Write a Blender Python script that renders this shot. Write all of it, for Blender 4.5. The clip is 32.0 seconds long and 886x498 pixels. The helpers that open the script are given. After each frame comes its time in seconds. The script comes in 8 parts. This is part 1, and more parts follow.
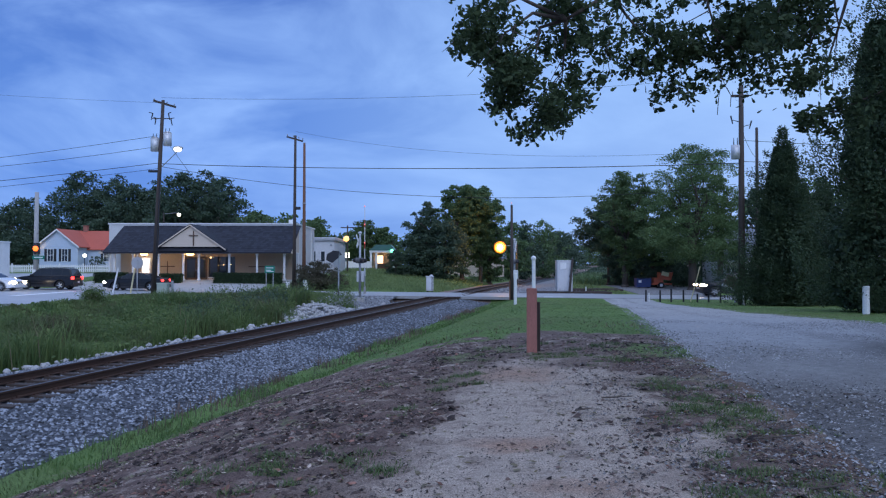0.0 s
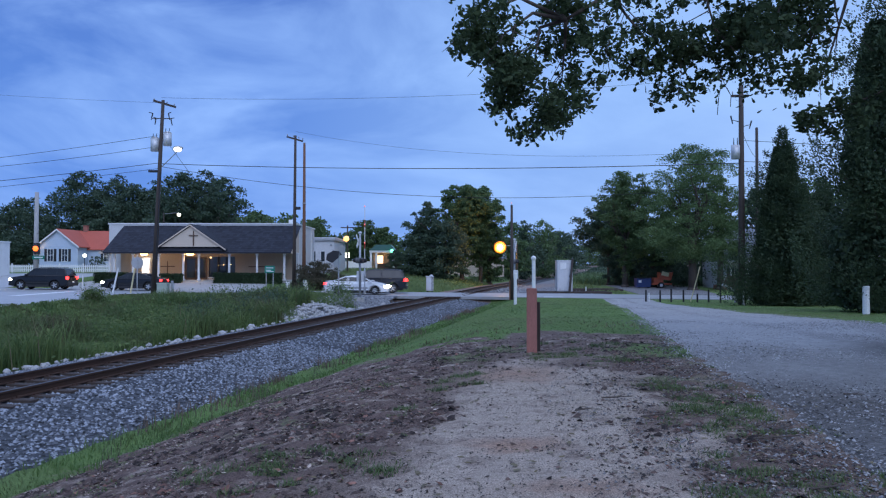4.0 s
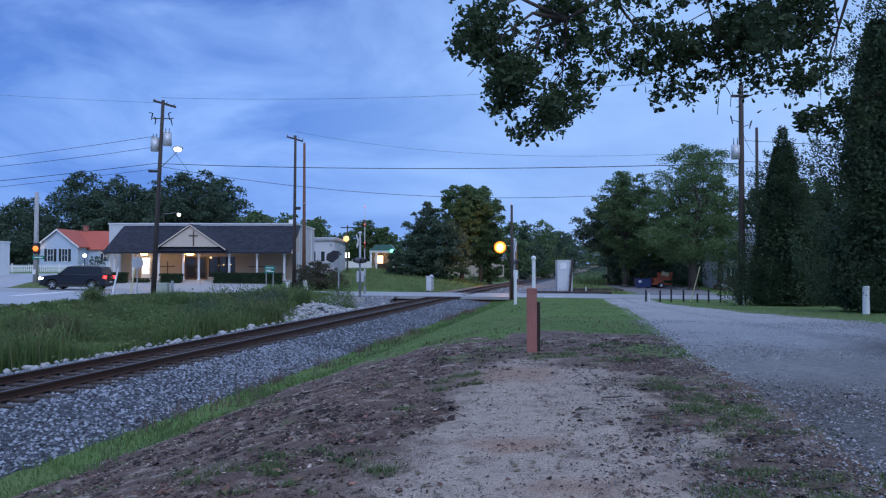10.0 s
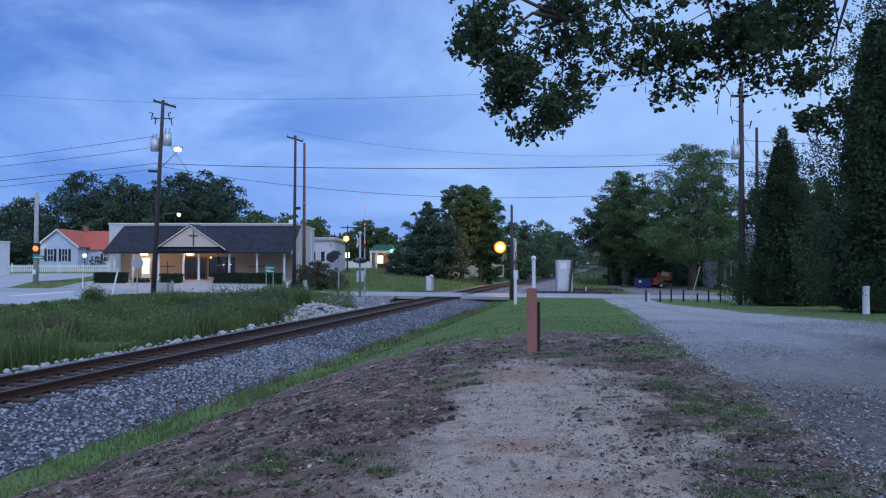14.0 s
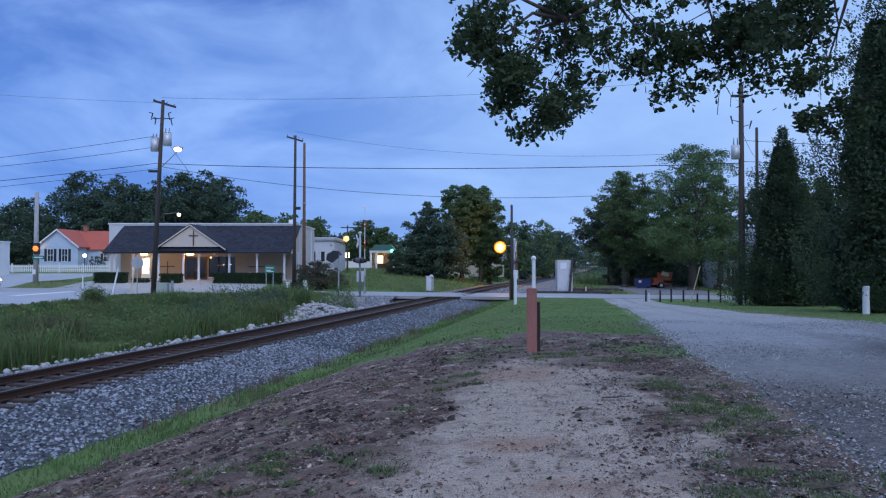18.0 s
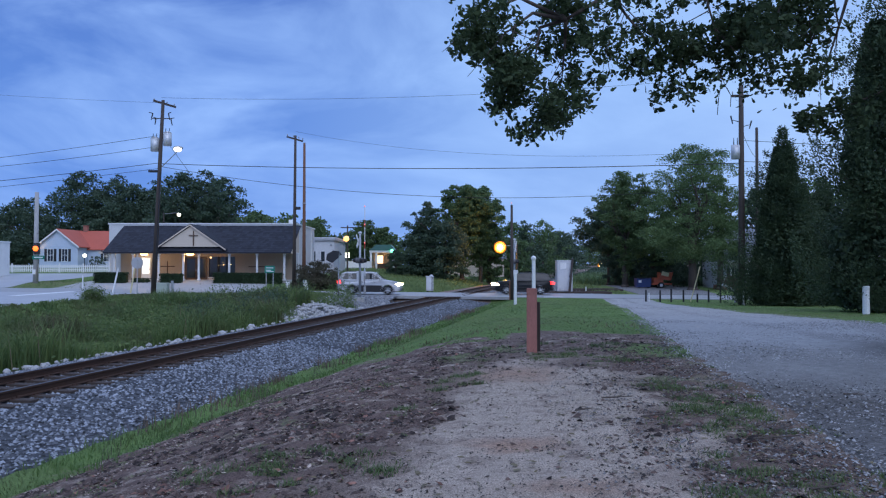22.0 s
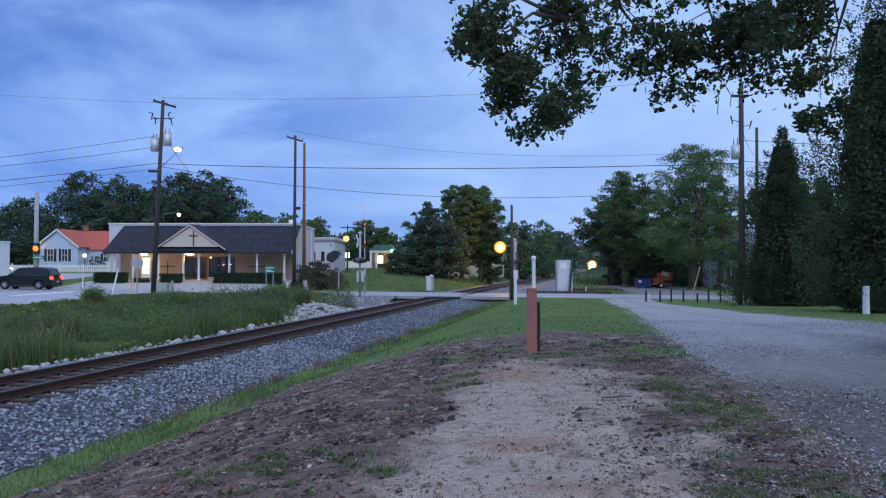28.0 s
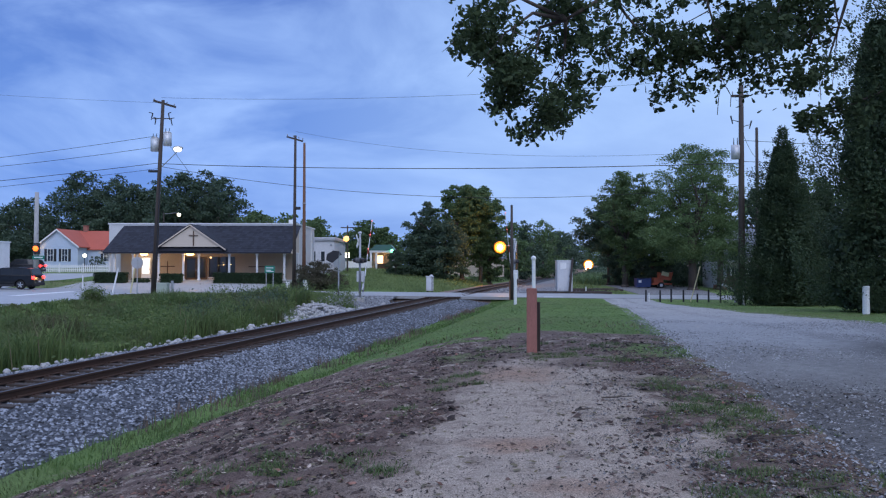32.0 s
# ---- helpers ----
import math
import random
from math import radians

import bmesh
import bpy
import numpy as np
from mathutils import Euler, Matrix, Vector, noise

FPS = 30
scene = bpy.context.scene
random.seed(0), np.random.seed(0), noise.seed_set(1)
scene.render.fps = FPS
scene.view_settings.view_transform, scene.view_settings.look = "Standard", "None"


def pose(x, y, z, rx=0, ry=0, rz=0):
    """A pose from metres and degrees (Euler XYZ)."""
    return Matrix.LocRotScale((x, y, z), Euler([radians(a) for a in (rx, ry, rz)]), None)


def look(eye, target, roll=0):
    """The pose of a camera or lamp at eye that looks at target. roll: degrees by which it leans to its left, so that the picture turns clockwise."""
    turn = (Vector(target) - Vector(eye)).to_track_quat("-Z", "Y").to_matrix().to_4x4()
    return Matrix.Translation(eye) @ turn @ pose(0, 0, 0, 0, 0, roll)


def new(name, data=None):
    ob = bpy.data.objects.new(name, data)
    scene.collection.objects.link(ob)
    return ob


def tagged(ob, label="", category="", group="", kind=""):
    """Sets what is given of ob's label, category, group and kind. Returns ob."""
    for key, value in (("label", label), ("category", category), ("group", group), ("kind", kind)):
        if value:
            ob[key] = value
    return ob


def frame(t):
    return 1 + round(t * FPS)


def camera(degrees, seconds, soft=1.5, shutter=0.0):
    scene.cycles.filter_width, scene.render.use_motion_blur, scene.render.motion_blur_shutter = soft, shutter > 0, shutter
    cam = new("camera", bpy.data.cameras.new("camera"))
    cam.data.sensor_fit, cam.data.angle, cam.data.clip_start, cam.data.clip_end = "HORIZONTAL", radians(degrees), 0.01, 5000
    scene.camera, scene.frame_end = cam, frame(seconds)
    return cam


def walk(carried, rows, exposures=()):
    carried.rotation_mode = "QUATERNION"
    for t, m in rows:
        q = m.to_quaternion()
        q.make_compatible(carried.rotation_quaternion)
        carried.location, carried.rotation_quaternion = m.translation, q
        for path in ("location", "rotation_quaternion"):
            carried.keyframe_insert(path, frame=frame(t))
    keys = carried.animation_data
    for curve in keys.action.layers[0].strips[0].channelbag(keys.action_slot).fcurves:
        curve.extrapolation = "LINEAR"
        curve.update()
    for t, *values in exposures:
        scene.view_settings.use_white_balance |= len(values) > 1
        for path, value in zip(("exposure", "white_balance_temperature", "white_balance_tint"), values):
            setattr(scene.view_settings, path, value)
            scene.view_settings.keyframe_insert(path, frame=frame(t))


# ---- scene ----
cam = camera(60.0, 32.0, soft=1.2, shutter=0.9)
EYE = 1.55
walk(cam, [(0, pose(0, 0, EYE, 91.18)), (32, pose(0, 0, EYE, 91.18))], exposures=[(0, -0.05, 6270, 10), (8, -0.02, 6180, 10), (13, -0.02, 6300, 10), (20, -0.03, 6350, 10), (25, 0.03, 6550, 10), (32, 0.09, 6850, 12)])

# ---- sky and sun: dusk, broken overcast ----
world = bpy.data.worlds.new("dusk_sky")
scene.world = world
world.use_nodes = True
wn, wl = world.node_tree.nodes, world.node_tree.links
wn.clear()


def wnode(kind, **inputs):
    n = wn.new(kind)
    for k, v in inputs.items():
        n.inputs[k].default_value = v
    return n


w_out = wn.new("ShaderNodeOutputWorld")
w_bg = wnode("ShaderNodeBackground", Strength=1.0)
w_co = wn.new("ShaderNodeTexCoord")
w_sep = wn.new("ShaderNodeSeparateXYZ")
wl.new(w_co.outputs["Generated"], w_sep.inputs[0])
w_ramp = wn.new("ShaderNodeValToRGB")
w_ramp.color_ramp.elements[0].position = 0.0
w_ramp.color_ramp.elements[0].color = (0.145, 0.310, 0.78, 1)
w_ramp.color_ramp.elements[1].position = 1.0
w_ramp.color_ramp.elements[1].color = (0.80, 0.95, 1.62, 1)
for p, c in ((0.10, (0.138, 0.300, 0.79, 1)), (0.22, (0.115, 0.259, 0.72, 1)), (0.36, (0.092, 0.20, 0.60, 1)), (0.62, (0.42, 0.60, 0.95, 1))):
    e = w_ramp.color_ramp.elements.new(p)
    e.color = c
wl.new(w_sep.outputs["Z"], w_ramp.inputs[0])
# cloud banks, stretched along the horizon
w_map = wn.new("ShaderNodeMapping")
w_map.inputs["Scale"].default_value = (1.5, 1.5, 4.0)
w_map.inputs["Rotation"].default_value = (0.0, 0.55, 0.3)
wl.new(w_co.outputs["Generated"], w_map.inputs[0])
w_no = wnode("ShaderNodeTexNoise", Scale=2.6, Detail=7.0, Roughness=0.55, Distortion=0.5)
wl.new(w_map.outputs[0], w_no.inputs["Vector"])
w_cl = wn.new("ShaderNodeValToRGB")
w_cl.color_ramp.elements[0].position = 0.40
w_cl.color_ramp.elements[0].color = (0, 0, 0, 1)
w_cl.color_ramp.elements[1].position = 0.74
w_cl.color_ramp.elements[1].color = (0.82, 0.82, 0.82, 1)
wl.new(w_no.outputs["Fac"], w_cl.inputs[0])
w_mix = wn.new("ShaderNodeMixRGB")
w_mix.blend_type = "MIX"
w_mix.inputs[2].default_value = (0.37, 0.595, 1.09, 1)
wl.new(w_cl.outputs[0], w_mix.inputs[0])
wl.new(w_ramp.outputs[0], w_mix.inputs[1])
# the glow of the set sun, to the right of the view
w_dir = wn.new("ShaderNodeVectorMath")
w_dir.operation = "DOT_PRODUCT"
w_dir.inputs[1].default_value = Vector((0.62, 0.76, 0.18)).normalized()
wl.new(w_co.outputs["Generated"], w_dir.inputs[0])
w_mr = wnode("ShaderNodeMapRange")
for i, v in ((1, 0.62), (2, 1.0), (3, 0.0), (4, 0.66)):
    w_mr.inputs[i].default_value = v
wl.new(w_dir.outputs["Value"], w_mr.inputs[0])
w_mix2 = wn.new("ShaderNodeMixRGB")
w_mix2.inputs[2].default_value = (0.44, 0.68, 1.08, 1)
wl.new(w_mr.outputs[0], w_mix2.inputs[0])
wl.new(w_mix.outputs[0], w_mix2.inputs[1])
w_sky = wn.new("ShaderNodeTexSky")
w_sky.sky_type = "NISHITA"
w_sky.sun_disc = False
w_sky.sun_elevation = radians(4)
w_sky.sun_rotation = radians(39)
w_add = wn.new("ShaderNodeMixRGB")
w_add.blend_type = "ADD"
w_add.inputs[0].default_value = 0.004
wl.new(w_mix2.outputs[0], w_add.inputs[1])
wl.new(w_sky.outputs[0], w_add.inputs[2])
wl.new(w_add.outputs[0], w_bg.inputs["Color"])
wl.new(w_bg.outputs[0], w_out.inputs[0])

sun = new("sun", bpy.data.lights.new("sun", "SUN"))
sun.data.energy, sun.data.angle, sun.data.color = 1.35, radians(50), (0.78, 0.83, 1.0)
sun.matrix_basis = look((12, -36, 34), (0, 12, 0))


# ---- materials ----
def tree_of(name):
    m = bpy.data.materials.new(name)
    m.use_nodes = True
    n, l = m.node_tree.nodes, m.node_tree.links
    return m, n, l, n["Principled BSDF"]


def noise_node(n, l, co, scale, detail=4.0, rough=0.55):
    t = n.new("ShaderNodeTexNoise")
    t.inputs["Scale"].default_value, t.inputs["Detail"].default_value, t.inputs["Roughness"].default_value = scale, detail, rough
    l.new(co, t.inputs["Vector"])
    return t.outputs["Fac"]


def mix_col(n, l, fac, a, b, blend="MIX"):
    m = n.new("ShaderNodeMixRGB")
    m.blend_type = blend
    for i, v in ((0, fac), (1, a), (2, b)):
        if isinstance(v, (int, float)):
            m.inputs[i].default_value = v
        elif isinstance(v, tuple):
            m.inputs[i].default_value = (*v[:3], 1)
        else:
            l.new(v, m.inputs[i])
    return m.outputs[0]


def ramp(n, l, src, lo, hi):
    r = n.new("ShaderNodeMapRange")
    r.inputs[1].default_value, r.inputs[2].default_value = lo, hi
    r.clamp = True
    l.new(src, r.inputs[0])
    return r.outputs[0]


def mat(name, c1, c2=None, rough=0.8, metal=0.0, coarse=1.2, fine=25.0, bump=0.15, wear=None, stretch=(1, 1, 1), spec=0.4, island=0.0):
    """A surface of two tones: coarse blotches, fine grain, relief, and wear in a colour of its own."""
    m, n, l, b = tree_of(name)
    c2 = c2 or tuple(v * 0.72 for v in c1)
    tc = n.new("ShaderNodeTexCoord")
    mp = n.new("ShaderNodeMapping")
    mp.inputs["Scale"].default_value = stretch
    l.new(tc.outputs["Object"], mp.inputs[0])
    co = mp.outputs[0]
    big = ramp(n, l, noise_node(n, l, co, coarse, 5), 0.32, 0.68)
    small = noise_node(n, l, co, fine, 3, 0.7)
    col = mix_col(n, l, big, c1, c2)
    tone = ramp(n, l, small, 0.25, 0.75)
    col = mix_col(n, l, 0.45, col, mix_col(n, l, tone, tuple(v * 0.6 for v in c1), tuple(min(1, v * 1.25) for v in c1)))
    if wear:
        w = ramp(n, l, noise_node(n, l, co, coarse * 3.1, 8, 0.7), 0.58, 0.70)
        col = mix_col(n, l, w, col, wear)
    if island:
        g = n.new("ShaderNodeNewGeometry")
        hs = n.new("ShaderNodeHueSaturation")
        mr = n.new("ShaderNodeMapRange")
        mr.inputs[3].default_value, mr.inputs[4].default_value = 1 - island, 1 + island
        l.new(g.outputs["Random Per Island"], mr.inputs[0])
        l.new(mr.outputs[0], hs.inputs["Value"])
        l.new(col, hs.inputs["Color"])
        col = hs.outputs[0]
    l.new(col, b.inputs["Base Color"])
    rr = n.new("ShaderNodeMapRange")
    rr.inputs[3].default_value, rr.inputs[4].default_value = max(0.03, rough - 0.12), min(1, rough + 0.12)
    l.new(small, rr.inputs[0])
    l.new(rr.outputs[0], b.inputs["Roughness"])
    b.inputs["Metallic"].default_value = metal
    b.inputs["Specular IOR Level"].default_value = spec
    if bump:
        bm_ = n.new("ShaderNodeBump")
        bm_.inputs["Strength"].default_value, bm_.inputs["Distance"].default_value = bump, 0.02
        l.new(small, bm_.inputs["Height"])
        l.new(bm_.outputs[0], b.inputs["Normal"])
    return m


def leaf_mat(name, c1, c2, back=0.35, dead=None):
    m, n, l, b = tree_of(name)
    g = n.new("ShaderNodeNewGeometry")
    tc = n.new("ShaderNodeTexCoord")
    big = ramp(n, l, noise_node(n, l, tc.outputs["Object"], 0.45, 4), 0.35, 0.65)
    col = mix_col(n, l, g.outputs["Random Per Island"], c1, c2)
    col = mix_col(n, l, 0.5, col, mix_col(n, l, big, tuple(v * 0.7 for v in c1), c2))
    if dead:
        col = mix_col(n, l, ramp(n, l, noise_node(n, l, tc.outputs["Object"], 0.28, 5, 0.65), 0.50, 0.68), col, dead)
    l.new(col, b.inputs["Base Color"])
    b.inputs["Roughness"].default_value = 0.6
    b.inputs["Specular IOR Level"].default_value = 0.25
    tr = n.new("ShaderNodeBsdfTranslucent")
    l.new(col, tr.inputs["Color"])
    mx = n.new("ShaderNodeMixShader")
    mx.inputs[0].default_value = back
    l.new(b.outputs[0], mx.inputs[1])
    l.new(tr.outputs[0], mx.inputs[2])
    l.new(mx.outputs[0], n["Material Output"].inputs[0])
    return m


def glow(name, col, strength):
    m, n, l, b = tree_of(name)
    b.inputs["Base Color"].default_value = (*[min(1, c) for c in col], 1)
    b.inputs["Emission Color"].default_value = (*col, 1)
    b.inputs["Emission Strength"].default_value = strength
    return m


def glass_mat(name, tint=(0.02, 0.025, 0.03), rough=0.05):
    m, n, l, b = tree_of(name)
    tc = n.new("ShaderNodeTexCoord")
    no = noise_node(n, l, tc.outputs["Object"], 1.5, 3)
    l.new(mix_col(n, l, no, tint, tuple(v * 1.8 for v in tint)), b.inputs["Base Color"])
    b.inputs["Roughness"].default_value = rough
    b.inputs["Specular IOR Level"].default_value = 0.45
    return m


M = {}
M["asphalt"] = mat("worn_asphalt", (0.42, 0.42, 0.42), (0.33, 0.33, 0.335), 0.5, coarse=0.25, fine=40, bump=0.25, wear=(0.27, 0.27, 0.275))
M["road_asphalt"] = mat("road_asphalt", (0.36, 0.355, 0.35), (0.24, 0.24, 0.24), 0.55, coarse=0.5, fine=30, bump=0.3, wear=(0.18, 0.175, 0.17))
M["concrete"] = mat("concrete", (0.42, 0.41, 0.39), (0.34, 0.33, 0.32), 0.85, coarse=0.6, fine=30, wear=(0.2, 0.19, 0.18))
M["road_paint"] = mat("road_paint", (0.85, 0.85, 0.83), (0.72, 0.72, 0.70), 0.6, coarse=2, fine=20)
M["rail_steel"] = mat("rusty_rail_steel", (0.085, 0.045, 0.03), (0.05, 0.03, 0.022), 0.75, metal=0.35, coarse=1.5, fine=30, bump=0.3)
M["rail_head"] = mat("polished_rail_head", (0.15, 0.12, 0.105), (0.10, 0.07, 0.06), 0.38, metal=0.9, coarse=1.0, fine=15, bump=0.05)
M["tie"] = mat("creosoted_wood", (0.075, 0.055, 0.045), (0.04, 0.032, 0.028), 0.9, coarse=1.5, fine=18, bump=0.4, stretch=(1, 8, 8))
M["pole_wood"] = mat("weathered_pole_wood", (0.075, 0.06, 0.052), (0.05, 0.038, 0.033), 0.9, coarse=1.0, fine=12, bump=0.4, stretch=(6, 6, 0.6))
M["pole_brown"] = mat("brown_pole_wood", (0.21, 0.105, 0.065), (0.15, 0.075, 0.05), 0.9, coarse=1.0, fine=12, bump=0.4, stretch=(6, 6, 0.6))
M["post_red"] = mat("faded_red_paint", (0.46, 0.19, 0.145), (0.34, 0.14, 0.105), 0.7, coarse=3, fine=30, bump=0.35, wear=(0.15, 0.07, 0.05), stretch=(3, 3, 0.8))
M["white_paint"] = mat("white_paint", (0.78, 0.78, 0.76), (0.66, 0.66, 0.65), 0.6, coarse=1.2, fine=20, bump=0.06, wear=(0.52, 0.51, 0.48))
M["cream_wall"] = mat("cream_siding", (0.60, 0.51, 0.41), (0.53, 0.45, 0.36), 0.8, coarse=0.6, fine=20, bump=0.1)
M["tan_wall"] = mat("tan_siding", (0.38, 0.305, 0.225), (0.32, 0.255, 0.19), 0.8, coarse=0.6, fine=20, bump=0.1)
M["grey_wall"] = mat("pale_grey_wall", (0.60, 0.60, 0.60), (0.50, 0.50, 0.50), 0.8, coarse=0.5, fine=15, bump=0.1, wear=(0.42, 0.41, 0.40))
M["blue_siding"] = mat("pale_blue_siding", (0.50, 0.58, 0.68), (0.43, 0.51, 0.61), 0.75, coarse=0.6, fine=18, bump=0.1)
M["shingle"] = mat("dark_shingles", (0.026, 0.028, 0.038), (0.016, 0.018, 0.026), 0.9, coarse=1.2, fine=14, bump=0.5, island=0.35)
M["red_roof"] = mat("orange_red_roof", (0.50, 0.115, 0.07), (0.42, 0.095, 0.06), 0.7, coarse=0.8, fine=12, bump=0.2, island=0.12)
M["green_roof"] = mat("green_metal_roof", (0.06, 0.15, 0.13), (0.05, 0.12, 0.11), 0.5, coarse=0.8, fine=12, bump=0.1)
M["slate_roof"] = mat("grey_blue_roof", (0.20, 0.22, 0.25), (0.15, 0.165, 0.19), 0.85, coarse=0.8, fine=14, bump=0.3, island=0.2)
M["brick"] = mat("red_brick", (0.28, 0.12, 0.085), (0.22, 0.09, 0.07), 0.85, coarse=2, fine=25, bump=0.3, island=0.25)
M["steel_grey"] = mat("galvanised_steel", (0.42, 0.43, 0.44), (0.34, 0.35, 0.36), 0.5, metal=0.6, coarse=1.5, fine=25, bump=0.08, wear=(0.28, 0.27, 0.26))
M["alu"] = mat("painted_aluminium", (0.62, 0.63, 0.64), (0.54, 0.55, 0.57), 0.45, metal=0.3, coarse=1.0, fine=18, bump=0.05, wear=(0.42, 0.41, 0.40))
M["dark_metal"] = mat("dark_metal", (0.045, 0.045, 0.05), (0.03, 0.03, 0.034), 0.6, metal=0.5, coarse=2, fine=25, bump=0.1)
M["black"] = mat("black_paint", (0.022, 0.022, 0.024), (0.015, 0.015, 0.017), 0.6, coarse=2, fine=20, bump=0.05)
M["rubber"] = mat("rubber", (0.022, 0.022, 0.022), (0.03, 0.03, 0.03), 0.85, coarse=3, fine=40, bump=0.1)
M["green_box"] = mat("pale_green_enamel", (0.40, 0.45, 0.38), (0.34, 0.39, 0.33), 0.6, coarse=1.5, fine=20, bump=0.05, wear=(0.28, 0.28, 0.24))
M["sign_green"] = mat("green_sign_sheet", (0.015, 0.19, 0.13), (0.012, 0.16, 0.11), 0.5, coarse=1.5, fine=20, bump=0.03)
M["yellow"] = mat("faded_yellow_plastic", (0.62, 0.54, 0.30), (0.54, 0.47, 0.27), 0.6, coarse=2, fine=20, bump=0.03)
M["red_stripe"] = mat("red_reflective_stripe", (0.55, 0.05, 0.045), (0.45, 0.04, 0.04), 0.5, coarse=2, fine=20, bump=0.02)
M["dumpster"] = mat("blue_steel", (0.02, 0.045, 0.16), (0.016, 0.035, 0.12), 0.55, coarse=2, fine=20, bump=0.1, wear=(0.08, 0.05, 0.04))
M["machine_red"] = mat("orange_red_enamel", (0.42, 0.09, 0.04), (0.34, 0.07, 0.035), 0.5, coarse=2, fine=20, bump=0.08, wear=(0.2, 0.09, 0.05))
M["wood_plank"] = mat("brown_planks", (0.11, 0.07, 0.05), (0.08, 0.05, 0.037), 0.85, coarse=2, fine=15, bump=0.3, stretch=(1, 6, 6))
M["bark"] = mat("grey_brown_bark", (0.10, 0.08, 0.065), (0.06, 0.048, 0.04), 0.95, coarse=3, fine=14, bump=0.8, stretch=(3, 3, 0.7))
M["wire"] = mat("cable_sheath", (0.02, 0.02, 0.022), None, 0.7, bump=0)
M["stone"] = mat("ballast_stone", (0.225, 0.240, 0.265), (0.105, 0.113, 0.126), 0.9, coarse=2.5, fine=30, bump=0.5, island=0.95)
M["stone_pale"] = mat("pale_grey_stone", (0.29, 0.295, 0.305), (0.21, 0.215, 0.225), 0.9, coarse=2.5, fine=30, bump=0.5, island=0.7)
M["drive_stone"] = mat("drive_stone", (0.25, 0.245, 0.24), (0.155, 0.152, 0.15), 0.9, coarse=2.5, fine=30, bump=0.4, island=0.95)
M["path_stone"] = mat("trodden_gravel", (0.20, 0.192, 0.185), (0.11, 0.105, 0.10), 0.9, coarse=2.5, fine=30, bump=0.4, island=0.8)
M["drive_pale"] = mat("drive_stone_pale", (0.36, 0.355, 0.345), (0.25, 0.245, 0.24), 0.9, coarse=2.5, fine=30, bump=0.4, island=0.6)
M["bark_red"] = mat("red_bark", (0.21, 0.105, 0.075), (0.12, 0.062, 0.048), 0.95, coarse=3, fine=30, bump=0.4, island=0.7)
M["clod"] = mat("dark_clod", (0.07, 0.048, 0.040), (0.035, 0.026, 0.023), 0.95, coarse=3, fine=30, bump=0.4, island=0.8)
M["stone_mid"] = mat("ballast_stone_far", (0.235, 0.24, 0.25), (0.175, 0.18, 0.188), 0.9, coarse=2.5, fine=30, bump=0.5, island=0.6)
M["pale_stone"] = mat("pale_riprap", (0.38, 0.37, 0.355), (0.25, 0.245, 0.235), 0.9, coarse=2.5, fine=30, bump=0.5, island=0.3)
M["chip_pale"] = mat("pale_litter", (0.40, 0.33, 0.275), (0.27, 0.20, 0.165), 0.95, coarse=3, fine=30, bump=0.3, island=0.6)
M["grain"] = mat("dark_grain", (0.10, 0.082, 0.072), (0.05, 0.042, 0.038), 0.95, coarse=3, fine=30, bump=0.3, island=0.9)
M["chip"] = mat("bark_chip", (0.115, 0.075, 0.060), (0.055, 0.037, 0.031), 0.95, coarse=3, fine=30, bump=0.3, island=0.95)
M["glass"] = glass_mat("dark_window_glass")
M["leaf_oak"] = leaf_mat("oak_leaf", (0.040, 0.068, 0.032), (0.080, 0.118, 0.050), 0.3)
M["leaf_far"] = leaf_mat("broad_leaf", (0.080, 0.136, 0.056), (0.145, 0.21, 0.085), 0.35)
M["leaf_dark"] = leaf_mat("dark_leaf", (0.054, 0.090, 0.060), (0.100, 0.145, 0.086), 0.3)
M["leaf_pale"] = leaf_mat("pale_leaf", (0.100, 0.168, 0.070), (0.175, 0.25, 0.098), 0.4)
M["field"] = leaf_mat("field_grass", (0.13, 0.195, 0.075), (0.25, 0.31, 0.125), 0.45)
M["leaf_cedar"] = leaf_mat("cedar_foliage", (0.036, 0.062, 0.034), (0.076, 0.110, 0.052), 0.26)
M["leaf_hedge"] = leaf_mat("hedge_leaf", (0.022, 0.045, 0.020), (0.040, 0.070, 0.030), 0.15)
M["leaf_bronze"] = leaf_mat("bronze_leaf", (0.070, 0.065, 0.040), (0.100, 0.090, 0.055), 0.2)
M["grass"] = leaf_mat("grass_blade", (0.085, 0.155, 0.046), (0.165, 0.265, 0.080), 0.45, (0.125, 0.150, 0.060))
M["lawn"] = leaf_mat("lawn_blade", (0.120, 0.205, 0.060), (0.225, 0.325, 0.105), 0.5, (0.19, 0.235, 0.09))
M["tuft"] = leaf_mat("tuft_blade", (0.075, 0.135, 0.050), (0.17, 0.22, 0.085), 0.4)
M["weed"] = leaf_mat("tall_weed", (0.080, 0.145, 0.052), (0.215, 0.275, 0.095), 0.45, (0.095, 0.080, 0.045))
M["dead_brush"] = leaf_mat("dead_brush", (0.12, 0.085, 0.068), (0.20, 0.145, 0.11), 0.3)
M["straw"] = leaf_mat("dry_stalk", (0.15, 0.12, 0.07), (0.24, 0.20, 0.11), 0.2)


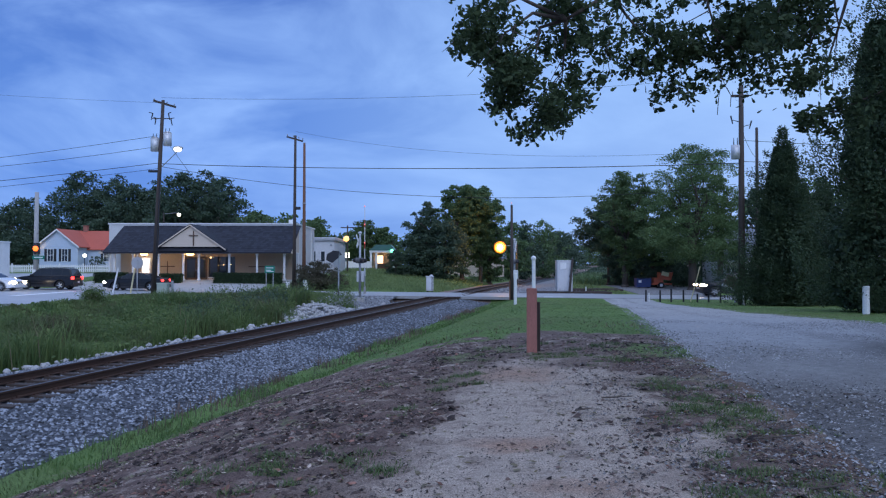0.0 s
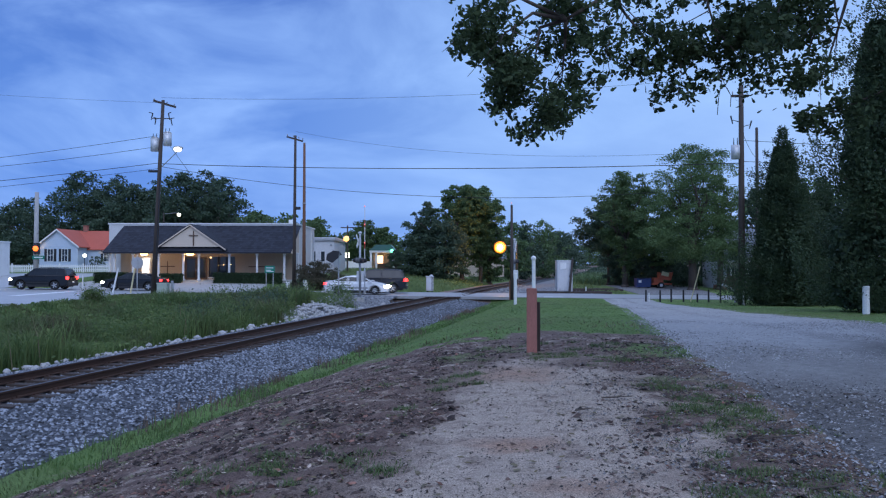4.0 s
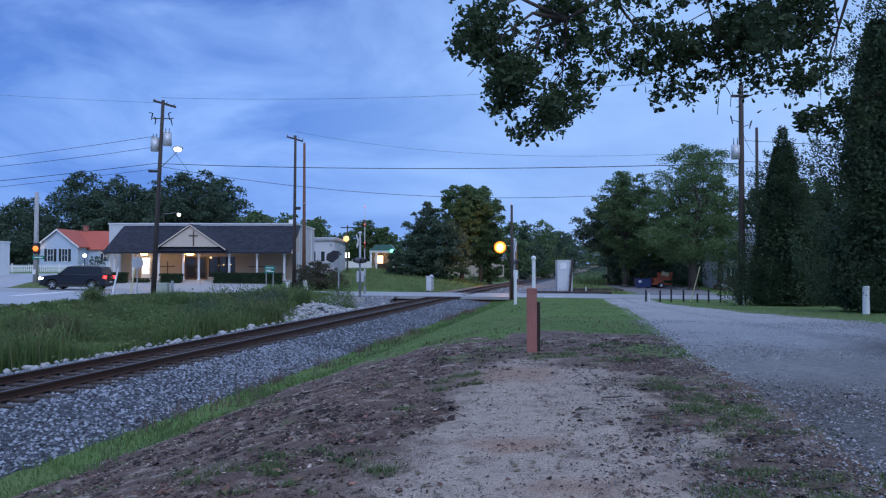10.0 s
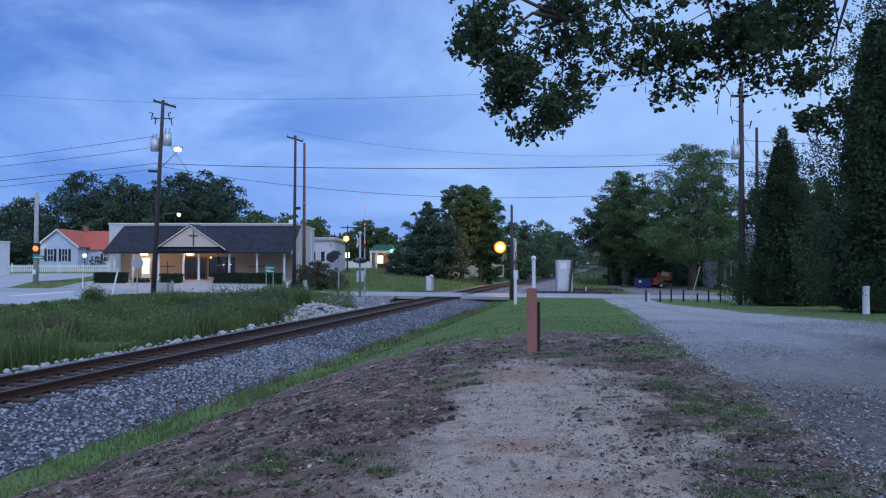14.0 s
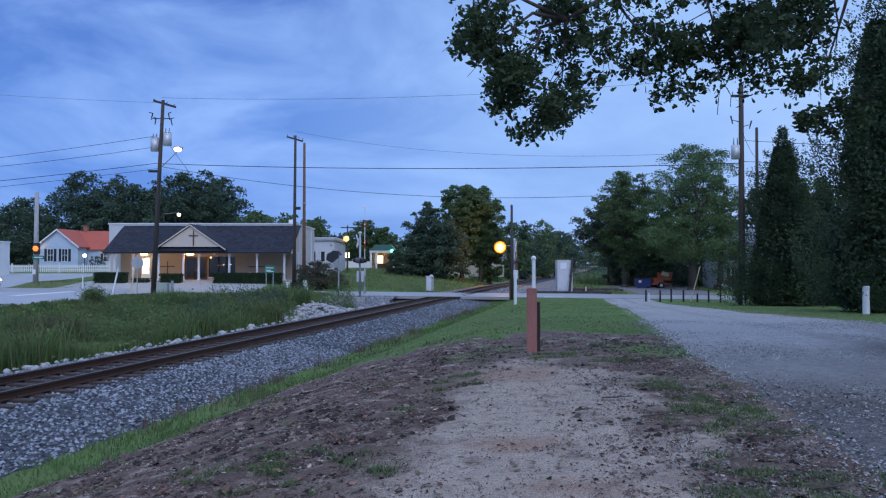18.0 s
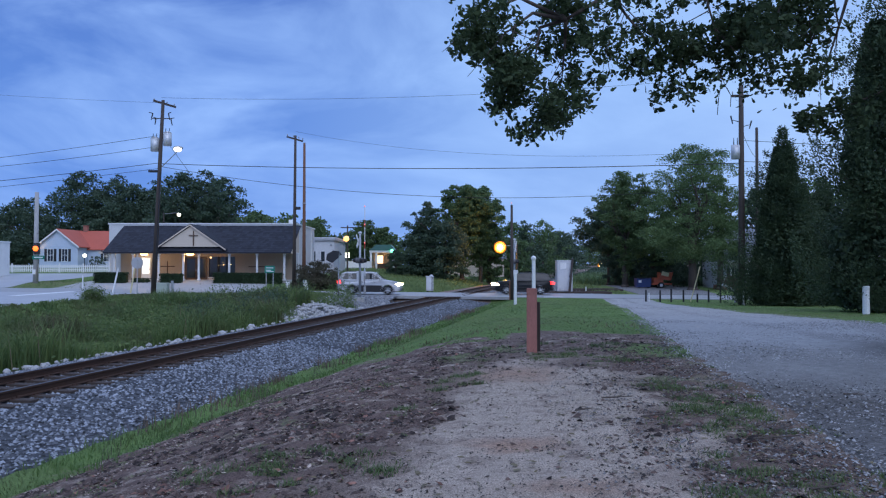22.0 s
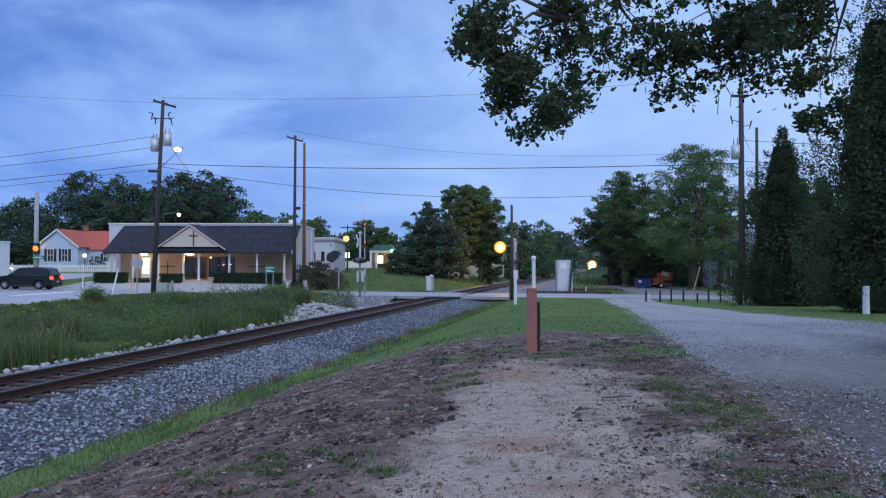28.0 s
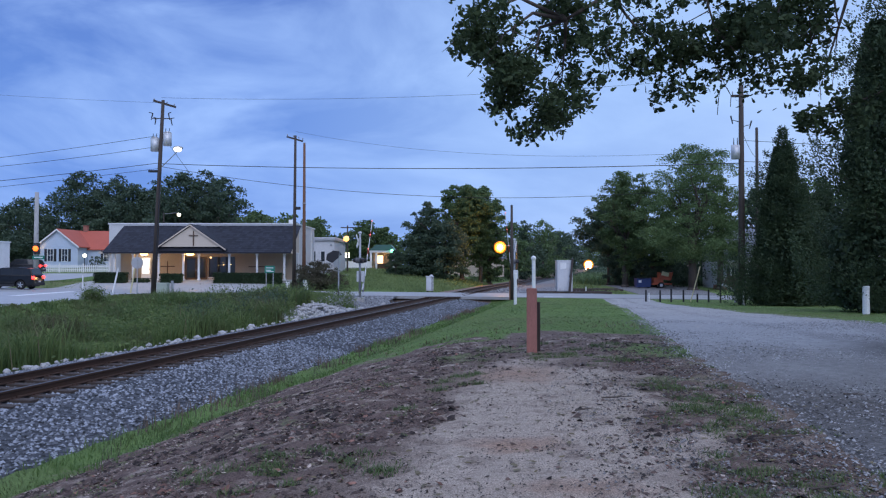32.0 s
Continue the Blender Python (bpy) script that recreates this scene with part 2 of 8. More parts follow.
def ground_material():
    """Grass, dirt, sand and mulch, by the weights laid into the sheet, broken up at two scales."""
    m, n, l, b = tree_of("ground_cover")
    tc = n.new("ShaderNodeTexCoord")
    co = tc.outputs["Object"]
    at = n.new("ShaderNodeVertexColor")
    at.layer_name = "cover"
    sp = n.new("ShaderNodeSeparateColor")
    l.new(at.outputs[0], sp.inputs[0])
    n1, n2, n3 = noise_node(n, l, co, 0.9, 6, 0.65), noise_node(n, l, co, 7.0, 5, 0.7), noise_node(n, l, co, 70.0, 5, 0.8)

    def weight(src, amount):
        a = n.new("ShaderNodeMath")
        a.operation = "MULTIPLY_ADD"
        l.new(n1, a.inputs[0])
        a.inputs[1].default_value, a.inputs[2].default_value = amount, -amount / 2
        c = n.new("ShaderNodeMath")
        c.operation = "MULTIPLY_ADD"
        l.new(n2, c.inputs[0])
        c.inputs[1].default_value = amount
        l.new(a.outputs[0], c.inputs[2])
        d = n.new("ShaderNodeMath")
        d.operation = "ADD"
        l.new(c.outputs[0], d.inputs[0])
        l.new(src, d.inputs[1])
        return ramp(n, l, d.outputs[0], 0.5 + amount / 2 - 0.2, 0.5 + amount / 2 + 0.2)

    dirt = mix_col(n, l, n2, (0.105, 0.075, 0.060), (0.30, 0.225, 0.18))
    sand = mix_col(n, l, n2, (0.29, 0.232, 0.182), (0.60, 0.495, 0.40))
    clay = mix_col(n, l, n2, (0.25, 0.145, 0.095), (0.46, 0.30, 0.215))
    sand = mix_col(n, l, weight(at.outputs["Alpha"], 0.6), sand, clay)
    sand = mix_col(n, l, ramp(n, l, noise_node(n, l, co, 2.3, 7, 0.7), 0.52, 0.70), sand, dirt)
    mulch = mix_col(n, l, n2, (0.045, 0.032, 0.029), (0.25, 0.172, 0.138))
    mulch = mix_col(n, l, ramp(n, l, noise_node(n, l, co, 3.1, 8, 0.72), 0.50, 0.66), mulch, sand)
    grass = mix_col(n, l, n2, (0.085, 0.150, 0.042), (0.175, 0.250, 0.078))
    grass = mix_col(n, l, ramp(n, l, noise_node(n, l, co, 0.12, 3), 0.45, 0.7), grass, (0.14, 0.155, 0.065))
    col = mix_col(n, l, weight(sp.outputs[1], 0.5), dirt, sand)
    col = mix_col(n, l, weight(sp.outputs[2], 0.7), col, mulch)
    col = mix_col(n, l, weight(sp.outputs[0], 0.6), col, grass)
    col = mix_col(n, l, 0.85, col, mix_col(n, l, ramp(n, l, n3, 0.40, 0.60), (0.24, 0.24, 0.24), (0.78, 0.78, 0.78)), "OVERLAY")
    l.new(col, b.inputs["Base Color"])
    b.inputs["Roughness"].default_value = 0.95
    b.inputs["Specular IOR Level"].default_value = 0.15
    bp = n.new("ShaderNodeBump")
    bp.inputs["Strength"].default_value, bp.inputs["Distance"].default_value = 0.8, 0.05
    l.new(mix_col(n, l, 0.4, n2, n3), bp.inputs["Height"])
    l.new(bp.outputs[0], b.inputs["Normal"])
    return m


def gravel_material(name, dark, light, size, dirt, amount=0.3, drive_tones=False):
    m, n, l, b = tree_of(name)
    tc = n.new("ShaderNodeTexCoord")
    co = tc.outputs["Object"]
    v = n.new("ShaderNodeTexVoronoi")
    v.inputs["Scale"].default_value = size
    l.new(co, v.inputs["Vector"])
    n1 = noise_node(n, l, co, 0.45, 5, 0.6)
    n2 = noise_node(n, l, co, 6, 4, 0.7)
    hv = n.new("ShaderNodeSeparateColor")
    l.new(v.outputs["Color"], hv.inputs[0])
    col = mix_col(n, l, hv.outputs[0], dark, light)
    col = mix_col(n, l, ramp(n, l, n1, 0.5 - amount, 0.5 + amount), col, dirt)
    if drive_tones:
        at = n.new("ShaderNodeVertexColor")
        at.layer_name = "cover"
        sp = n.new("ShaderNodeSeparateColor")
        l.new(at.outputs[0], sp.inputs[0])
        # brown by cover: litter, and the oak's shade painted on the right side
        col = mix_col(n, l, sp.outputs[1], col, mix_col(n, l, n2, (0.07, 0.055, 0.045), (0.17, 0.14, 0.12)))
        # pale by cover: dust, with the far drive's grazing brightness put into colour
        mu = n.new("ShaderNodeMath")
        mu.operation = "MULTIPLY"
        mu.inputs[1].default_value = 0.8
        l.new(sp.outputs[0], mu.inputs[0])
        col = mix_col(n, l, mu.outputs[0], col, mix_col(n, l, n2, (0.36, 0.35, 0.335), (0.56, 0.545, 0.525)))
    col = mix_col(n, l, 0.6, col, mix_col(n, l, n2, (0.22, 0.22, 0.22), (0.78, 0.78, 0.78)), "OVERLAY")
    l.new(col, b.inputs["Base Color"])
    b.inputs["Roughness"].default_value = 0.9
    b.inputs["Specular IOR Level"].default_value = 0.2
    bp = n.new("ShaderNodeBump")
    bp.inputs["Strength"].default_value, bp.inputs["Distance"].default_value = 0.9, 0.03
    bp.invert = True
    l.new(v.outputs["Distance"], bp.inputs["Height"])
    l.new(bp.outputs[0], b.inputs["Normal"])
    return m


M["ground"] = ground_material()
M["gravel"] = gravel_material("drive_gravel", (0.040, 0.038, 0.037), (0.31, 0.30, 0.29), 34, (0.14, 0.13, 0.12), 0.4, True)
M["ballast"] = gravel_material("ballast_gravel", (0.015, 0.017, 0.020), (0.16, 0.17, 0.19), 15, (0.045, 0.047, 0.052), 0.9)
M["pad_gravel"] = gravel_material("pad_gravel", (0.08, 0.08, 0.085), (0.33, 0.325, 0.32), 14, (0.20, 0.195, 0.19), 0.6)


# ---- mesh helpers ----
def flat_mesh(name, verts, faces, material, smooth=False):
    me = bpy.data.meshes.new(name)
    if isinstance(faces, np.ndarray):
        v = np.asarray(verts, np.float32)
        f = np.asarray(faces, np.int32)
        me.vertices.add(len(v))
        me.vertices.foreach_set("co", v.ravel())
        me.loops.add(f.size)
        me.loops.foreach_set("vertex_index", f.ravel())
        me.polygons.add(len(f))
        me.polygons.foreach_set("loop_start", np.arange(0, f.size, f.shape[1], dtype=np.int32))
        me.update(calc_edges=True)
    else:
        me.from_pydata(verts if isinstance(verts, list) else verts.tolist(), [], faces)
    me.materials.append(material)
    me.polygons.foreach_set("use_smooth", [smooth] * len(me.polygons))
    me.update()
    return me


def part(name, bm, material, parent=None, label="", smooth=False):
    """Links a bmesh as one mesh object under a thing or a part."""
    me = bpy.data.meshes.new(name)
    for f in bm.faces:
        f.smooth = smooth
    bm.to_mesh(me)
    bm.free()
    for mm in (material if isinstance(material, (list, tuple)) else [material]):
        me.materials.append(mm)
    ob = new(name, me)
    if parent is not None:
        ob.parent = parent
    if label:
        tagged(ob, label)
    return ob


def thing(name, x, y, z, label, category, group="", turn=0.0, kind=""):
    ob = new(name)
    ob.empty_display_size = 0.2
    ob.matrix_basis = pose(x, y, z, 0, 0, turn)
    return tagged(ob, label, category, group, kind)


def add_box(bm, x0, x1, y0, y1, z0, z1, m=None, bevel=0.0):
    vs = [bm.verts.new((x, y, z)) for z in (z0, z1) for y in (y0, y1) for x in (x0, x1)]
    fs = [bm.faces.new([vs[i] for i in q]) for q in ((0, 2, 3, 1), (4, 5, 7, 6), (0, 1, 5, 4), (2, 6, 7, 3), (0, 4, 6, 2), (1, 3, 7, 5))]
    if bevel:
        es = list({e for f in fs for e in f.edges})
        r = bmesh.ops.bevel(bm, geom=es, offset=bevel, segments=2, profile=0.6, affect="EDGES")
        vs = list({v for f in r["faces"] for v in f.verts} | {v for v in vs if v.is_valid})
    if m is not None:
        bmesh.ops.transform(bm, matrix=m, verts=vs)
    return vs


def box(x0, x1, y0, y1, z0, z1, bevel=0.0, m=None):
    bm = bmesh.new()
    add_box(bm, x0, x1, y0, y1, z0, z1, m, bevel)
    return bm


def add_rod(bm, a, b, r0, r1=None, seg=8):
    """A tapered round bar from a to b."""
    a, b = Vector(a), Vector(b)
    r1 = r0 if r1 is None else r1
    q = (b - a).to_track_quat("Z", "Y").to_matrix()
    rings = []
    for p, r in ((a, r0), (b, r1)):
        rings.append([bm.verts.new(p + q @ Vector((r * math.cos(2 * math.pi * i / seg), r * math.sin(2 * math.pi * i / seg), 0))) for i in range(seg)])
    for i in range(seg):
        bm.faces.new((rings[0][i], rings[0][(i + 1) % seg], rings[1][(i + 1) % seg], rings[1][i]))
    bm.faces.new(rings[0][::-1])
    bm.faces.new(rings[1])
    return rings[0] + rings[1]


def rod(a, b, r0, r1=None, seg=8):
    bm = bmesh.new()
    add_rod(bm, a, b, r0, r1, seg)
    return bm


def ball(x, y, z, r, sq=(1, 1, 1), u=12, v=8):
    bm = bmesh.new()
    bmesh.ops.create_uvsphere(bm, u_segments=u, v_segments=v, radius=r)
    bmesh.ops.transform(bm, matrix=Matrix.Translation((x, y, z)) @ Matrix.Diagonal((*sq, 1)), verts=bm.verts)
    return bm


def prism(points, y0, y1):
    """A profile in x and z, pushed along y."""
    bm = bmesh.new()
    a = [bm.verts.new((x, y0, z)) for x, z in points]
    b = [bm.verts.new((x, y1, z)) for x, z in points]
    bm.faces.new(a)
    bm.faces.new(b[::-1])
    for i in range(len(a)):
        j = (i + 1) % len(a)
        bm.faces.new((a[j], a[i], b[i], b[j]))
    bmesh.ops.recalc_face_normals(bm, faces=bm.faces)
    return bm


# ---- the lie of the land ----
TRACK_SLOPE, TRACK_OFF = 0.2035, -11.85
RNG = np.random.default_rng(7)


def sstep(a, b, v):
    t = np.clip((v - a) / (b - a), 0, 1)
    return t * t * (3 - 2 * t)


def track_x(y):
    y = np.asarray(y, float)
    return TRACK_OFF + TRACK_SLOPE * y + 1.07e-4 * np.maximum(y - 110, 0) ** 2


def track_z(y):
    """The top of the rails."""
    return -0.80 - 0.0040 * np.maximum(np.asarray(y, float) - 80, 0)


def road_z(x):
    return -0.79 - 0.0105 * np.clip(np.asarray(x, float), -45, 45)


def wave(x, y, s):
    return (np.sin(x * s + 1.3 * np.sin(y * s * 0.7)) + np.sin(y * s * 1.3 + 1.7 * np.sin(x * s * 0.53 + 2))) * 0.5


LATTICE = np.random.default_rng(99).random((256, 256))


def vnoise(x, y, scale, octaves=4, seed=0):
    """Layered lattice noise, 0 to 1, features about 1 / scale metres wide."""
    out, amp, tot = 0.0, 1.0, 0.0
    for o in range(octaves):
        X, Y = x * scale * 2 ** o + 37.3 * o + 11.7 * seed, y * scale * 2 ** o + 71.9 * o + 5.3 * seed
        i, j = np.floor(X).astype(int), np.floor(Y).astype(int)
        f, g = X - i, Y - j
        f, g = f * f * (3 - 2 * f), g * g * (3 - 2 * g)
        a, b = LATTICE[i % 256, j % 256], LATTICE[(i + 1) % 256, j % 256]
        c, d = LATTICE[i % 256, (j + 1) % 256], LATTICE[(i + 1) % 256, (j + 1) % 256]
        out = out + amp * ((a * (1 - f) + b * f) * (1 - g) + (c * (1 - f) + d * f) * g)
        tot += amp
        amp *= 0.55
    return out / tot


def ground_z(x, y):
    x, y = np.asarray(x, float), np.asarray(y, float)
    u = (x - track_x(y)) * 0.98
    rz = road_z(x) - 0.05
    # this side of the road: a bank beside the track, falling to the road
    right = 0.02 + (rz - 0.02) * sstep(15, 56, y) + 0.03 * wave(x, y, 0.5) * sstep(60, 40, y)
    bank = np.interp(u, [3.7, 4.6, 6.3, 8.6, 10.5], [-1.30, -1.26, -0.72, -0.12, 0.0])
    w = sstep(9.5, 12.5, u)
    near_r = np.where(u < 11, bank + (right - 0.02) * sstep(6, 11, u) * 1.0, right)
    near_r = np.minimum(near_r * (1 - w) + right * w, right + 0.02)
    ditch = np.interp(u, [-24, -16, -6, -3.4], [-1.0, -1.45, -1.55, -1.25])
    left = ditch + (rz - ditch) * sstep(41, 54, y) + (rz - ditch) * sstep(-19.5, -21.7, x) * (1 - sstep(41, 54, y))
    left = left + (np.minimum(left, -1.42) - left) * (1 - sstep(3.4, 6.6, -u)) * sstep(56.6, 53.0, y)
    bed = np.interp(np.abs(u), [0, 2.2, 3.7], [-1.12, -1.16, -1.42])
    z = np.where(u > 3.7, near_r, np.where(u < -3.4, left, bed))
    # across the road
    back_l = rz + (0.0 - rz) * sstep(66, 72, y) + 0.45 * sstep(74, 90, y) + (0.40 + 0.4 * sstep(-28, -38, x)) * sstep(94, 106, y)
    back_r = rz + 0.1 * sstep(66, 90, y)
    wide = sstep(3.2, 7.5, np.abs(u))
    bed2 = track_z(y) - 0.34
    back = np.where(u < 0, back_l * sstep(2, 22, -u) + (rz + 0.05) * (1 - sstep(2, 22, -u)), back_r)
    back = back * wide + bed2 * (1 - wide)
    z = np.where(y > 57, np.where(y < 65.5, rz, back), z)
    return z


def gz(x, y):
    return float(ground_z(x, y))


# ---- the ground, one sheet to the horizon ----
def axis(*runs):
    return np.unique(np.round(np.concatenate([np.arange(a, b, s) for a, b, s in runs]), 3))


gx = axis((-3000, -400, 260), (-400, -60, 20), (-60, -22, 1.0), (-22, -12, 0.4), (-12, 14, 0.17), (14, 60, 0.8), (60, 400, 20), (400, 3001, 260))
gy = axis((-60, 0, 6), (0, 3, 0.6), (3, 26, 0.17), (26, 56, 0.4), (56, 70, 0.5), (70, 140, 2.5), (140, 500, 20), (500, 4001, 250))
GX, GY = np.meshgrid(gx, gy)
GZ = ground_z(GX, GY)
GU = (GX - track_x(GY)) * 0.98


def drive_left(y):
    return np.interp(y, [0, 5, 6.5, 9.5, 13, 17, 24, 34, 45, 57], [2.5, 2.8, 3.15, 3.55, 3.95, 4.65, 5.95, 7.9, 9.8, 11.6])


def drive_right(y):
    return np.interp(y, [0, 12, 20, 25, 32, 45, 57], [14, 13.0, 12.0, 11.4, 12.2, 13.8, 15.6])


def cover(x, y):
    """Weights of grass, sand and mulch."""
    u = (x - track_x(y)) * 0.98
    n1, n2, n3 = vnoise(x, y, 0.55, 4, 1) - 0.5, vnoise(x, y, 1.4, 4, 2) - 0.5, vnoise(x, y, 0.9, 3, 3) - 0.5
    near = y < 57
    # the dirt apron by the viewer
    side = sstep(5.0, 5.8, u + 2.6 * n1 + 1.8 * n2)
    far = 1 - sstep(16.6, 18.6, y + 0.2 * (x - 1) + 4.0 * n1 + 2.5 * n2)
    apron = side * far * near * (x < 15)
    tuft = sstep(0.10, 0.18, n2 + 0.35 * n3 + 0.35 * (vnoise(x, y, 4.0, 3, 5) - 0.5))
    sandy = np.exp(-((x - (0.4 + 0.15 * y)) / 1.6) ** 2) * (1 - sstep(10.5, 13, y))
    g = 0.95 * (1 - apron) + apron * (0.06 + 0.34 * tuft * (1 - 0.85 * sandy))
    edge = np.exp(-((x - drive_left(y) + 0.50 + 1.2 * n1) / 0.90) ** 2) * near * (y < 16)
    g = np.maximum(g, edge * (0.06 + 0.36 * sstep(-0.02, 0.12, n2 + 0.5 * n3)))
    lobe = np.exp(-(np.hypot((x - 3.9) / 0.85, (y - 13.5) / 1.25) ** 4)) * 0.9
    fringe = sstep(-0.4, 0.2, x) * (1 - sstep(3.2, 3.8, x)) * sstep(12.2, 13.0, y) * (1 - sstep(15.0, 16.0, y)) * sstep(-0.12, 0.06, n2 + 0.6 * n3)
    g = np.maximum(g, np.maximum(0.8 * lobe, 0.52 * fringe))
    strip_ = sstep(15.2, 15.6, y + 0.05 * x) * (1 - sstep(16.1, 16.5, y + 0.05 * x)) * sstep(1.9, 2.3, x) * (1 - sstep(3.6, 4.2, x))
    g = g * (1 - 0.8 * strip_)
    s = apron * np.exp(-((x - (0.4 + 0.15 * y) - 1.2 * n1) / 1.75) ** 2) * (1 - sstep(11.0, 14.0, y + 4 * n1)) * 1.2
    m = apron * (1 - sstep(8.7, 10.2, u + 2.0 * n1 + 1.6 * n2)) * 1.05
    m = np.maximum(m, edge * 0.85 * sstep(-0.20, 0.12, n1 + n3))
    m = np.maximum(m, apron * sstep(12.0, 14.5, y + 3 * n2) * 0.6)
    # the ground of the woods along the far line, darkened from grass to mulch
    wood = sstep(120, 160, y) * sstep(4, 14, x)
    g, m = g * (1 - 0.85 * wood), np.maximum(m, 0.9 * wood)
    g = np.where(np.abs(u) < 3.7, 0.0, g)
    return np.clip(g, 0, 1), np.clip(np.maximum(s * (1 - m * 0.7), strip_), 0, 1), np.clip(m, 0, 1)


lump = (1 - 0.75 * cover(GX, GY)[0]) * (0.012 * wave(GX, GY, 9.0) + 0.010 * wave(GX + 7, GY, 17.0) + RNG.normal(0, 0.006, GX.shape)) * (GY > 2) * (GY < 40) * (np.abs(GX) < 20)
GZ = GZ + lump * np.where(np.abs(GU) < 4, 0, 1)
mulch_ = cover(GX, GY)[2]
GZ = GZ + mulch_ * (0.018 * wave(GX + 2, GY, 6.0) + RNG.normal(0, 0.012, GX.shape)) * (GY > 3) * (GY < 20)
GZ = GZ - 0.07 * ((GX > drive_left(GY) + 0.3) & (GX < drive_right(GY) - 0.3) & (GY < 57) & (GY > -6))
nyv, nxv = GX.shape
idx = np.arange(nyv * nxv).reshape(nyv, nxv)
gfaces = np.stack([idx[:-1, :-1], idx[:-1, 1:], idx[1:, 1:], idx[1:, :-1]], -1).reshape(-1, 4)
gme = flat_mesh("ground", np.stack([GX, GY, GZ], -1).reshape(-1, 3), gfaces, M["ground"], True)
cg, cs, cm = cover(GX.ravel(), GY.ravel())
clay_w = np.zeros_like(cg)
for cx_, cy_, rx_, ry_ in ((1.0, 10.9, 1.1, 1.5), (0.6, 6.6, 0.75, 0.42), (0.95, 5.3, 0.8, 0.35), (-0.3, 10.0, 0.7, 0.8)):
    clay_w = np.maximum(clay_w, np.exp(-(((GX.ravel() - cx_) / rx_) ** 2 + ((GY.ravel() - cy_) / ry_) ** 2)) * 0.60)
att = gme.color_attributes.new("cover", "FLOAT_COLOR", "POINT")
att.data.foreach_set("color", np.stack([cg, cs, cm, clay_w], -1).astype(np.float32).ravel())
tagged(new("ground", gme), "grassy ground with bare sandy dirt and bark mulch", "ground", kind="structure")


def strip(name, xs0, xs1, ys, zf, material, n=14, lift=0.0, thick=0.12):
    """A sheet with an edge, between two lines that run along y."""
    ys = np.asarray(ys, float)
    t = np.linspace(0, 1, n)
    X = xs0[:, None] * (1 - t) + xs1[:, None] * t
    Y = np.repeat(ys[:, None], n, 1)
    Z = zf(X, Y) + lift
    top = np.stack([X, Y, Z], -1).reshape(-1, 3)
    i = np.arange(len(ys) * n).reshape(len(ys), n)
    f = np.stack([i[:-1, :-1], i[:-1, 1:], i[1:, 1:], i[1:, :-1]], -1).reshape(-1, 4)
    ring = np.concatenate([i[0, :], i[1:, -1], i[-1, -2::-1], i[-2:0:-1, 0]])
    low = top[ring] - (0, 0, thick)
    k = np.arange(len(ring))
    o = len(top)
    side = np.stack([ring, o + k, o + np.roll(k, -1), np.roll(ring, -1)], -1)
    return flat_mesh(name, np.concatenate([top, low]), np.concatenate([f, side]), material, False)


# the gravel drive
dy = np.concatenate([np.arange(-6, 30, 0.3), np.arange(30, 57.4, 0.8)])
ragged = 0.10 * wave(dy, dy * 0.3, 1.3) + 0.05 * wave(dy, dy * 0.3, 4.1)
drv = strip("gravel_drive", drive_left(dy) + ragged, drive_right(dy) + ragged[::-1], dy, lambda x, y: ground_z(x, y) + 0.012 * wave(x, y, 1.1) - 0.045 + 0.065 * sstep(0.0, 0.55, np.minimum(x - drive_left(y), drive_right(y) - x)), M["gravel"], 60, 0.0, 0.06)
dv = np.array([v.co[:] for v in drv.vertices])
# paler with distance: dust and ruts, plus the grazing brightness painted in
dust_sheen = np.clip(sstep(9, 19, dv[:, 1] - 0.55 * (dv[:, 0] - 7)) * 0.9 + 1.6 * (vnoise(dv[:, 0], dv[:, 1] * 0.5, 0.4, 4, 6) - 0.5), 0, 1)
rut = (dv[:, 0] - drive_left(dv[:, 1])) / (drive_right(dv[:, 1]) - drive_left(dv[:, 1]))
dust_sheen = np.clip(dust_sheen + 0.45 * (np.exp(-((rut - 0.30) / 0.07) ** 2) + np.exp(-((rut - 0.60) / 0.07) ** 2)) * (dv[:, 1] > 9) - 0.2 * np.exp(-((rut - 0.45) / 0.06) ** 2), 0, 1)
# litter in patches, plus the oak's shade painted down the drive's right side
litter = np.clip(sstep(7.4, 10.6, dv[:, 0] - 0.12 * (dv[:, 1] - 12)) * 0.85 * sstep(30, 22, dv[:, 1]) + 2.2 * (vnoise(dv[:, 0], dv[:, 1] * 0.6, 0.5, 4, 8) - 0.62), 0, 1)
datt = drv.color_attributes.new("cover", "FLOAT_COLOR", "POINT")
datt.data.foreach_set("color", np.stack([dust_sheen, litter, dust_sheen * 0, np.ones_like(dust_sheen)], -1).astype(np.float32).ravel())
tagged(new("gravel_drive", drv), "pale grey gravel drive leading to the road", "gravel drive", kind="structure")

# the main road, running across, in two runs beside the crossing
rx = np.concatenate([np.arange(-400, -60, 20), np.arange(-60, 60, 1.5), np.arange(60, 401, 20)])
rme = strip("road", np.full(len(rx), 57.0), np.full(len(rx), 65.0), rx, lambda a, b: road_z(b), M["road_asphalt"], 10, 0.0, 0.2)
rv = np.array([v.co[:] for v in rme.vertices])
rv[:, [0, 1]] = rv[:, [1, 0]]
rme.vertices.foreach_set("co", rv.ravel())
rme.flip_normals()
tagged(new("road", rme), "worn grey asphalt road across the railway", "road", kind="structure")
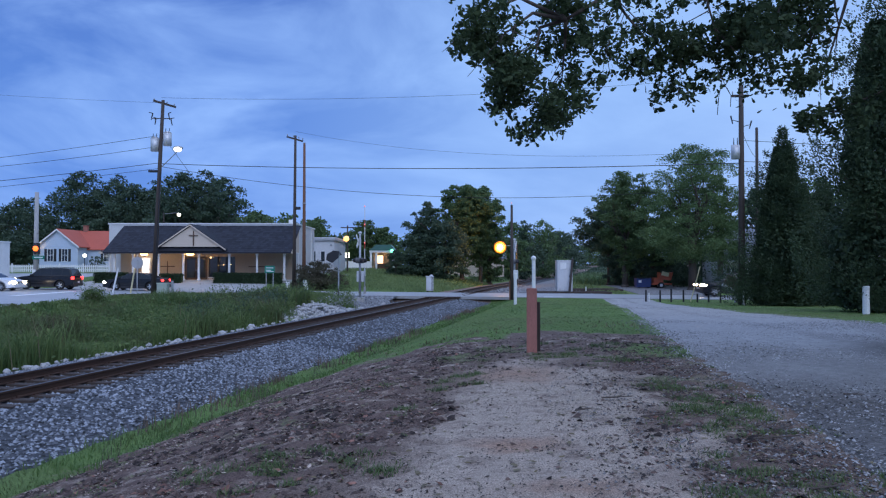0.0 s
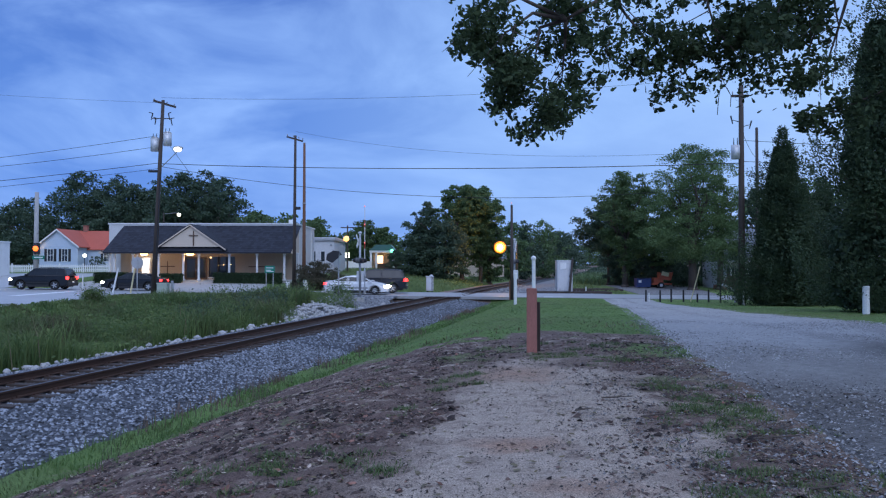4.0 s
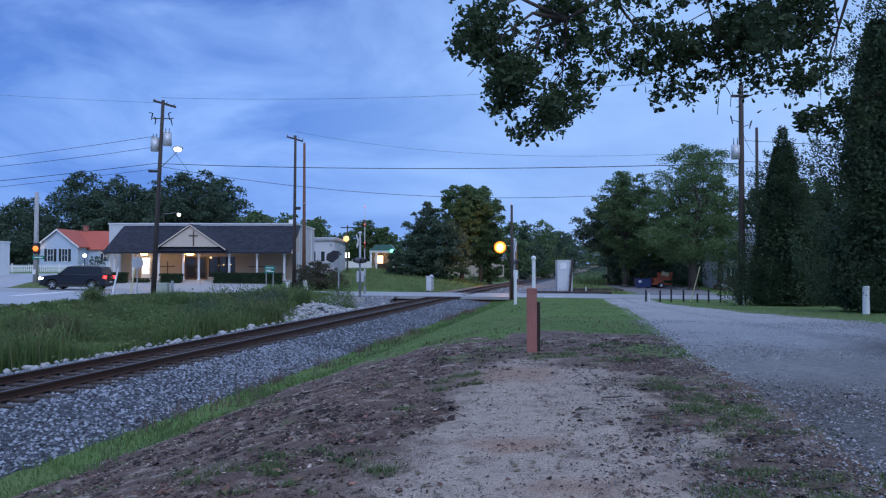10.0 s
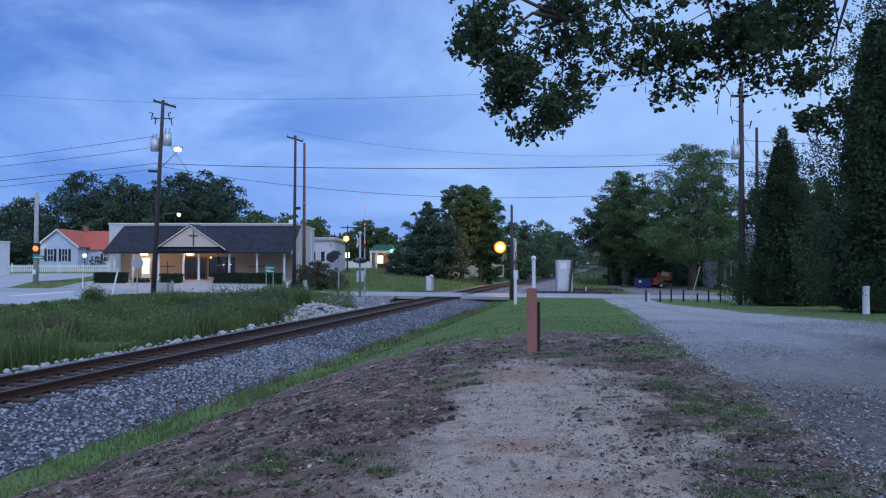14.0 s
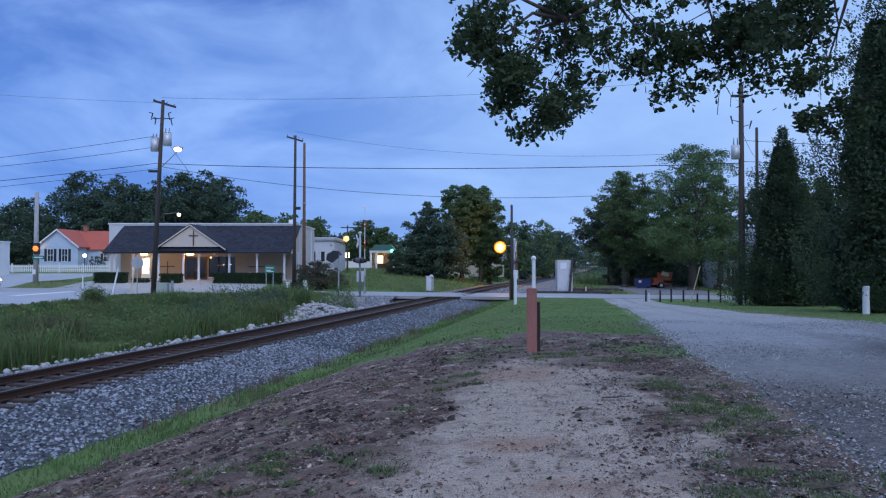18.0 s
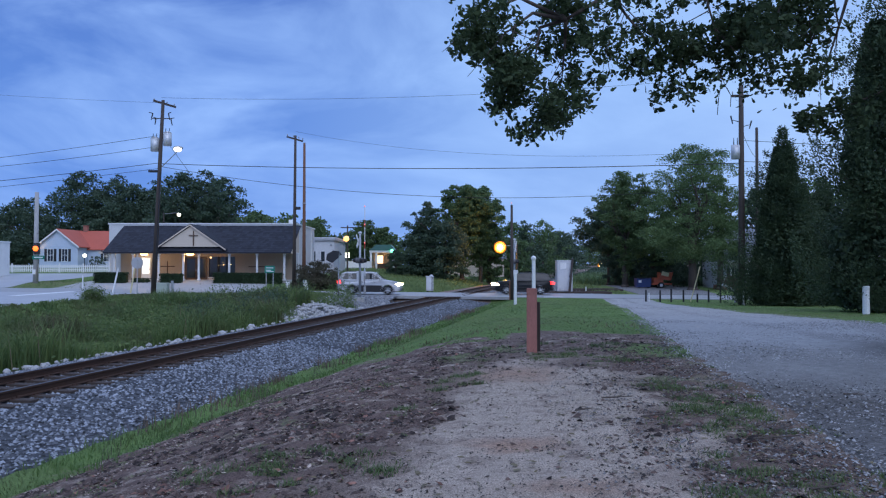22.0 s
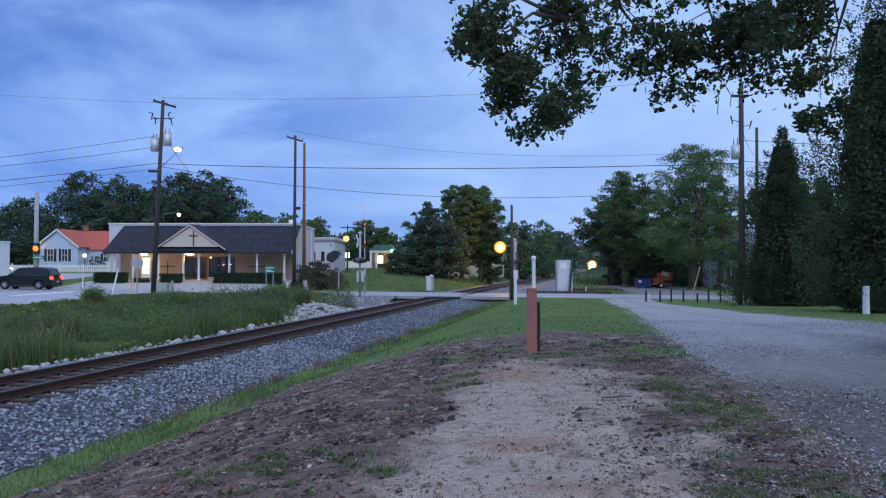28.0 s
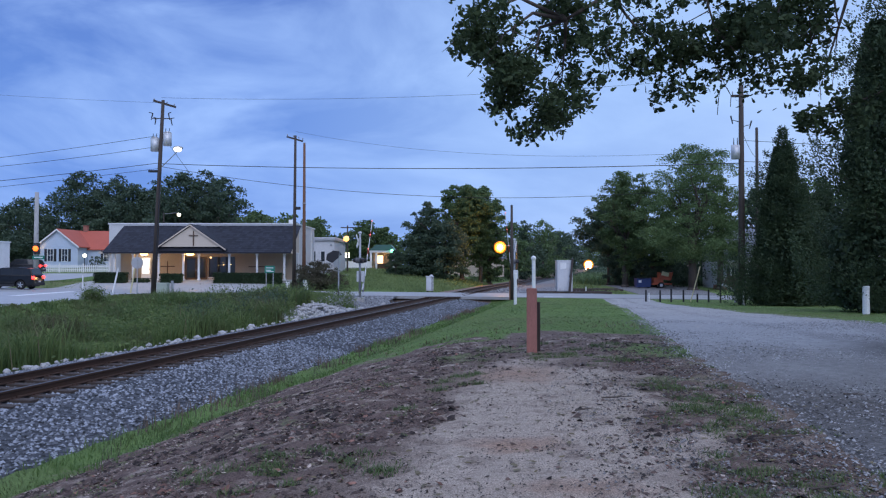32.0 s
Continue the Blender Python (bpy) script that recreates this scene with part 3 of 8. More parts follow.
# the side street towards and away from the viewer
sy = np.concatenate([np.arange(-60, 57.2, 1.5)])
sme = strip("side_street", np.full(len(sy), -38.0), np.full(len(sy), -21.9), sy, lambda x, y: road_z(x), M["asphalt"], 12, -0.004, 0.10)
tagged(new("side_street", sme), "pale worn asphalt side street at the junction", "road", kind="structure")
ny_ = np.arange(65.0, 88.2, 1.0)
nme = strip("link_street", -50.0 - (ny_ - 65) * 0.1, -37.8 - (ny_ - 65) * 0.02, ny_, lambda x, y: np.maximum(ground_z(x, y), road_z(x) - 0.04), M["asphalt"], 14, 0.03, 0.10)
tagged(new("link_street", nme), "pale worn asphalt street leaving the junction", "road", kind="structure")
bx = np.arange(-160, -8, 2.0)
bme = strip("back_street", np.full(len(bx), 88.0), np.full(len(bx), 94.5), bx, lambda a, b: ground_z(b, a), M["asphalt"], 8, 0.035, 0.10)
bv = np.array([v.co[:] for v in bme.vertices])
bv[:, [0, 1]] = bv[:, [1, 0]]
bme.vertices.foreach_set("co", bv.ravel())
bme.flip_normals()
tagged(new("back_street", bme), "pale worn asphalt street behind the church", "road", kind="structure")
# the church forecourt
py_ = np.arange(65.0, 72.1, 0.5)
pme = strip("forecourt", np.full(len(py_), -33.0) - (72 - py_) * 0.15, np.full(len(py_), -16.0) + 0.0 * py_, py_, lambda x, y: ground_z(x, y) + 0.02, M["concrete"], 20, 0.0, 0.08)
tagged(new("forecourt", pme), "pale concrete forecourt before the church", "forecourt", kind="structure")
fy_ = np.arange(66.5, 96, 1.5)
fme = strip("yard_drive", 17.0 + (fy_ - 66) * 0.10, 24.0 + (fy_ - 66) * 0.20, fy_, lambda x, y: ground_z(x, y), M["pad_gravel"], 8, 0.03, 0.05)
tagged(new("yard_drive", fme), "pale gravel yard beside the big trees", "gravel drive", kind="structure")

# road markings
def mark(x0, x1, y0, y1, zf, label):
    n = 8
    ys = np.linspace(y0, y1, n)
    vs = [(x, float(y), float(zf(x)) + 0.008) for y in ys for x in (x0, x1)]
    fs = [[2 * i, 2 * i + 1, 2 * i + 3, 2 * i + 2] for i in range(n - 1)]
    tagged(new("road_marking", flat_mesh("road_marking", vs, fs, M["road_paint"])), label, "road marking", kind="structure")


mark(-28.65, -27.9, 50.5, 58.6, road_z, "worn white centre line on the side street")
mark(7.6, 9.0, 57.4, 58.0, road_z, "worn white painted bar on the asphalt")

# gravel beside the line: the signal cabinet's pad beyond the road, and the shoulder this side
gy2 = np.concatenate([np.arange(65.1, 80, 0.6), np.arange(80, 200, 4.0)])
wide_ = np.interp(gy2, [65, 70, 77, 100, 200], [12.5, 11.5, 8.0, 6.5, 5.0]) + 0.5 * wave(gy2, gy2 * 0.3, 0.9)
pad = strip("gravel_pad", track_x(gy2) + 2.6, track_x(gy2) + wide_, gy2, lambda x, y: np.maximum(ground_z(x, y), track_z(y) - 0.62 + 0.25 * sstep(1.5, 5, x - track_x(y))) + 0.02, M["pad_gravel"], 22, 0.02, 0.08)
tagged(new("gravel_pad", pad), "pale gravel pad and track beside the railway", "gravel", kind="structure")
gy3 = np.arange(43.5, 57.1, 0.5)
sh3 = strip("gravel_shoulder", track_x(gy3) - 8.3 + 0.5 * wave(gy3, gy3, 1.3), track_x(gy3) - 3.3, gy3, lambda x, y: ground_z(x, y), M["pad_gravel"], 14, 0.03, 0.08)
tagged(new("gravel_shoulder", sh3), "pale brownish gravel shoulder by the crossing gate", "gravel", kind="structure")

# ---- the railway ----
ty = np.concatenate([np.arange(2, 57, 0.5), np.arange(57, 140, 1.0), np.arange(140, 760, 10.0)])
tx = track_x(ty)


def along(name, profile, material, y0, y1, zf, step=0.5, smooth=False):
    """Sweeps a cross profile (offset, height) along the track."""
    ys = np.concatenate([np.arange(y0, min(y1, 140), step), np.arange(140, y1, 10.0), [y1]]) if y1 > 140 else np.append(np.arange(y0, y1, step), y1)
    dx = np.gradient(track_x(ys), ys)
    ln = np.sqrt(1 + dx * dx)
    p = np.array(profile)
    X = track_x(ys)[:, None] + p[:, 0] / ln[:, None]
    Y = ys[:, None] - p[:, 0] * (dx / ln)[:, None]
    Z = zf(ys)[:, None] + p[:, 1]
    k = len(p)
    i = np.arange(len(ys) * k).reshape(len(ys), k)
    j = np.roll(i, -1, 1)
    f = np.stack([i[:-1], j[:-1], j[1:], i[1:]], -1).reshape(-1, 4).tolist()
    f += [i[0][::-1].tolist(), i[-1].tolist()]
    me = flat_mesh(name, np.stack([X, Y, Z], -1).reshape(-1, 3), f, material, smooth)
    return me


for k, (a, b) in enumerate(((-8, 57.4), (64.6, 830))):
    bed = along("ballast_bed", [(-3.6, -0.60), (3.9, -0.60), (3.7, -0.50), (1.75, -0.235), (1.3, -0.215), (0.4, -0.235), (-0.4, -0.235), (-1.3, -0.215), (-1.75, -0.235), (-3.4, -0.46)], M["ballast"], a, b, track_z)
    tagged(new("ballast_bed", bed), "bluish grey crushed stone ballast under the track", "ballast", kind="structure")

track = thing("railway_track", 0, 0, 0, "single railway track, rusty rails on dark wooden ties", "railway track", kind="structure")
for s, (a, b) in ((-1, (-8, 830)), (1, (-8, 830))):
    o = s * 0.752
    r = new("rail", along("rail", [(o - 0.07, -0.17), (o + 0.07, -0.17), (o + 0.07, -0.155), (o + 0.012, -0.14), (o + 0.012, -0.05), (o + 0.036, -0.04), (o + 0.036, -0.006), (o - 0.036, -0.006), (o - 0.036, -0.04), (o - 0.012, -0.05), (o - 0.012, -0.14), (o - 0.07, -0.155)], M["rail_steel"], a, b, track_z))
    r.parent = track
    h = new("rail_head", along("rail_head", [(o - 0.034, -0.008), (o + 0.034, -0.008), (o + 0.030, 0.0), (o - 0.030, 0.0)], M["rail_head"], a, b, track_z))
    h.parent = r
    tagged(h, "worn bright running surface of the rail")
tie_me = bpy.data.meshes.new("tie")
tb = box(-1.3, 1.3, -0.115, 0.115, -0.36, -0.172, 0.012)
tb.to_mesh(tie_me)
tb.free()
tie_me.materials.append(M["tie"])
plate_me = bpy.data.meshes.new("tie_plate")
tb = bmesh.new()
for s in (-1, 1):
    add_box(tb, s * 0.752 - 0.18, s * 0.752 + 0.18, -0.095, 0.095, -0.172, -0.164)
    for q in (-0.11, 0.11):
        for w in (-0.06, 0.06):
            add_box(tb, s * 0.752 + q - 0.012, s * 0.752 + q + 0.012, w - 0.012, w + 0.012, -0.164, -0.135)
tb.to_mesh(plate_me)
tb.free()
plate_me.materials.append(M["rail_steel"])
ang = -math.degrees(math.atan(TRACK_SLOPE))
for k, y in enumerate(np.arange(6.0, 57, 0.54)):
    t_ = new("tie", tie_me)
    t_.parent = track
    t_.matrix_basis = pose(float(track_x(y)) + random.uniform(-.05, .05), y, float(track_z(y)) + random.uniform(-.012, .006), 0, 0, ang + random.uniform(-1, 1))
    p_ = new("tie_plate", plate_me)
    p_.parent = t_
for k, y in enumerate(np.arange(65.3, 120, 0.54)):
    t_ = new("tie", tie_me)
    t_.parent = track
    t_.matrix_basis = pose(float(track_x(y)), y, float(track_z(y)), 0, 0, ang)

# the crossing: planks beside and between the rails
crossing = thing("level_crossing", float(track_x(61)), 61, float(track_z(61)), "level crossing of dark timber planks flush with the rails", "level crossing", kind="structure", turn=ang)
for k, x in enumerate((-1.42, -1.18, -0.945, -0.58, -0.35, -0.12, 0.12, 0.35, 0.58, 0.945, 1.18, 1.42)):
    part("plank", box(x - 0.108, x + 0.108, -4.3, 4.3, -0.16, -0.012 + 0.006 * (k % 2), 0.012), M["tie"], crossing)


# ---- trees ----
def leaf_cloud(centres, size, rng, shape="quad", droop=0.0, along=None):
    """Small leaf faces round the given centres, each turned its own way or roughly along the given ways."""
    n = len(centres)
    a = rng.normal(size=(n, 3))
    a /= np.linalg.norm(a, axis=1)[:, None]
    if along is not None:
        a = a * 0.55 + along
    else:
        a[:, 2] = a[:, 2] * 0.7 - droop
    a /= np.linalg.norm(a, axis=1)[:, None]
    b = np.cross(a, rng.normal(size=(n, 3)))
    b /= np.linalg.norm(b, axis=1)[:, None]
    s = size * rng.uniform(0.6, 1.35, (n, 1))
    if shape == "quad":
        P = [(-1, 0), (-0.2, 0.55), (1, 0.1), (0.1, -0.6)]
    elif shape == "scale":
        P = [(-1, 0), (-0.1, 0.30), (1, 0.04), (0.0, -0.32)]
    else:
        P = [(-1, 0), (-0.1, 0.42), (0.5, 0.50), (1, 0.0), (0.55, -0.50), (-0.1, -0.40)]
    V = np.stack([centres + s * (p * a + q * b) for p, q in P], 1)
    k = len(P)
    F = np.arange(n * k).reshape(n, k)
    return V.reshape(-1, 3), F


def limb(bm, p, d, length, r, depth, rng, tips, spread=0.55, up=0.12):
    """A bending limb that forks."""
    n = 4
    q = Vector(p)
    d = Vector(d).normalized()
    for i in range(n):
        nxt = q + d * (length / n)
        r2 = r * (1 - 0.13)
        add_rod(bm, q, nxt, r, r2, 6 if r > 0.03 else 4)
        q, r = nxt, r2
        d = (d + Vector(rng.normal(0, 0.16, 3)) + Vector((0, 0, up * 0.3))).normalized()
        if depth > 0 and i >= 1:
            e = (d + Vector(rng.normal(0, spread, 3)) + Vector((0, 0, up))).normalized()
            limb(bm, q, e, length * 0.62, r * 0.6, depth - 1, rng, tips, spread, up)
    tips.append(tuple(q))


PROFILE = {
    # the crown's outline: height, radius
    "round": ((0, 0.35, 0.82, 1.0, 0.97, 0.78, 0.50, 0.16), (0, 0.05, 0.18, 0.36, 0.55, 0.76, 0.91, 1.0)),
    "cone": ((0, 0.55, 0.95, 1.0, 0.86, 0.62, 0.36, 0.06), (0, 0.05, 0.16, 0.28, 0.45, 0.66, 0.86, 1.0)),
    "high": ((0, 0.15, 0.45, 0.80, 1.0, 0.92, 0.62, 0.20), (0, 0.08, 0.25, 0.42, 0.62, 0.80, 0.93, 1.0)),
    "spread": ((0, 0.62, 1.0, 0.98, 0.90, 0.80, 0.60, 0.18), (0, 0.04, 0.15, 0.36, 0.55, 0.75, 0.92, 1.0)),
}


def crown_clumps(rng, height, width, low, profile, clumps, leaves, deep, squash):
    """Leaf places in many clumps that fill an uneven crown, dense at its skin, with gaps between."""
    hr, hz = profile
    ph = rng.uniform(0, 6.28, 6)
    h = rng.uniform(0.02, 0.985, clumps * 3)
    h = h[rng.uniform(0, 1, len(h)) < np.interp(h, hz, hr) * 0.9 + 0.1][:clumps]
    an = rng.uniform(0, 2 * np.pi, len(h))
    rough = 1 + 0.13 * np.sin(2 * an + ph[0] + 3 * h) + 0.12 * np.sin(3 * an + ph[1] - 7 * h) + 0.09 * np.sin(5 * an + ph[2] + 13 * h + ph[3])
    cr = width * 0.5 * rng.uniform(0.12, 0.24, len(h)) * (0.55 + 0.45 * np.interp(h, hz, hr))
    rho = np.clip(rng.uniform(0.05, 1.0, len(h)) ** 0.55 + rng.normal(0, 0.05, len(h)), 0, 1.06)
    r = np.maximum(np.interp(h, hz, hr) * width * 0.5 * rough * rho - 0.55 * cr, 0)
    z0, z1 = height * low, height
    mid = np.stack([np.cos(an) * r, np.sin(an) * r * deep, z0 + (z1 - z0) * h - 0.4 * cr * squash], -1)
    w = cr ** 1.7
    cnt = np.maximum((w / w.sum() * leaves).astype(int), 3)
    k = np.repeat(np.arange(len(h)), cnt)
    v = rng.normal(size=(len(k), 3))
    v /= np.linalg.norm(v, axis=1)[:, None]
    v[:, 2] = np.where(v[:, 2] < -0.5, -v[:, 2] * 0.8, v[:, 2])
    rad = rng.uniform(0.12, 1.0, (len(k), 1)) ** 0.6 * (1 + 0.25 * np.sin(v[:, :1] * 6 + ph[4] + k[:, None]) * np.sin(v[:, 1:2] * 7 + k[:, None]))
    C = mid[k] + v * rad * cr[k][:, None] * np.array([1.15, 1.15, squash])
    return C[C[:, 2] > max(0.03, height * max(low, 0) * 0.4)]


def broad_tree(name, x, y, height, width, leaf, label, seed, trunk=0.25, leaves=7000, size=0.2, lobes=16, low=0.12, category="tree", trunk_h=0.35, deep=1.0, z=None, hang=0.0, group="", form="round", squash=0.9):
    """A trunk with limbs, and a crown of many small leaves in uneven lobes with gaps."""
    rng = np.random.default_rng(seed)
    z = gz(x, y) if z is None else z
    t = thing(name, x, y, z - 0.05, label, category, group)
    bm = bmesh.new()
    top = height * trunk_h
    add_rod(bm, (0, 0, 0), (rng.normal(0, .1), rng.normal(0, .1), top), trunk, trunk * 0.72, 10)
    add_rod(bm, (0, 0, 0), (0, 0, 0.35), trunk * 1.5, trunk * 1.02, 10)
    tips = []
    for i in range(6):
        an = i * 1.05 + rng.uniform(0, 0.6)
        limb(bm, (0, 0, top * rng.uniform(0.75, 1.0)), (math.cos(an) * 0.55 * width / height, math.sin(an) * 0.55 * width / height, 0.9), height * 0.31, trunk * 0.5, 1, rng, tips)
    part("trunk", bm, M["bark"], t, "grey-brown bark", True)
    C = crown_clumps(rng, height, width, low, PROFILE[form], int(lobes * 8), int(leaves * (1.5 if y < 112 else 0.8)), deep, squash)
    V, F = leaf_cloud(C, size * (0.62 if y < 112 else 0.74), rng, droop=hang)
    cr = new("crown", flat_mesh("crown", V, F, leaf))
    cr.parent = t
    return t


def cone_tree(name, x, y, height, width, leaf, label, seed, leaves=60000, size=0.05, low=0.02, power=0.75, category="conifer", rag=0.3):
    """A cedar: a tall cone of ragged feathery boughs, turned up at their tips, round a straight stem."""
    rng = np.random.default_rng(seed)
    t = thing(name, x, y, gz(x, y) - 0.05, label, category)
    part("trunk", rod((0, 0, 0), (0, 0, height * 0.97), 0.2, 0.02, 8), M["bark"], t, "reddish grey bark", True)
    bm = bmesh.new()
    C, D = [], []
    n = int(height * 30)
    ph = rng.uniform(0, 6.28, 3)
    tier = rng.uniform(0.66, 1.2, (64, 8))
    H = low + (1 - low) * np.linspace(0, 0.985, n) ** 1.08
    weight = (1 - H) ** 0.9 + 0.06
    weight = weight / weight.sum() * leaves
    for i, h in enumerate(H):
        an = i * 2.39996 + rng.normal(0, 0.35)
        uneven = 1 + 0.20 * math.sin(2 * an + ph[0] + 4 * h) + 0.16 * math.sin(3 * an + ph[1] + 15 * h) + 0.12 * math.sin(21 * h + ph[2] + an)
        skirt = min(1.0, 0.72 + 3.5 * h)
        r = (width / 2 * (1 - h) ** power * rng.uniform(1 - rag, 1.1) * uneven * skirt * tier[int(h * height * 1.1) % 64, int((an + 0.4 * int(h * height * 1.1)) / 0.7854) % 8]) + 0.06
        zz = h * height
        way = np.array([math.cos(an), math.sin(an), 0.0])
        side = np.array([-way[1], way[0], 0.0])
        c = max(10, int(weight[i] * max(0.5, tier[int(h * height * 1.1) % 64, int((an + 0.4 * int(h * height * 1.1)) / 0.7854) % 8] ** 2)))
        sp = rng.uniform(0.12, 1.0, c) ** 0.62
        lift = rng.uniform(0.15, 0.55)
        wide = (0.10 + 0.30 * r * (1 - sp) ** 0.6 * sp ** 0.3) * rng.normal(0, 0.75, c)
        drop = rng.normal(0, 0.07 + 0.06 * r, c)
        P = way * (r * sp)[:, None] + side * wide[:, None]
        P[:, 2] += zz + r * (lift * sp ** 2.2 - 0.10 * sp) + drop - 0.10 * np.abs(wide)
        C.append(P)
        D.append(np.repeat((way * 0.8 + np.array([0, 0, 0.75]))[None], c, 0) + side * np.sign(wide)[:, None] * 0.5)
        if i % 4 == 0:
            a = np.array([0, 0, zz - 0.1 * r])
            b_ = way * r * 0.55 + np.array([0, 0, zz])
            add_rod(bm, a, b_, 0.03, 0.015, 4)
            add_rod(bm, b_, way * r * 0.95 + np.array([0, 0, zz + r * lift * 0.8]), 0.015, 0.005, 4)
    tagged(part("branchwork", bm, M["bark"], t), kind="stuff")
    C, D = np.concatenate(C), np.concatenate(D)
    ok = C[:, 2] > 0.04
    V, F = leaf_cloud(C[ok], size, rng, "quad", along=D[ok])
    # the dense dark inside
    k = leaves // 3
    h = rng.uniform(low, 0.9, k) ** 1.2
    an = rng.uniform(0, 2 * np.pi, k)
    r = width / 2 * (1 - h) ** power * np.minimum(1, 0.72 + 3.5 * h) * 0.60 * rng.uniform(0.2, 1, k) ** 0.5
    V2, F2 = leaf_cloud(np.stack([np.cos(an) * r, np.sin(an) * r, np.maximum(h * height, 0.2)], -1), size * 2.0, rng)
    V, F = np.concatenate([V, V2]), np.concatenate([F, F2 + len(V)])
    cr = new("crown", flat_mesh("crown", V, F, leaf))
    cr.parent = t
    return t


# ---- the church ----
def church():
    c = thing("church", -22.7, 72, -0.02, "low cream church with a dark shingle porch roof and lit porch", "church")
    ox, oy, oz = 22.7, -72.0, 0.02

    def b(name, x0, x1, y0, y1, z0, z1, m, bev=0.0, par=c, label=""):
        return part(name, box(x0 + ox, x1 + ox, y0 + oy, y1 + oy, z0 + oz, z1 + oz, bev), m, par, label)

    # the tall block behind, with its parapet
    b("wall", -33.1, -14.6, 76.0, 87.0, -0.3, 5.55, M["grey_wall"], 0.02, c, "pale painted rear block with a parapet")
    b("parapet_cap", -33.2, -14.5, 75.93, 87.1, 5.55, 5.68, M["white_paint"], 0.02)
    for k in range(3):
        b("downpipe", -14.6, -14.52, 77.5 + 3.6 * k, 77.6 + 3.6 * k, 0, 5.5, M["white_paint"])
    b("roof_vent", -15.9, -15.5, 79, 79.4, 5.68, 6.2, M["white_paint"], 0.02)
    # porch floor and steps
    b("porch_floor", -31.9, -14.0, 71.6, 75.0, -0.30, 0.10, M["concrete"], 0.02)
    b("step", -24.6, -20.6, 71.0, 71.6, -0.30, -0.05, M["brick"], 0.015, c, "red brick step")
    b("step", -24.6, -20.6, 70.7, 71.0, -0.30, -0.17, M["brick"], 0.015, c, "red brick step")
    # porch wall, with door and window openings left between its lengths
    z1 = 2.72
    spans = ((-31.5, -29.55), (-28.55, -25.25), (-23.0, -22.9), (-20.3, -14.4))
    for x0, x1 in spans:
        w = b("porch_wall", x0, x1, 75.0, 75.25, 0.1, z1, M["tan_wall"])
        for k in range(9):
            part("siding_board", box(x0 + ox, x1 + ox, 74.982 + oy, 75.0 + oy, 0.14 + oz + k * 0.285, 0.40 + oz + k * 0.285, 0.004), M["tan_wall"], w)
    b("porch_wall", -29.55, -28.55, 75.0, 75.25, 2.25, z1, M["tan_wall"])
    b("porch_wall", -25.25, -23.0, 75.0, 75.25, 2.3, z1, M["tan_wall"])
    b("porch_wall", -22.9, -20.3, 75.0, 75.25, 2.35, z1, M["tan_wall"])
    d = b("door", -29.5, -28.6, 75.05, 75.1, 0.1, 2.25, M["white_paint"], 0.01, c, "white glazed door, brightly lit from within")
    for zz in (1.15,):
        for xx in (-29.35, -29.0):
            part("door_pane", box(xx - 0.06 + ox, xx + 0.28 + ox, 75.03 + oy, 75.05 + oy, zz - 0.45 + oz, zz + 0.95 + oz, 0.008), M["door_glow"], d, "bright lit door pane")
    part("door_handle", ball(-28.72 + ox, 75.0 + oy, 1.1 + oz, 0.04), M["steel_grey"], d)
    d = b("door", -25.2, -23.05, 75.05, 75.12, 0.1, 2.3, M["wood_plank"], 0.01, c, "dark glazed double front door")
    part("door_pane", box(-25.05 + ox, -24.22 + ox, 75.03 + oy, 75.05 + oy, 0.3 + oz, 2.15 + oz), M["glass"], d)
    part("door_pane", box(-24.03 + ox, -23.2 + ox, 75.03 + oy, 75.05 + oy, 0.3 + oz, 2.15 + oz), M["glass"], d)
    part("door_handle", box(-24.15 + ox, -24.11 + ox, 74.98 + oy, 75.03 + oy, 0.95 + oz, 1.15 + oz), M["steel_grey"], d)
    w = b("window", -22.9, -20.3, 75.1, 75.16, 0.35, 2.35, M["glass"], 0, c, "wide dark shop window")
    for k in range(4):
        xx = -22.87 + k * 0.847
        part("mullion", box(xx - 0.03 + ox, xx + 0.03 + ox, 75.02 + oy, 75.1 + oy, 0.35 + oz, 2.35 + oz), M["dark_metal"], w)
    part("window_sill", box(-22.95 + ox, -20.25 + ox, 74.95 + oy, 75.1 + oy, 0.28 + oz, 0.35 + oz), M["white_paint"], w)
    b("porch_wall", -22.9, -20.3, 75.0, 75.25, 0.1, 0.28, M["cream_wall"])
    for xx in (-22.0, -21.45, -20.75):
        part("indoor_lamp", ball(xx + ox, 75.06 + oy, 1.45 + oz + 0.12 * math.sin(xx * 9), 0.035), M["lamp_warm"], c, "small lamp glinting in the window")
    # ceiling of the porch and the beam at its front
    b("porch_ceiling", -31.9, -14.0, 71.5, 75.0, 2.66, 2.72, M["white_paint"])
    b("fascia", -32.0, -13.9, 71.25, 71.45, 2.58, 2.78, M["cream_wall"], 0.01)
    # porch posts
    for xx in (-31.2, -30.75, -29.0, -26.6, -24.3, -22.85, -20.0, -17.4, -14.85):
        p = b("porch_post", xx - 0.085, xx + 0.085, 71.75, 71.92, 0.1, 2.6, M["white_paint"], 0.012)
        part("post_base", box(xx - 0.13 + ox, xx + 0.13 + ox, 71.7 + oy, 71.97 + oy, 0.1 + oz, 0.25 + oz, 0.01), M["white_paint"], p)
        part("post_cap", box(xx - 0.13 + ox, xx + 0.13 + ox, 71.7 + oy, 71.97 + oy, 2.46 + oz, 2.58 + oz, 0.01), M["white_paint"], p)
    # the long sloping roof, in courses of shingles
    rows = 15
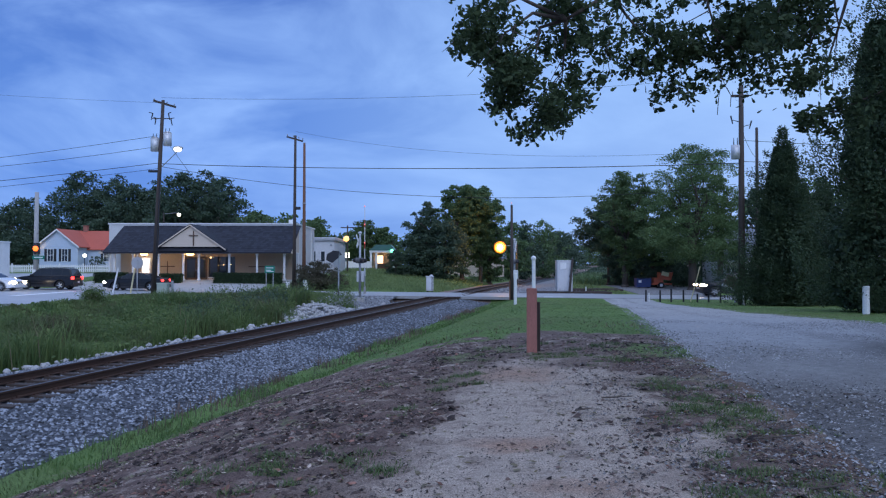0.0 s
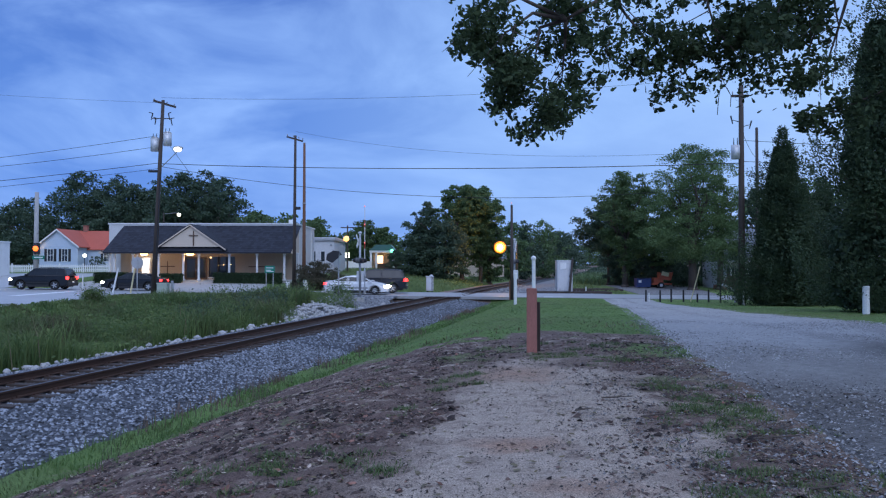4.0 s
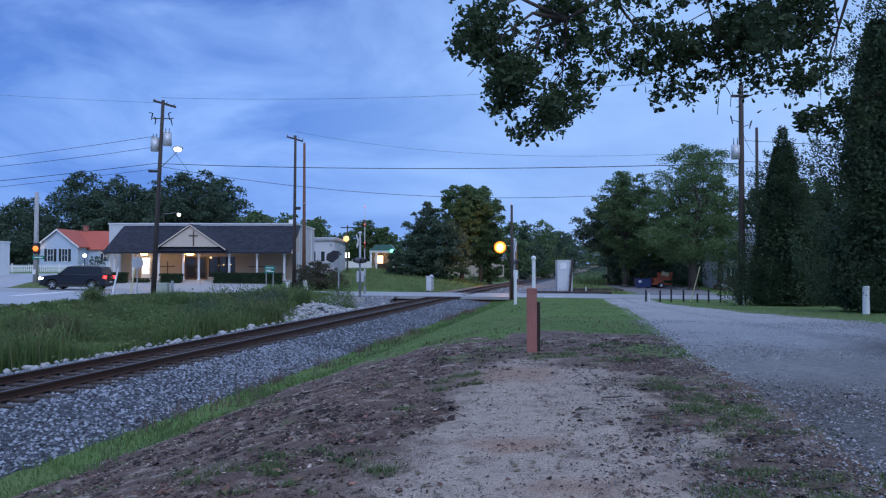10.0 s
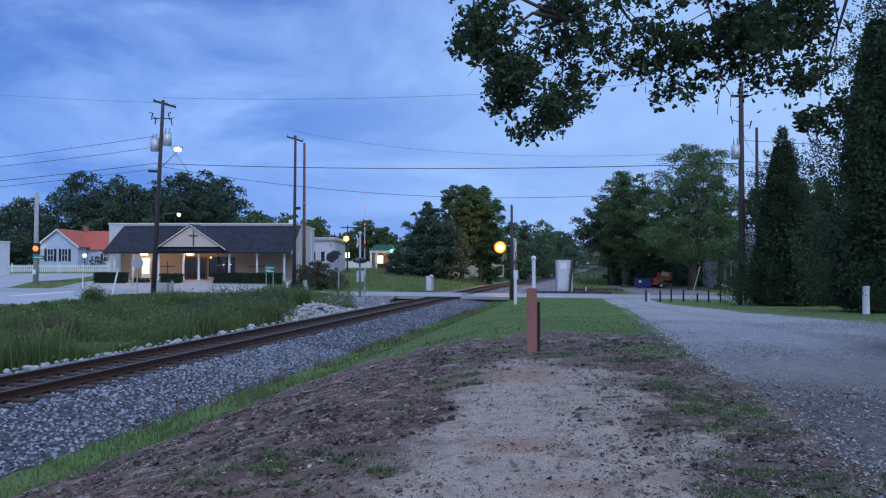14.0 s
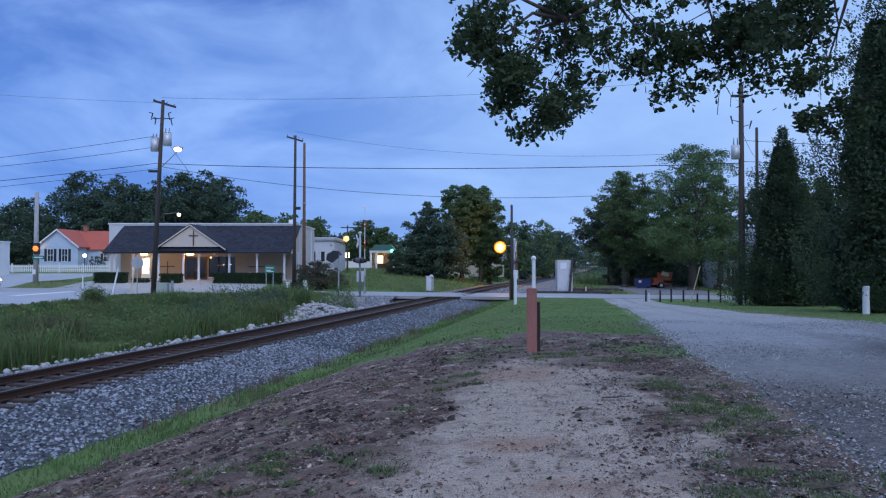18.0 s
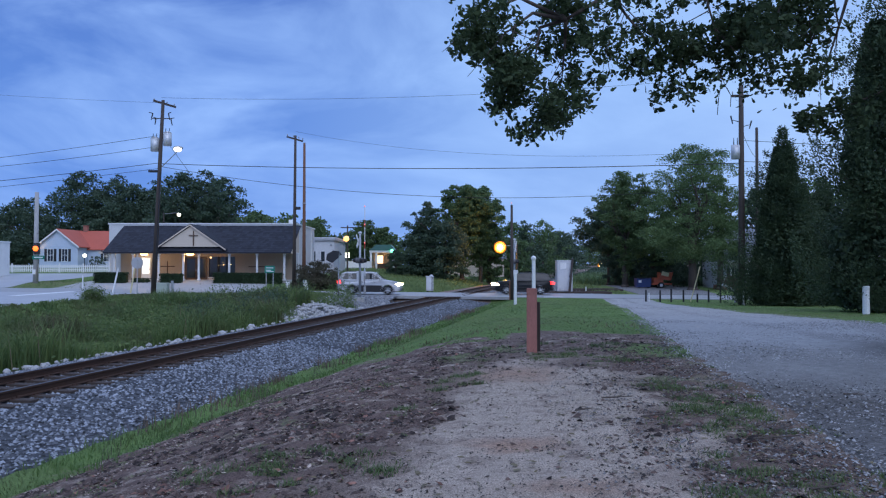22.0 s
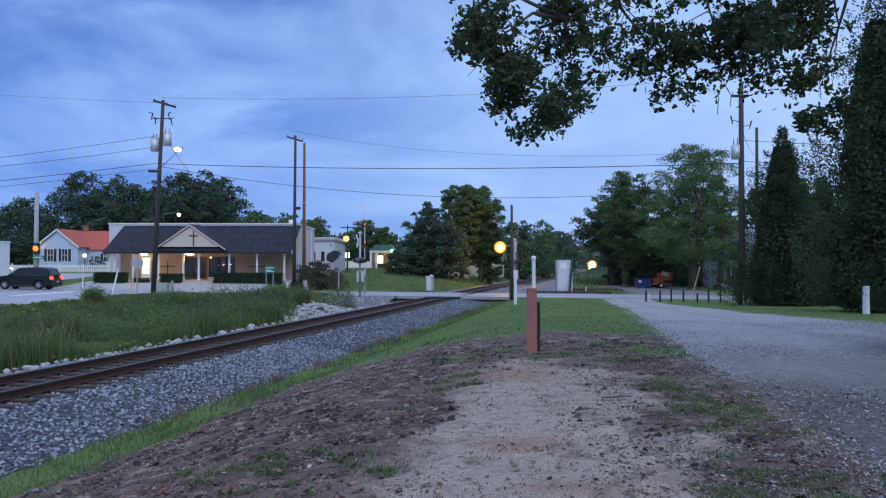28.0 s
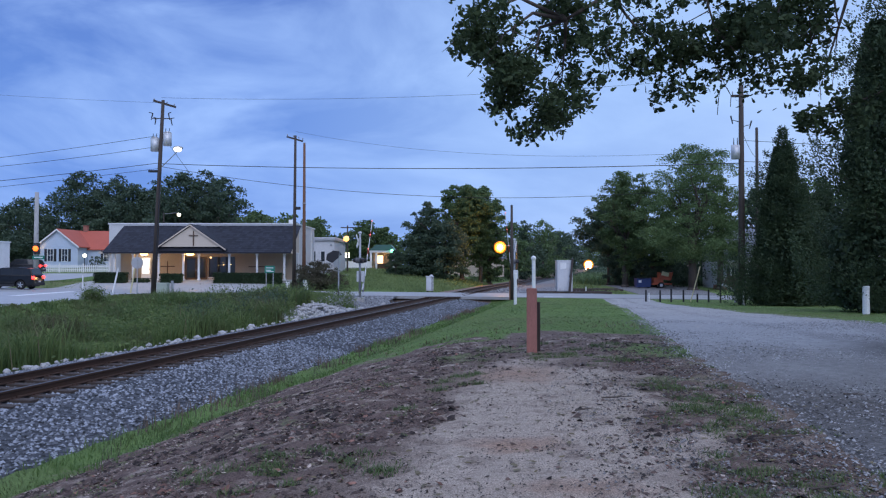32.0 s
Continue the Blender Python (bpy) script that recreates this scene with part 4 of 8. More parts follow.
    roof = part("roof", prism([(71.1 + oy, 2.70 + oz), (76.0 + oy, 5.42 + oz), (76.0 + oy, 5.30 + oz), (71.1 + oy, 2.60 + oz)], -31.55 + ox, -14.1 + ox), M["shingle"], c, "dark shingle roof")
    roof.matrix_basis = Matrix(((0, 1, 0, 0), (1, 0, 0, 0), (0, 0, 1, 0), (0, 0, 0, 1)))
    vs, fs = [], []
    rng = np.random.default_rng(3)
    for r in range(rows):
        y0, zz = 71.1 + r * 4.9 / rows + oy, 2.70 + r * 2.72 / rows + oz
        y1, z2 = y0 + 4.9 / rows * 1.05, zz + 2.72 / rows * 1.05
        x = -31.6 + ox
        while x < -14.1 + ox:
            wd = min(rng.uniform(0.26, 0.36), -14.08 + ox - x)
            h = rng.uniform(0.008, 0.022)
            i = len(vs)
            vs += [(x, y0, zz + h), (x + wd - 0.012, y0, zz + h), (x + wd - 0.012, y1, z2 + 0.004), (x, y1, z2 + 0.004), (x, y0, zz - 0.005), (x + wd - 0.012, y0, zz - 0.005)]
            fs += [[i, i + 1, i + 2, i + 3], [i + 4, i + 5, i + 1, i]]
            x += wd
    sh = new("shingles", flat_mesh("shingles", vs, fs, M["shingle"]))
    sh.parent = c
    tagged(sh, "courses of dark asphalt shingles", kind="stuff")
    part("roof_end", prism([(71.1, 2.62), (76.0, 5.40), (76.0, 2.72), (71.3, 2.62)], 0, 0.15), M["cream_wall"], c).matrix_basis = Matrix.Translation((-14.4 + ox, oy, oz)) @ Matrix(((0, 1, 0, 0), (1, 0, 0, 0), (0, 0, 1, 0), (0, 0, 0, 1)))
    part("roof_end", prism([(71.1, 2.62), (76.0, 5.40), (76.0, 2.72), (71.3, 2.62)], 0, 0.15), M["cream_wall"], c).matrix_basis = Matrix.Translation((-31.5 + ox, oy, oz)) @ Matrix(((0, 1, 0, 0), (1, 0, 0, 0), (0, 0, 1, 0), (0, 0, 0, 1)))
    # the gable over the door
    gx0, gx1, gap, gzb, gza = -26.75 + ox, -20.1 + ox, -23.42 + ox, 2.92 + oz, 5.22 + oz
    g = part("gable", prism([(gx0 + 0.55, gzb + 0.30), (gx1 - 0.55, gzb + 0.30), (gap, gza - 0.12)], 71.05 + oy, 71.2 + oy), M["cream_wall"], c, "pale gable front")
    for s, xe in ((-1, gx0), (1, gx1)):
        d_ = Vector((gap - xe, 0, gza - gzb)).normalized()
        nrm = Vector((-d_.z, 0, d_.x)) * (1 if s < 0 else -1)
        pts = [(xe, gzb), (gap, gza), (gap - nrm.x * 0.0, gza + 0.14), (xe - 0.0, gzb + 0.14)]
        rf = part("gable_roof", prism(pts, 70.95 + oy, 75.6 + oy), M["shingle"], c)
        part("rake_board", prism([(xe, gzb - 0.05), (gap, gza - 0.05), (gap, gza + 0.08), (xe, gzb + 0.08)], 70.86 + oy, 70.95 + oy), M["cream_wall"], rf, "thin cream rake board")
    part("cross", box(-23.16 + ox, -23.06 + ox, 70.97 + oy, 71.05 + oy, 3.3 + oz, 4.72 + oz, 0.01), M["wood_plank"], c, "dark wooden cross")
    part("cross_arm", box(-23.53 + ox, -22.69 + ox, 70.96 + oy, 71.04 + oy, 4.2 + oz, 4.3 + oz, 0.01), M["wood_plank"], c)
    part("pent_roof", prism([(71.0 + oy, 2.80 + oz), (71.35 + oy, 3.2 + oz), (71.35 + oy, 2.78 + oz)], gx0 + 0.3, gx1 - 0.3), M["shingle"], c).matrix_basis = Matrix(((0, 1, 0, 0), (1, 0, 0, 0), (0, 0, 1, 0), (0, 0, 0, 1)))
    # wooden crosses laid on the porch wall
    for xa, xb_, zz in ((-27.6, -26.2, 1.35), (-19.0, -17.0, 1.32)):
        part("wall_bar", box(xa + ox, xb_ + ox, 74.94 + oy, 74.98 + oy, zz + oz, zz + 0.09 + oz), M["wood_plank"], c, "thin dark wooden bar on the wall")
    part("wall_bar", box(-26.94 + ox, -26.86 + ox, 74.93 + oy, 74.97 + oy, 0.5 + oz, 1.9 + oz), M["wood_plank"], c)
    # lamps under the porch roof
    for xx, ww in ((-27.9, 0.30), (-23.6, 0.28)):
        l = part("porch_lamp", ball(xx + ox, 71.60 + oy, 2.55 + oz, 0.25, (1.5, 0.8, 0.6)), M["lamp_warm"], c, "glowing warm porch lamp")
        part("lamp_base", box(xx - 0.12 + ox, xx + 0.12 + ox, 71.5 + oy, 71.7 + oy, 2.63 + oz, 2.68 + oz), M["white_paint"], l)
        pl = new("porch_light", bpy.data.lights.new("porch_light", "POINT"))
        pl.data.energy, pl.data.color, pl.data.shadow_soft_size = 48, (1.0, 0.58, 0.24), 0.12
        pl.matrix_basis = pose(xx, 72.3, 2.3)
    # bare light added before the glowing door to brighten it; no fixture here
    pl = new("porch_light", bpy.data.lights.new("porch_light", "POINT"))
    pl.data.energy, pl.data.color, pl.data.shadow_soft_size = 20, (1.0, 0.90, 0.76), 0.1
    pl.matrix_basis = pose(-29.05, 74.3, 2.2)
    return c


M["lamp_warm"] = glow("lamp_warm", (1.0, 0.58, 0.20), 8)
M["door_glow"] = glow("door_glow", (1.0, 0.93, 0.82), 1.1)
M["lamp_street"] = glow("lamp_street", (1.0, 0.50, 0.12), 3)
M["lamp_sodium"] = glow("lamp_sodium", (1.0, 0.62, 0.16), 9)
# glow colours for the lamps' orange halo, no part of the fixtures
M["orange_halo"] = glow("orange_halo", (1.0, 0.30, 0.02), 1.0)
M["inner_halo"] = glow("inner_halo", (1.0, 0.50, 0.05), 2.2)
M["lamp_white"] = glow("lamp_white", (1.0, 0.95, 0.72), 3)
M["lamp_green"] = glow("lamp_green", (0.15, 1.0, 0.55), 5)
M["lamp_red"] = glow("lamp_red", (1.0, 0.09, 0.05), 4)
M["lamp_amber"] = glow("lamp_amber", (1.0, 0.15, 0.02), 2.7)
M["head_lamp"] = glow("head_lamp", (1.0, 0.80, 0.52), 16)
M["tail_lamp"] = glow("tail_lamp", (1.0, 0.030, 0.028), 6.5)
M["shop_glow"] = glow("shop_glow", (1.0, 0.62, 0.36), 2.2)
M["train_lamp"] = glow("train_lamp", (1.0, 0.74, 0.30), 12)
church()


def hedge(x0, x1, y, h, seed, leaf="leaf_hedge", depth=0.9, label="clipped dark green hedge before the church", name="hedge"):
    rng = np.random.default_rng(seed)
    t = thing(name, (x0 + x1) / 2, y, gz((x0 + x1) / 2, y) - 0.05, label, "hedge", "hedges")
    n = int((x1 - x0) * h * 900)
    C = np.stack([rng.uniform(x0, x1, n) - (x0 + x1) / 2, rng.uniform(-depth / 2, depth / 2, n), rng.uniform(0.02, h, n)], -1)
    k = rng.integers(0, 3, n)
    C[k == 0, 2] = h * rng.uniform(0.85, 1.05, (k == 0).sum())
    C[k == 1, 1] = -depth / 2 * rng.uniform(0.85, 1.08, (k == 1).sum())
    V, F = leaf_cloud(C, 0.075, rng)
    part("core", box(-(x1 - x0) / 2 + 0.1, (x1 - x0) / 2 - 0.1, -depth / 2 + 0.12, depth / 2 - 0.12, 0, h - 0.12, 0.05), M["leaf_hedge"], t)
    o = new("leaves", flat_mesh("leaves", V, F, M[leaf]))
    o.parent = t
    return t


hedge(-31.9, -28.9, 70.4, 0.95, 1)
hedge(-28.6, -27.0, 70.8, 0.4, 5)
hedge(-25.9, -23.85, 70.4, 0.85, 2)
hedge(-21.0, -14.7, 70.4, 0.95, 3)


# ---- woods and trees across the road ----
def woods():
    far = M["leaf_far"]
    dark = M["leaf_dark"]
    spec = (
        (-86, 142, 13.5, 15, dark, 61, 9000), (-76, 140, 14, 15, dark, 62, 9000), (-64.5, 138, 18.5, 16, dark, 63, 12000), (-55, 136, 16.5, 14, dark, 64, 10000),
        (-45, 132, 17.5, 15, dark, 65, 12000), (-37.5, 131, 16.6, 13, dark, 66, 11000), (-27.5, 112, 9.6, 9, far, 67, 6000), (-21.3, 130, 9.8, 7.5, far, 68, 5000),
        (-14.5, 141, 10.0, 8, far, 69, 5500), (-10.6, 140, 8.6, 6, far, 70, 4000), (-71, 128, 6.5, 8, dark, 71, 5000), (-61, 126, 7, 8, far, 72, 5000),
        (-95, 140, 13, 16, dark, 74, 7000), (-59.6, 139, 18.0, 12, dark, 75, 8000), (-52.5, 139, 17.0, 12, dark, 76, 8000), (-41.5, 134, 18.2, 12, dark, 77, 8000),
    )
    for x, y, h, w, m, s, n in spec:
        broad_tree("tree", x, y, h - gz(x, y), w, m, "broad green tree in the woods behind the houses", s, 0.3, int(n * 1.6), 0.31, 26, 0.05, group="far trees")
    # the far belt of woods that closes the distance
    for k, (x, y, h, w) in enumerate(((-112, 165, 13, 24), (-92, 168, 14, 24), (-72, 170, 14, 24), (-52, 172, 14, 22), (-36, 175, 12, 22), (-20, 180, 9.5, 20), (-4, 185, 10.5, 20), (10, 190, 10.5, 18), (22, 210, 11, 20))):
        broad_tree("tree", x, y, h, w, dark if k % 2 else far, "dense far tree in the belt of woods", 140 + k, 0.3, 3500, 0.6, 18, -0.15, group="far trees")
    # the round trees behind the field
    broad_tree("tree", -2.3, 104, 10.6, 9.0, dark, "dark round tree beyond the field", 81, 0.3, 15000, 0.26, 26, -0.05, form="cone")
    broad_tree("tree", 2.6, 106, 13.3, 8.4, far, "tall green tree beyond the field", 82, 0.35, 16000, 0.27, 26, 0.06, form="high")
    broad_tree("tree", 5.2, 107, 13.8, 7.4, far, "tall green tree beyond the field", 85, 0.3, 12000, 0.27, 22, 0.12, form="high")
    broad_tree("tree", 6.6, 109, 9.6, 6.4, far, "green tree beside the orange lamp", 84, 0.3, 9000, 0.25, 18, 0.05)
    broad_tree("tree", 0.4, 101, 8.2, 7.4, dark, "low dark tree beyond the field", 83, 0.25, 11000, 0.24, 20, -0.05)
    # behind the orange lamp, along the line
    for k, (x, y, h, w) in enumerate(((15.5, 150, 11.8, 10.5), (21.5, 165, 12.8, 11), (29.5, 190, 11.5, 11), (12.2, 140, 10.9, 8.5), (35, 230, 14, 15), (35.5, 262, 15, 14), (61, 420, 18, 22), (117.6, 540, 20, 20), (104, 640, 22, 34), (132, 690, 24, 36), (165, 740, 24, 50), (108.5, 432, 13, 24), (138, 800, 27, 40), (172, 810, 27, 44), (205, 800, 26, 44))):
        broad_tree("tree", x, y, h, w, far if k % 2 else dark, "green tree along the railway", 90 + k, 0.3, 7000, 0.32 + 0.1 * (y > 200) + 0.4 * (y > 500), 18, -0.2 if y > 500 else 0.0, group="lineside trees")
    # the big grove at the bend, over the yard
    broad_tree("tree", 25.7, 79, 15.2, 10.4, M["leaf_pale"], "big feathery green tree over the yard", 101, 0.45, 34000, 0.15, 44, 0.19, hang=0.15, form="spread", squash=0.75)
    broad_tree("tree", 24.1, 88, 12.2, 6.8, M["leaf_pale"], "feathery green tree over the yard", 109, 0.35, 14000, 0.15, 26, 0.2, hang=0.15, form="spread", squash=0.75)
    broad_tree("tree", 20.4, 86, 13.2, 7.2, M["leaf_far"], "leafy green tree beside the line", 102, 0.35, 17000, 0.18, 26, 0.06, hang=0.1, form="high")
    broad_tree("tree", 29.2, 81, 12.6, 5.6, M["leaf_pale"], "feathery green tree over the yard", 103, 0.35, 11000, 0.16, 20, 0.22, hang=0.1, form="spread", squash=0.75)
    broad_tree("tree", 20.5, 95, 10.9, 8.2, dark, "dark green tree beside the line", 104, 0.22, 12000, 0.22, 22, 0.33, trunk_h=0.5)
    broad_tree("tree", 22.0, 97, 11.4, 6.4, dark, "dark green tree beside the line", 110, 0.3, 9000, 0.22, 18, 0.24)
    broad_tree("tree", 26.0, 105, 9.5, 9.5, dark, "dark tree deep in the grove", 105, 0.3, 7000, 0.3, 14, 0.20)
    broad_tree("tree", 31.0, 100, 10.5, 9.0, dark, "dark tree deep in the grove", 106, 0.3, 7000, 0.3, 14, 0.0)
    broad_tree("tree", 38.0, 92, 12.0, 9.0, dark, "dark tree behind the cedars", 107, 0.3, 8000, 0.3, 14, 0.0)
    broad_tree("tree", 34.6, 72, 11.2, 8.0, M["leaf_pale"], "green tree behind the cedars", 108, 0.3, 9000, 0.22, 18, 0.05)
    # cedars on the right
    cone_tree("cedar_tree", 20.4, 46, 10.9, 7.2, M["leaf_cedar"], "tall dark cedar with a pointed ragged top", 111, 84000, 0.055, power=0.74, rag=0.6)
    cone_tree("cedar_tree", 22.2, 47.5, 8.0, 2.8, M["leaf_cedar"], "dark cedar with a ragged crown", 112, 34000, 0.056, power=0.6, rag=0.6)
    cone_tree("cedar_tree", 23.6, 47.6, 8.0, 5.0, M["leaf_cedar"], "dark cedar with a ragged crown", 113, 34000, 0.06, power=0.55, rag=0.6)
    cone_tree("cedar_tree", 17.3, 29.5, 12.8, 8.1, M["leaf_cedar"], "large dark cedar beside the gravel drive", 114, 100000, 0.050, 0.02, 0.50, rag=0.6)
    # bronze bush beside the church
    broad_tree("bush", 21.4, 92, 4.8, 5.0, dark, "dark green thicket beside the line", 124, 0.06, 8000, 0.14, 12, -0.1, "bush", 0.3)
    for k, (x, y, h, w) in enumerate(((23.4, 89, 4.6, 6.0), (27.0, 90, 5.2, 7.0), (32.5, 91, 5.5, 7.5), (38.5, 88, 6.0, 8.0))):
        broad_tree("bush", x, y, h, w, dark, "dark green thicket under the grove", 130 + k, 0.06, 5000, 0.17, 14, -0.2, "bush", 0.3)
    broad_tree("bush", 69.9, 330, 8.0, 8.4, dark, "dark green thicket inside the bend of the line", 136, 0.1, 9000, 0.3, 26, -0.1, "bush", 0.3, form="spread")
    broad_tree("bush", 77.6, 333, 8.5, 9.0, dark, "dark green thicket inside the bend of the line", 137, 0.1, 9000, 0.3, 26, -0.1, "bush", 0.3, form="spread")
    broad_tree("bush", 24.5, 96, 4.0, 6.5, dark, "dark green thicket under the grove", 125, 0.06, 4500, 0.16, 12, -0.1, "bush", 0.3)
    broad_tree("bush", 31.0, 97, 4.0, 7.5, dark, "dark green thicket under the grove", 126, 0.06, 4500, 0.16, 12, -0.1, "bush", 0.3)
    broad_tree("bush", -11.3, 67.9, 2.55, 5.0, M["leaf_bronze"], "wide dark bronze-green bush by the road", 121, 0.06, 14000, 0.095, 22, -0.1, "bush", 0.3, form="spread")
    broad_tree("bush", -6.1, 100, 3.4, 3.6, dark, "dark round bush beside the station", 127, 0.06, 7000, 0.12, 16, -0.1, "bush", 0.3)
    broad_tree("bush", -9.6, 68.4, 1.7, 2.8, M["leaf_bronze"], "dark bronze-green bush by the road", 122, 0.06, 4000, 0.085, 10, -0.1, "bush", 0.3)
    broad_tree("bush", -45.3, 100.5, 1.9, 2.4, dark, "small dark bush before the house", 123, 0.05, 1500, 0.1, 8, -0.1, "bush", 0.3)


woods()


def oak():
    """The oak above the viewer: trunk out of view to the right, boughs reaching over the drive."""
    rng = np.random.default_rng(5)
    t = thing("oak_tree", 9.2, 10.6, gz(9.2, 10.6) - 0.05, "large oak whose leafy boughs hang over the drive", "tree")
    o = Vector((9.2, 10.6, gz(9.2, 10.6) - 0.05))
    bm = bmesh.new()
    add_rod(bm, (0, 0, 0), (0, 0, 0.5), 0.62, 0.42, 14)
    add_rod(bm, (0, 0, 0.5), (-0.15, 0, 4.2), 0.42, 0.34, 14)
    add_rod(bm, (-0.15, 0, 4.2), (0.1, 0.2, 7.5), 0.34, 0.2, 12)
    part("trunk", bm, M["bark"], t, "furrowed grey-brown bark", True)
    # lowest edge of the leaves over the view: x, z at ten metres
    ex = [-0.05, 0.10, 0.25, 0.55, 0.62, 0.85, 1.10, 1.35, 1.58, 1.66, 1.90, 2.08, 2.20, 2.28, 2.60, 2.85, 3.05, 3.4, 3.62, 3.75, 4.0, 4.15, 4.4, 4.6, 4.75, 5.0, 5.3, 5.6, 6.2, 8.5]
    ez = [5.4, 4.45, 4.20, 4.05, 3.45, 3.20, 3.12, 3.10, 3.18, 3.50, 3.55, 3.62, 4.40, 4.25, 3.85, 3.75, 3.62, 3.72, 3.66, 4.05, 4.10, 3.72, 3.55, 3.62, 3.66, 4.05, 4.1, 4.4, 4.2, 4.0]
    bm = bmesh.new()
    tips = []
    ends = ((0.55, 9.8, 4.8), (0.7, 9.6, 4.4), (1.2, 10.0, 4.2), (1.6, 10.3, 4.0), (2.3, 9.8, 4.8), (2.9, 10.3, 4.4), (3.5, 9.7, 4.4), (4.2, 10.1, 4.3), (4.7, 9.8, 4.3), (5.3, 10.2, 4.7), (6.2, 9.6, 4.8), (1.0, 10.8, 5.4), (2.6, 11.0, 5.6), (4.6, 11.0, 5.8))
    hub = [Vector((8.9, 10.5, 5.0)), Vector((6.6, 10.2, 6.0)), Vector((4.6, 10.0, 6.1)), Vector((3.0, 10.0, 5.75)), Vector((2.2, 9.95, 5.1)), Vector((1.6, 9.95, 4.75))]
    rr = [0.17, 0.12, 0.085, 0.055, 0.035, 0.02]
    bg = bmesh.new()
    for i in range(5):
        add_rod(bg, hub[i] - o, hub[i + 1] - o, rr[i], rr[i + 1], 8)
    part("bough", bg, M["bark"], t, "", True)
    h2 = [Vector((9.0, 10.6, 5.6)), Vector((7.0, 10.6, 6.3)), Vector((5.6, 10.3, 5.6)), Vector((5.25, 10.2, 4.6)), Vector((5.1, 10.2, 4.15))]
    bg = bmesh.new()
    for i in range(4):
        add_rod(bg, h2[i] - o, h2[i + 1] - o, (0.12, 0.07, 0.03, 0.015)[i], (0.07, 0.03, 0.015, 0.008)[i], 7)
    part("bough", bg, M["bark"], t, "", True)
    for e in ends:
        e = Vector(e)
        base = min(hub[1:] + h2[1:3], key=lambda h: (h - e).length + (0.6 if h.z < e.z else 0))
        mid = base.lerp(e, 0.5) + Vector((rng.normal(0, .12), rng.normal(0, .12), 0.18))
        bg = bmesh.new()
        add_rod(bg, base - o, mid - o, 0.03, 0.02, 6)
        add_rod(bg, mid - o, e - o, 0.02, 0.007, 5)
        part("bough", bg, M["bark"], t, "", True)
        for k in range(5):
            q = mid.lerp(e, rng.uniform(0, 1))
            d = Vector((rng.normal(0, .35), rng.normal(0, .3), rng.normal(-0.22, .28)))
            add_rod(bm, q - o, q + d - o, 0.008, 0.003, 4)
    bg = bmesh.new()
    add_rod(bg, Vector((9.0, 10.5, 4.7)) - o, Vector((6.3, 10.0, 4.05)) - o, 0.05, 0.022, 6)
    add_rod(bg, Vector((6.3, 10.0, 4.05)) - o, Vector((4.75, 9.9, 3.4)) - o, 0.022, 0.005, 5)
    part("bough", bg, M["bark"], t, "", True)
    # bare hanging twigs
    for x, z, l in ((2.12, 4.5, 0.5), (2.18, 4.4, 0.45), (2.24, 4.6, 0.5), (2.02, 4.5, 0.4), (3.1, 3.9, 0.35), (3.55, 3.85, 0.42), (3.62, 3.75, 0.3), (5.05, 4.2, 0.55), (5.15, 4.3, 0.5)):
        p = Vector((x, 9.95, z + 0.3))
        for k in range(3):
            q = p + Vector((rng.normal(0, 0.07), rng.normal(0, 0.05), -l / 2))
            add_rod(bm, p - o, q - o, 0.006, 0.004, 4)
            p = q
    part("twig_spray", bm, M["bark"], t, "thin bare hanging twigs", True)["kind"] = "stuff"
    # leaves in sprays, thinner towards the lower edge
    n = 900
    cx = rng.uniform(-0.05, 8.5, n)
    up = rng.gamma(1.5, 0.75, n)
    cz = np.interp(cx, ex, ez) + 0.16 + up
    cy = 10.0 + rng.normal(0, 0.55, n) + 0.35 * up * rng.uniform(-1, 1, n)
    keep = (cz < 7.6) & (wave(cx * 2.3, cz * 2.3 + cy, 1.7) + 0.5 * wave(cx + 9, cz, 6.0) > -0.14 + 0.36 * sstep(4.3, 5.0, cz))
    gap = (np.abs(cx - 2.12) < 0.13) & (cz < 5.0) | (np.abs(cx - 2.32) < 0.20) & (cz > 4.45) & (cz < 5.5) | (cx < 0.42 - 0.5 * (5.0 - cz)) & (cz > 4.75) | (np.hypot((cx - 5.62) / 0.55, (cz - 4.75) / 0.9) < 1) | (np.abs(cx - 5.2) < 0.24) & (cz < 5.4) | (np.hypot(cx - 1.55, (cz - 4.25) * 1.2) < 0.18)
    keep &= ~gap
    P = np.stack([cx, cy, cz], -1)[keep]
    P = np.repeat(P, 9, 0) + rng.normal(0, 1, (len(P) * 9, 3)) * np.array([0.125, 0.14, 0.085])
    P = P[P[:, 2] > np.interp(P[:, 0], ex, ez) + 0.02]
    # a low bough reaching in from beside the cedar
    q = rng.uniform(0, 1, 30) ** 0.9
    B = np.stack([6.2 - 1.5 * q, 9.9 + rng.normal(0, 0.15, 30), 3.85 - 0.50 * q + rng.normal(0, 0.04 + 0.12 * (1 - q), 30)], -1)
    P = np.concatenate([P, np.repeat(B, 4, 0) + rng.normal(0, 1, (120, 3)) * np.array([0.09, 0.1, 0.05])])
    per = 14
    C = np.repeat(P, per, 0) + rng.normal(0, 1, (len(P) * per, 3)) * np.repeat(rng.uniform(0.026, 0.055, len(P)), per)[:, None]
    V, F = leaf_cloud(C - np.array(o), 0.040, rng, "lobed", 0.25)
    cr = new("crown", flat_mesh("crown", V, F, M["leaf_oak"]))
    cr.parent = t
    # the rest of the wide crown, unseen high overhead, added to shade the drive
    v = rng.normal(size=(11000, 3))
    v /= np.linalg.norm(v, axis=1)[:, None]
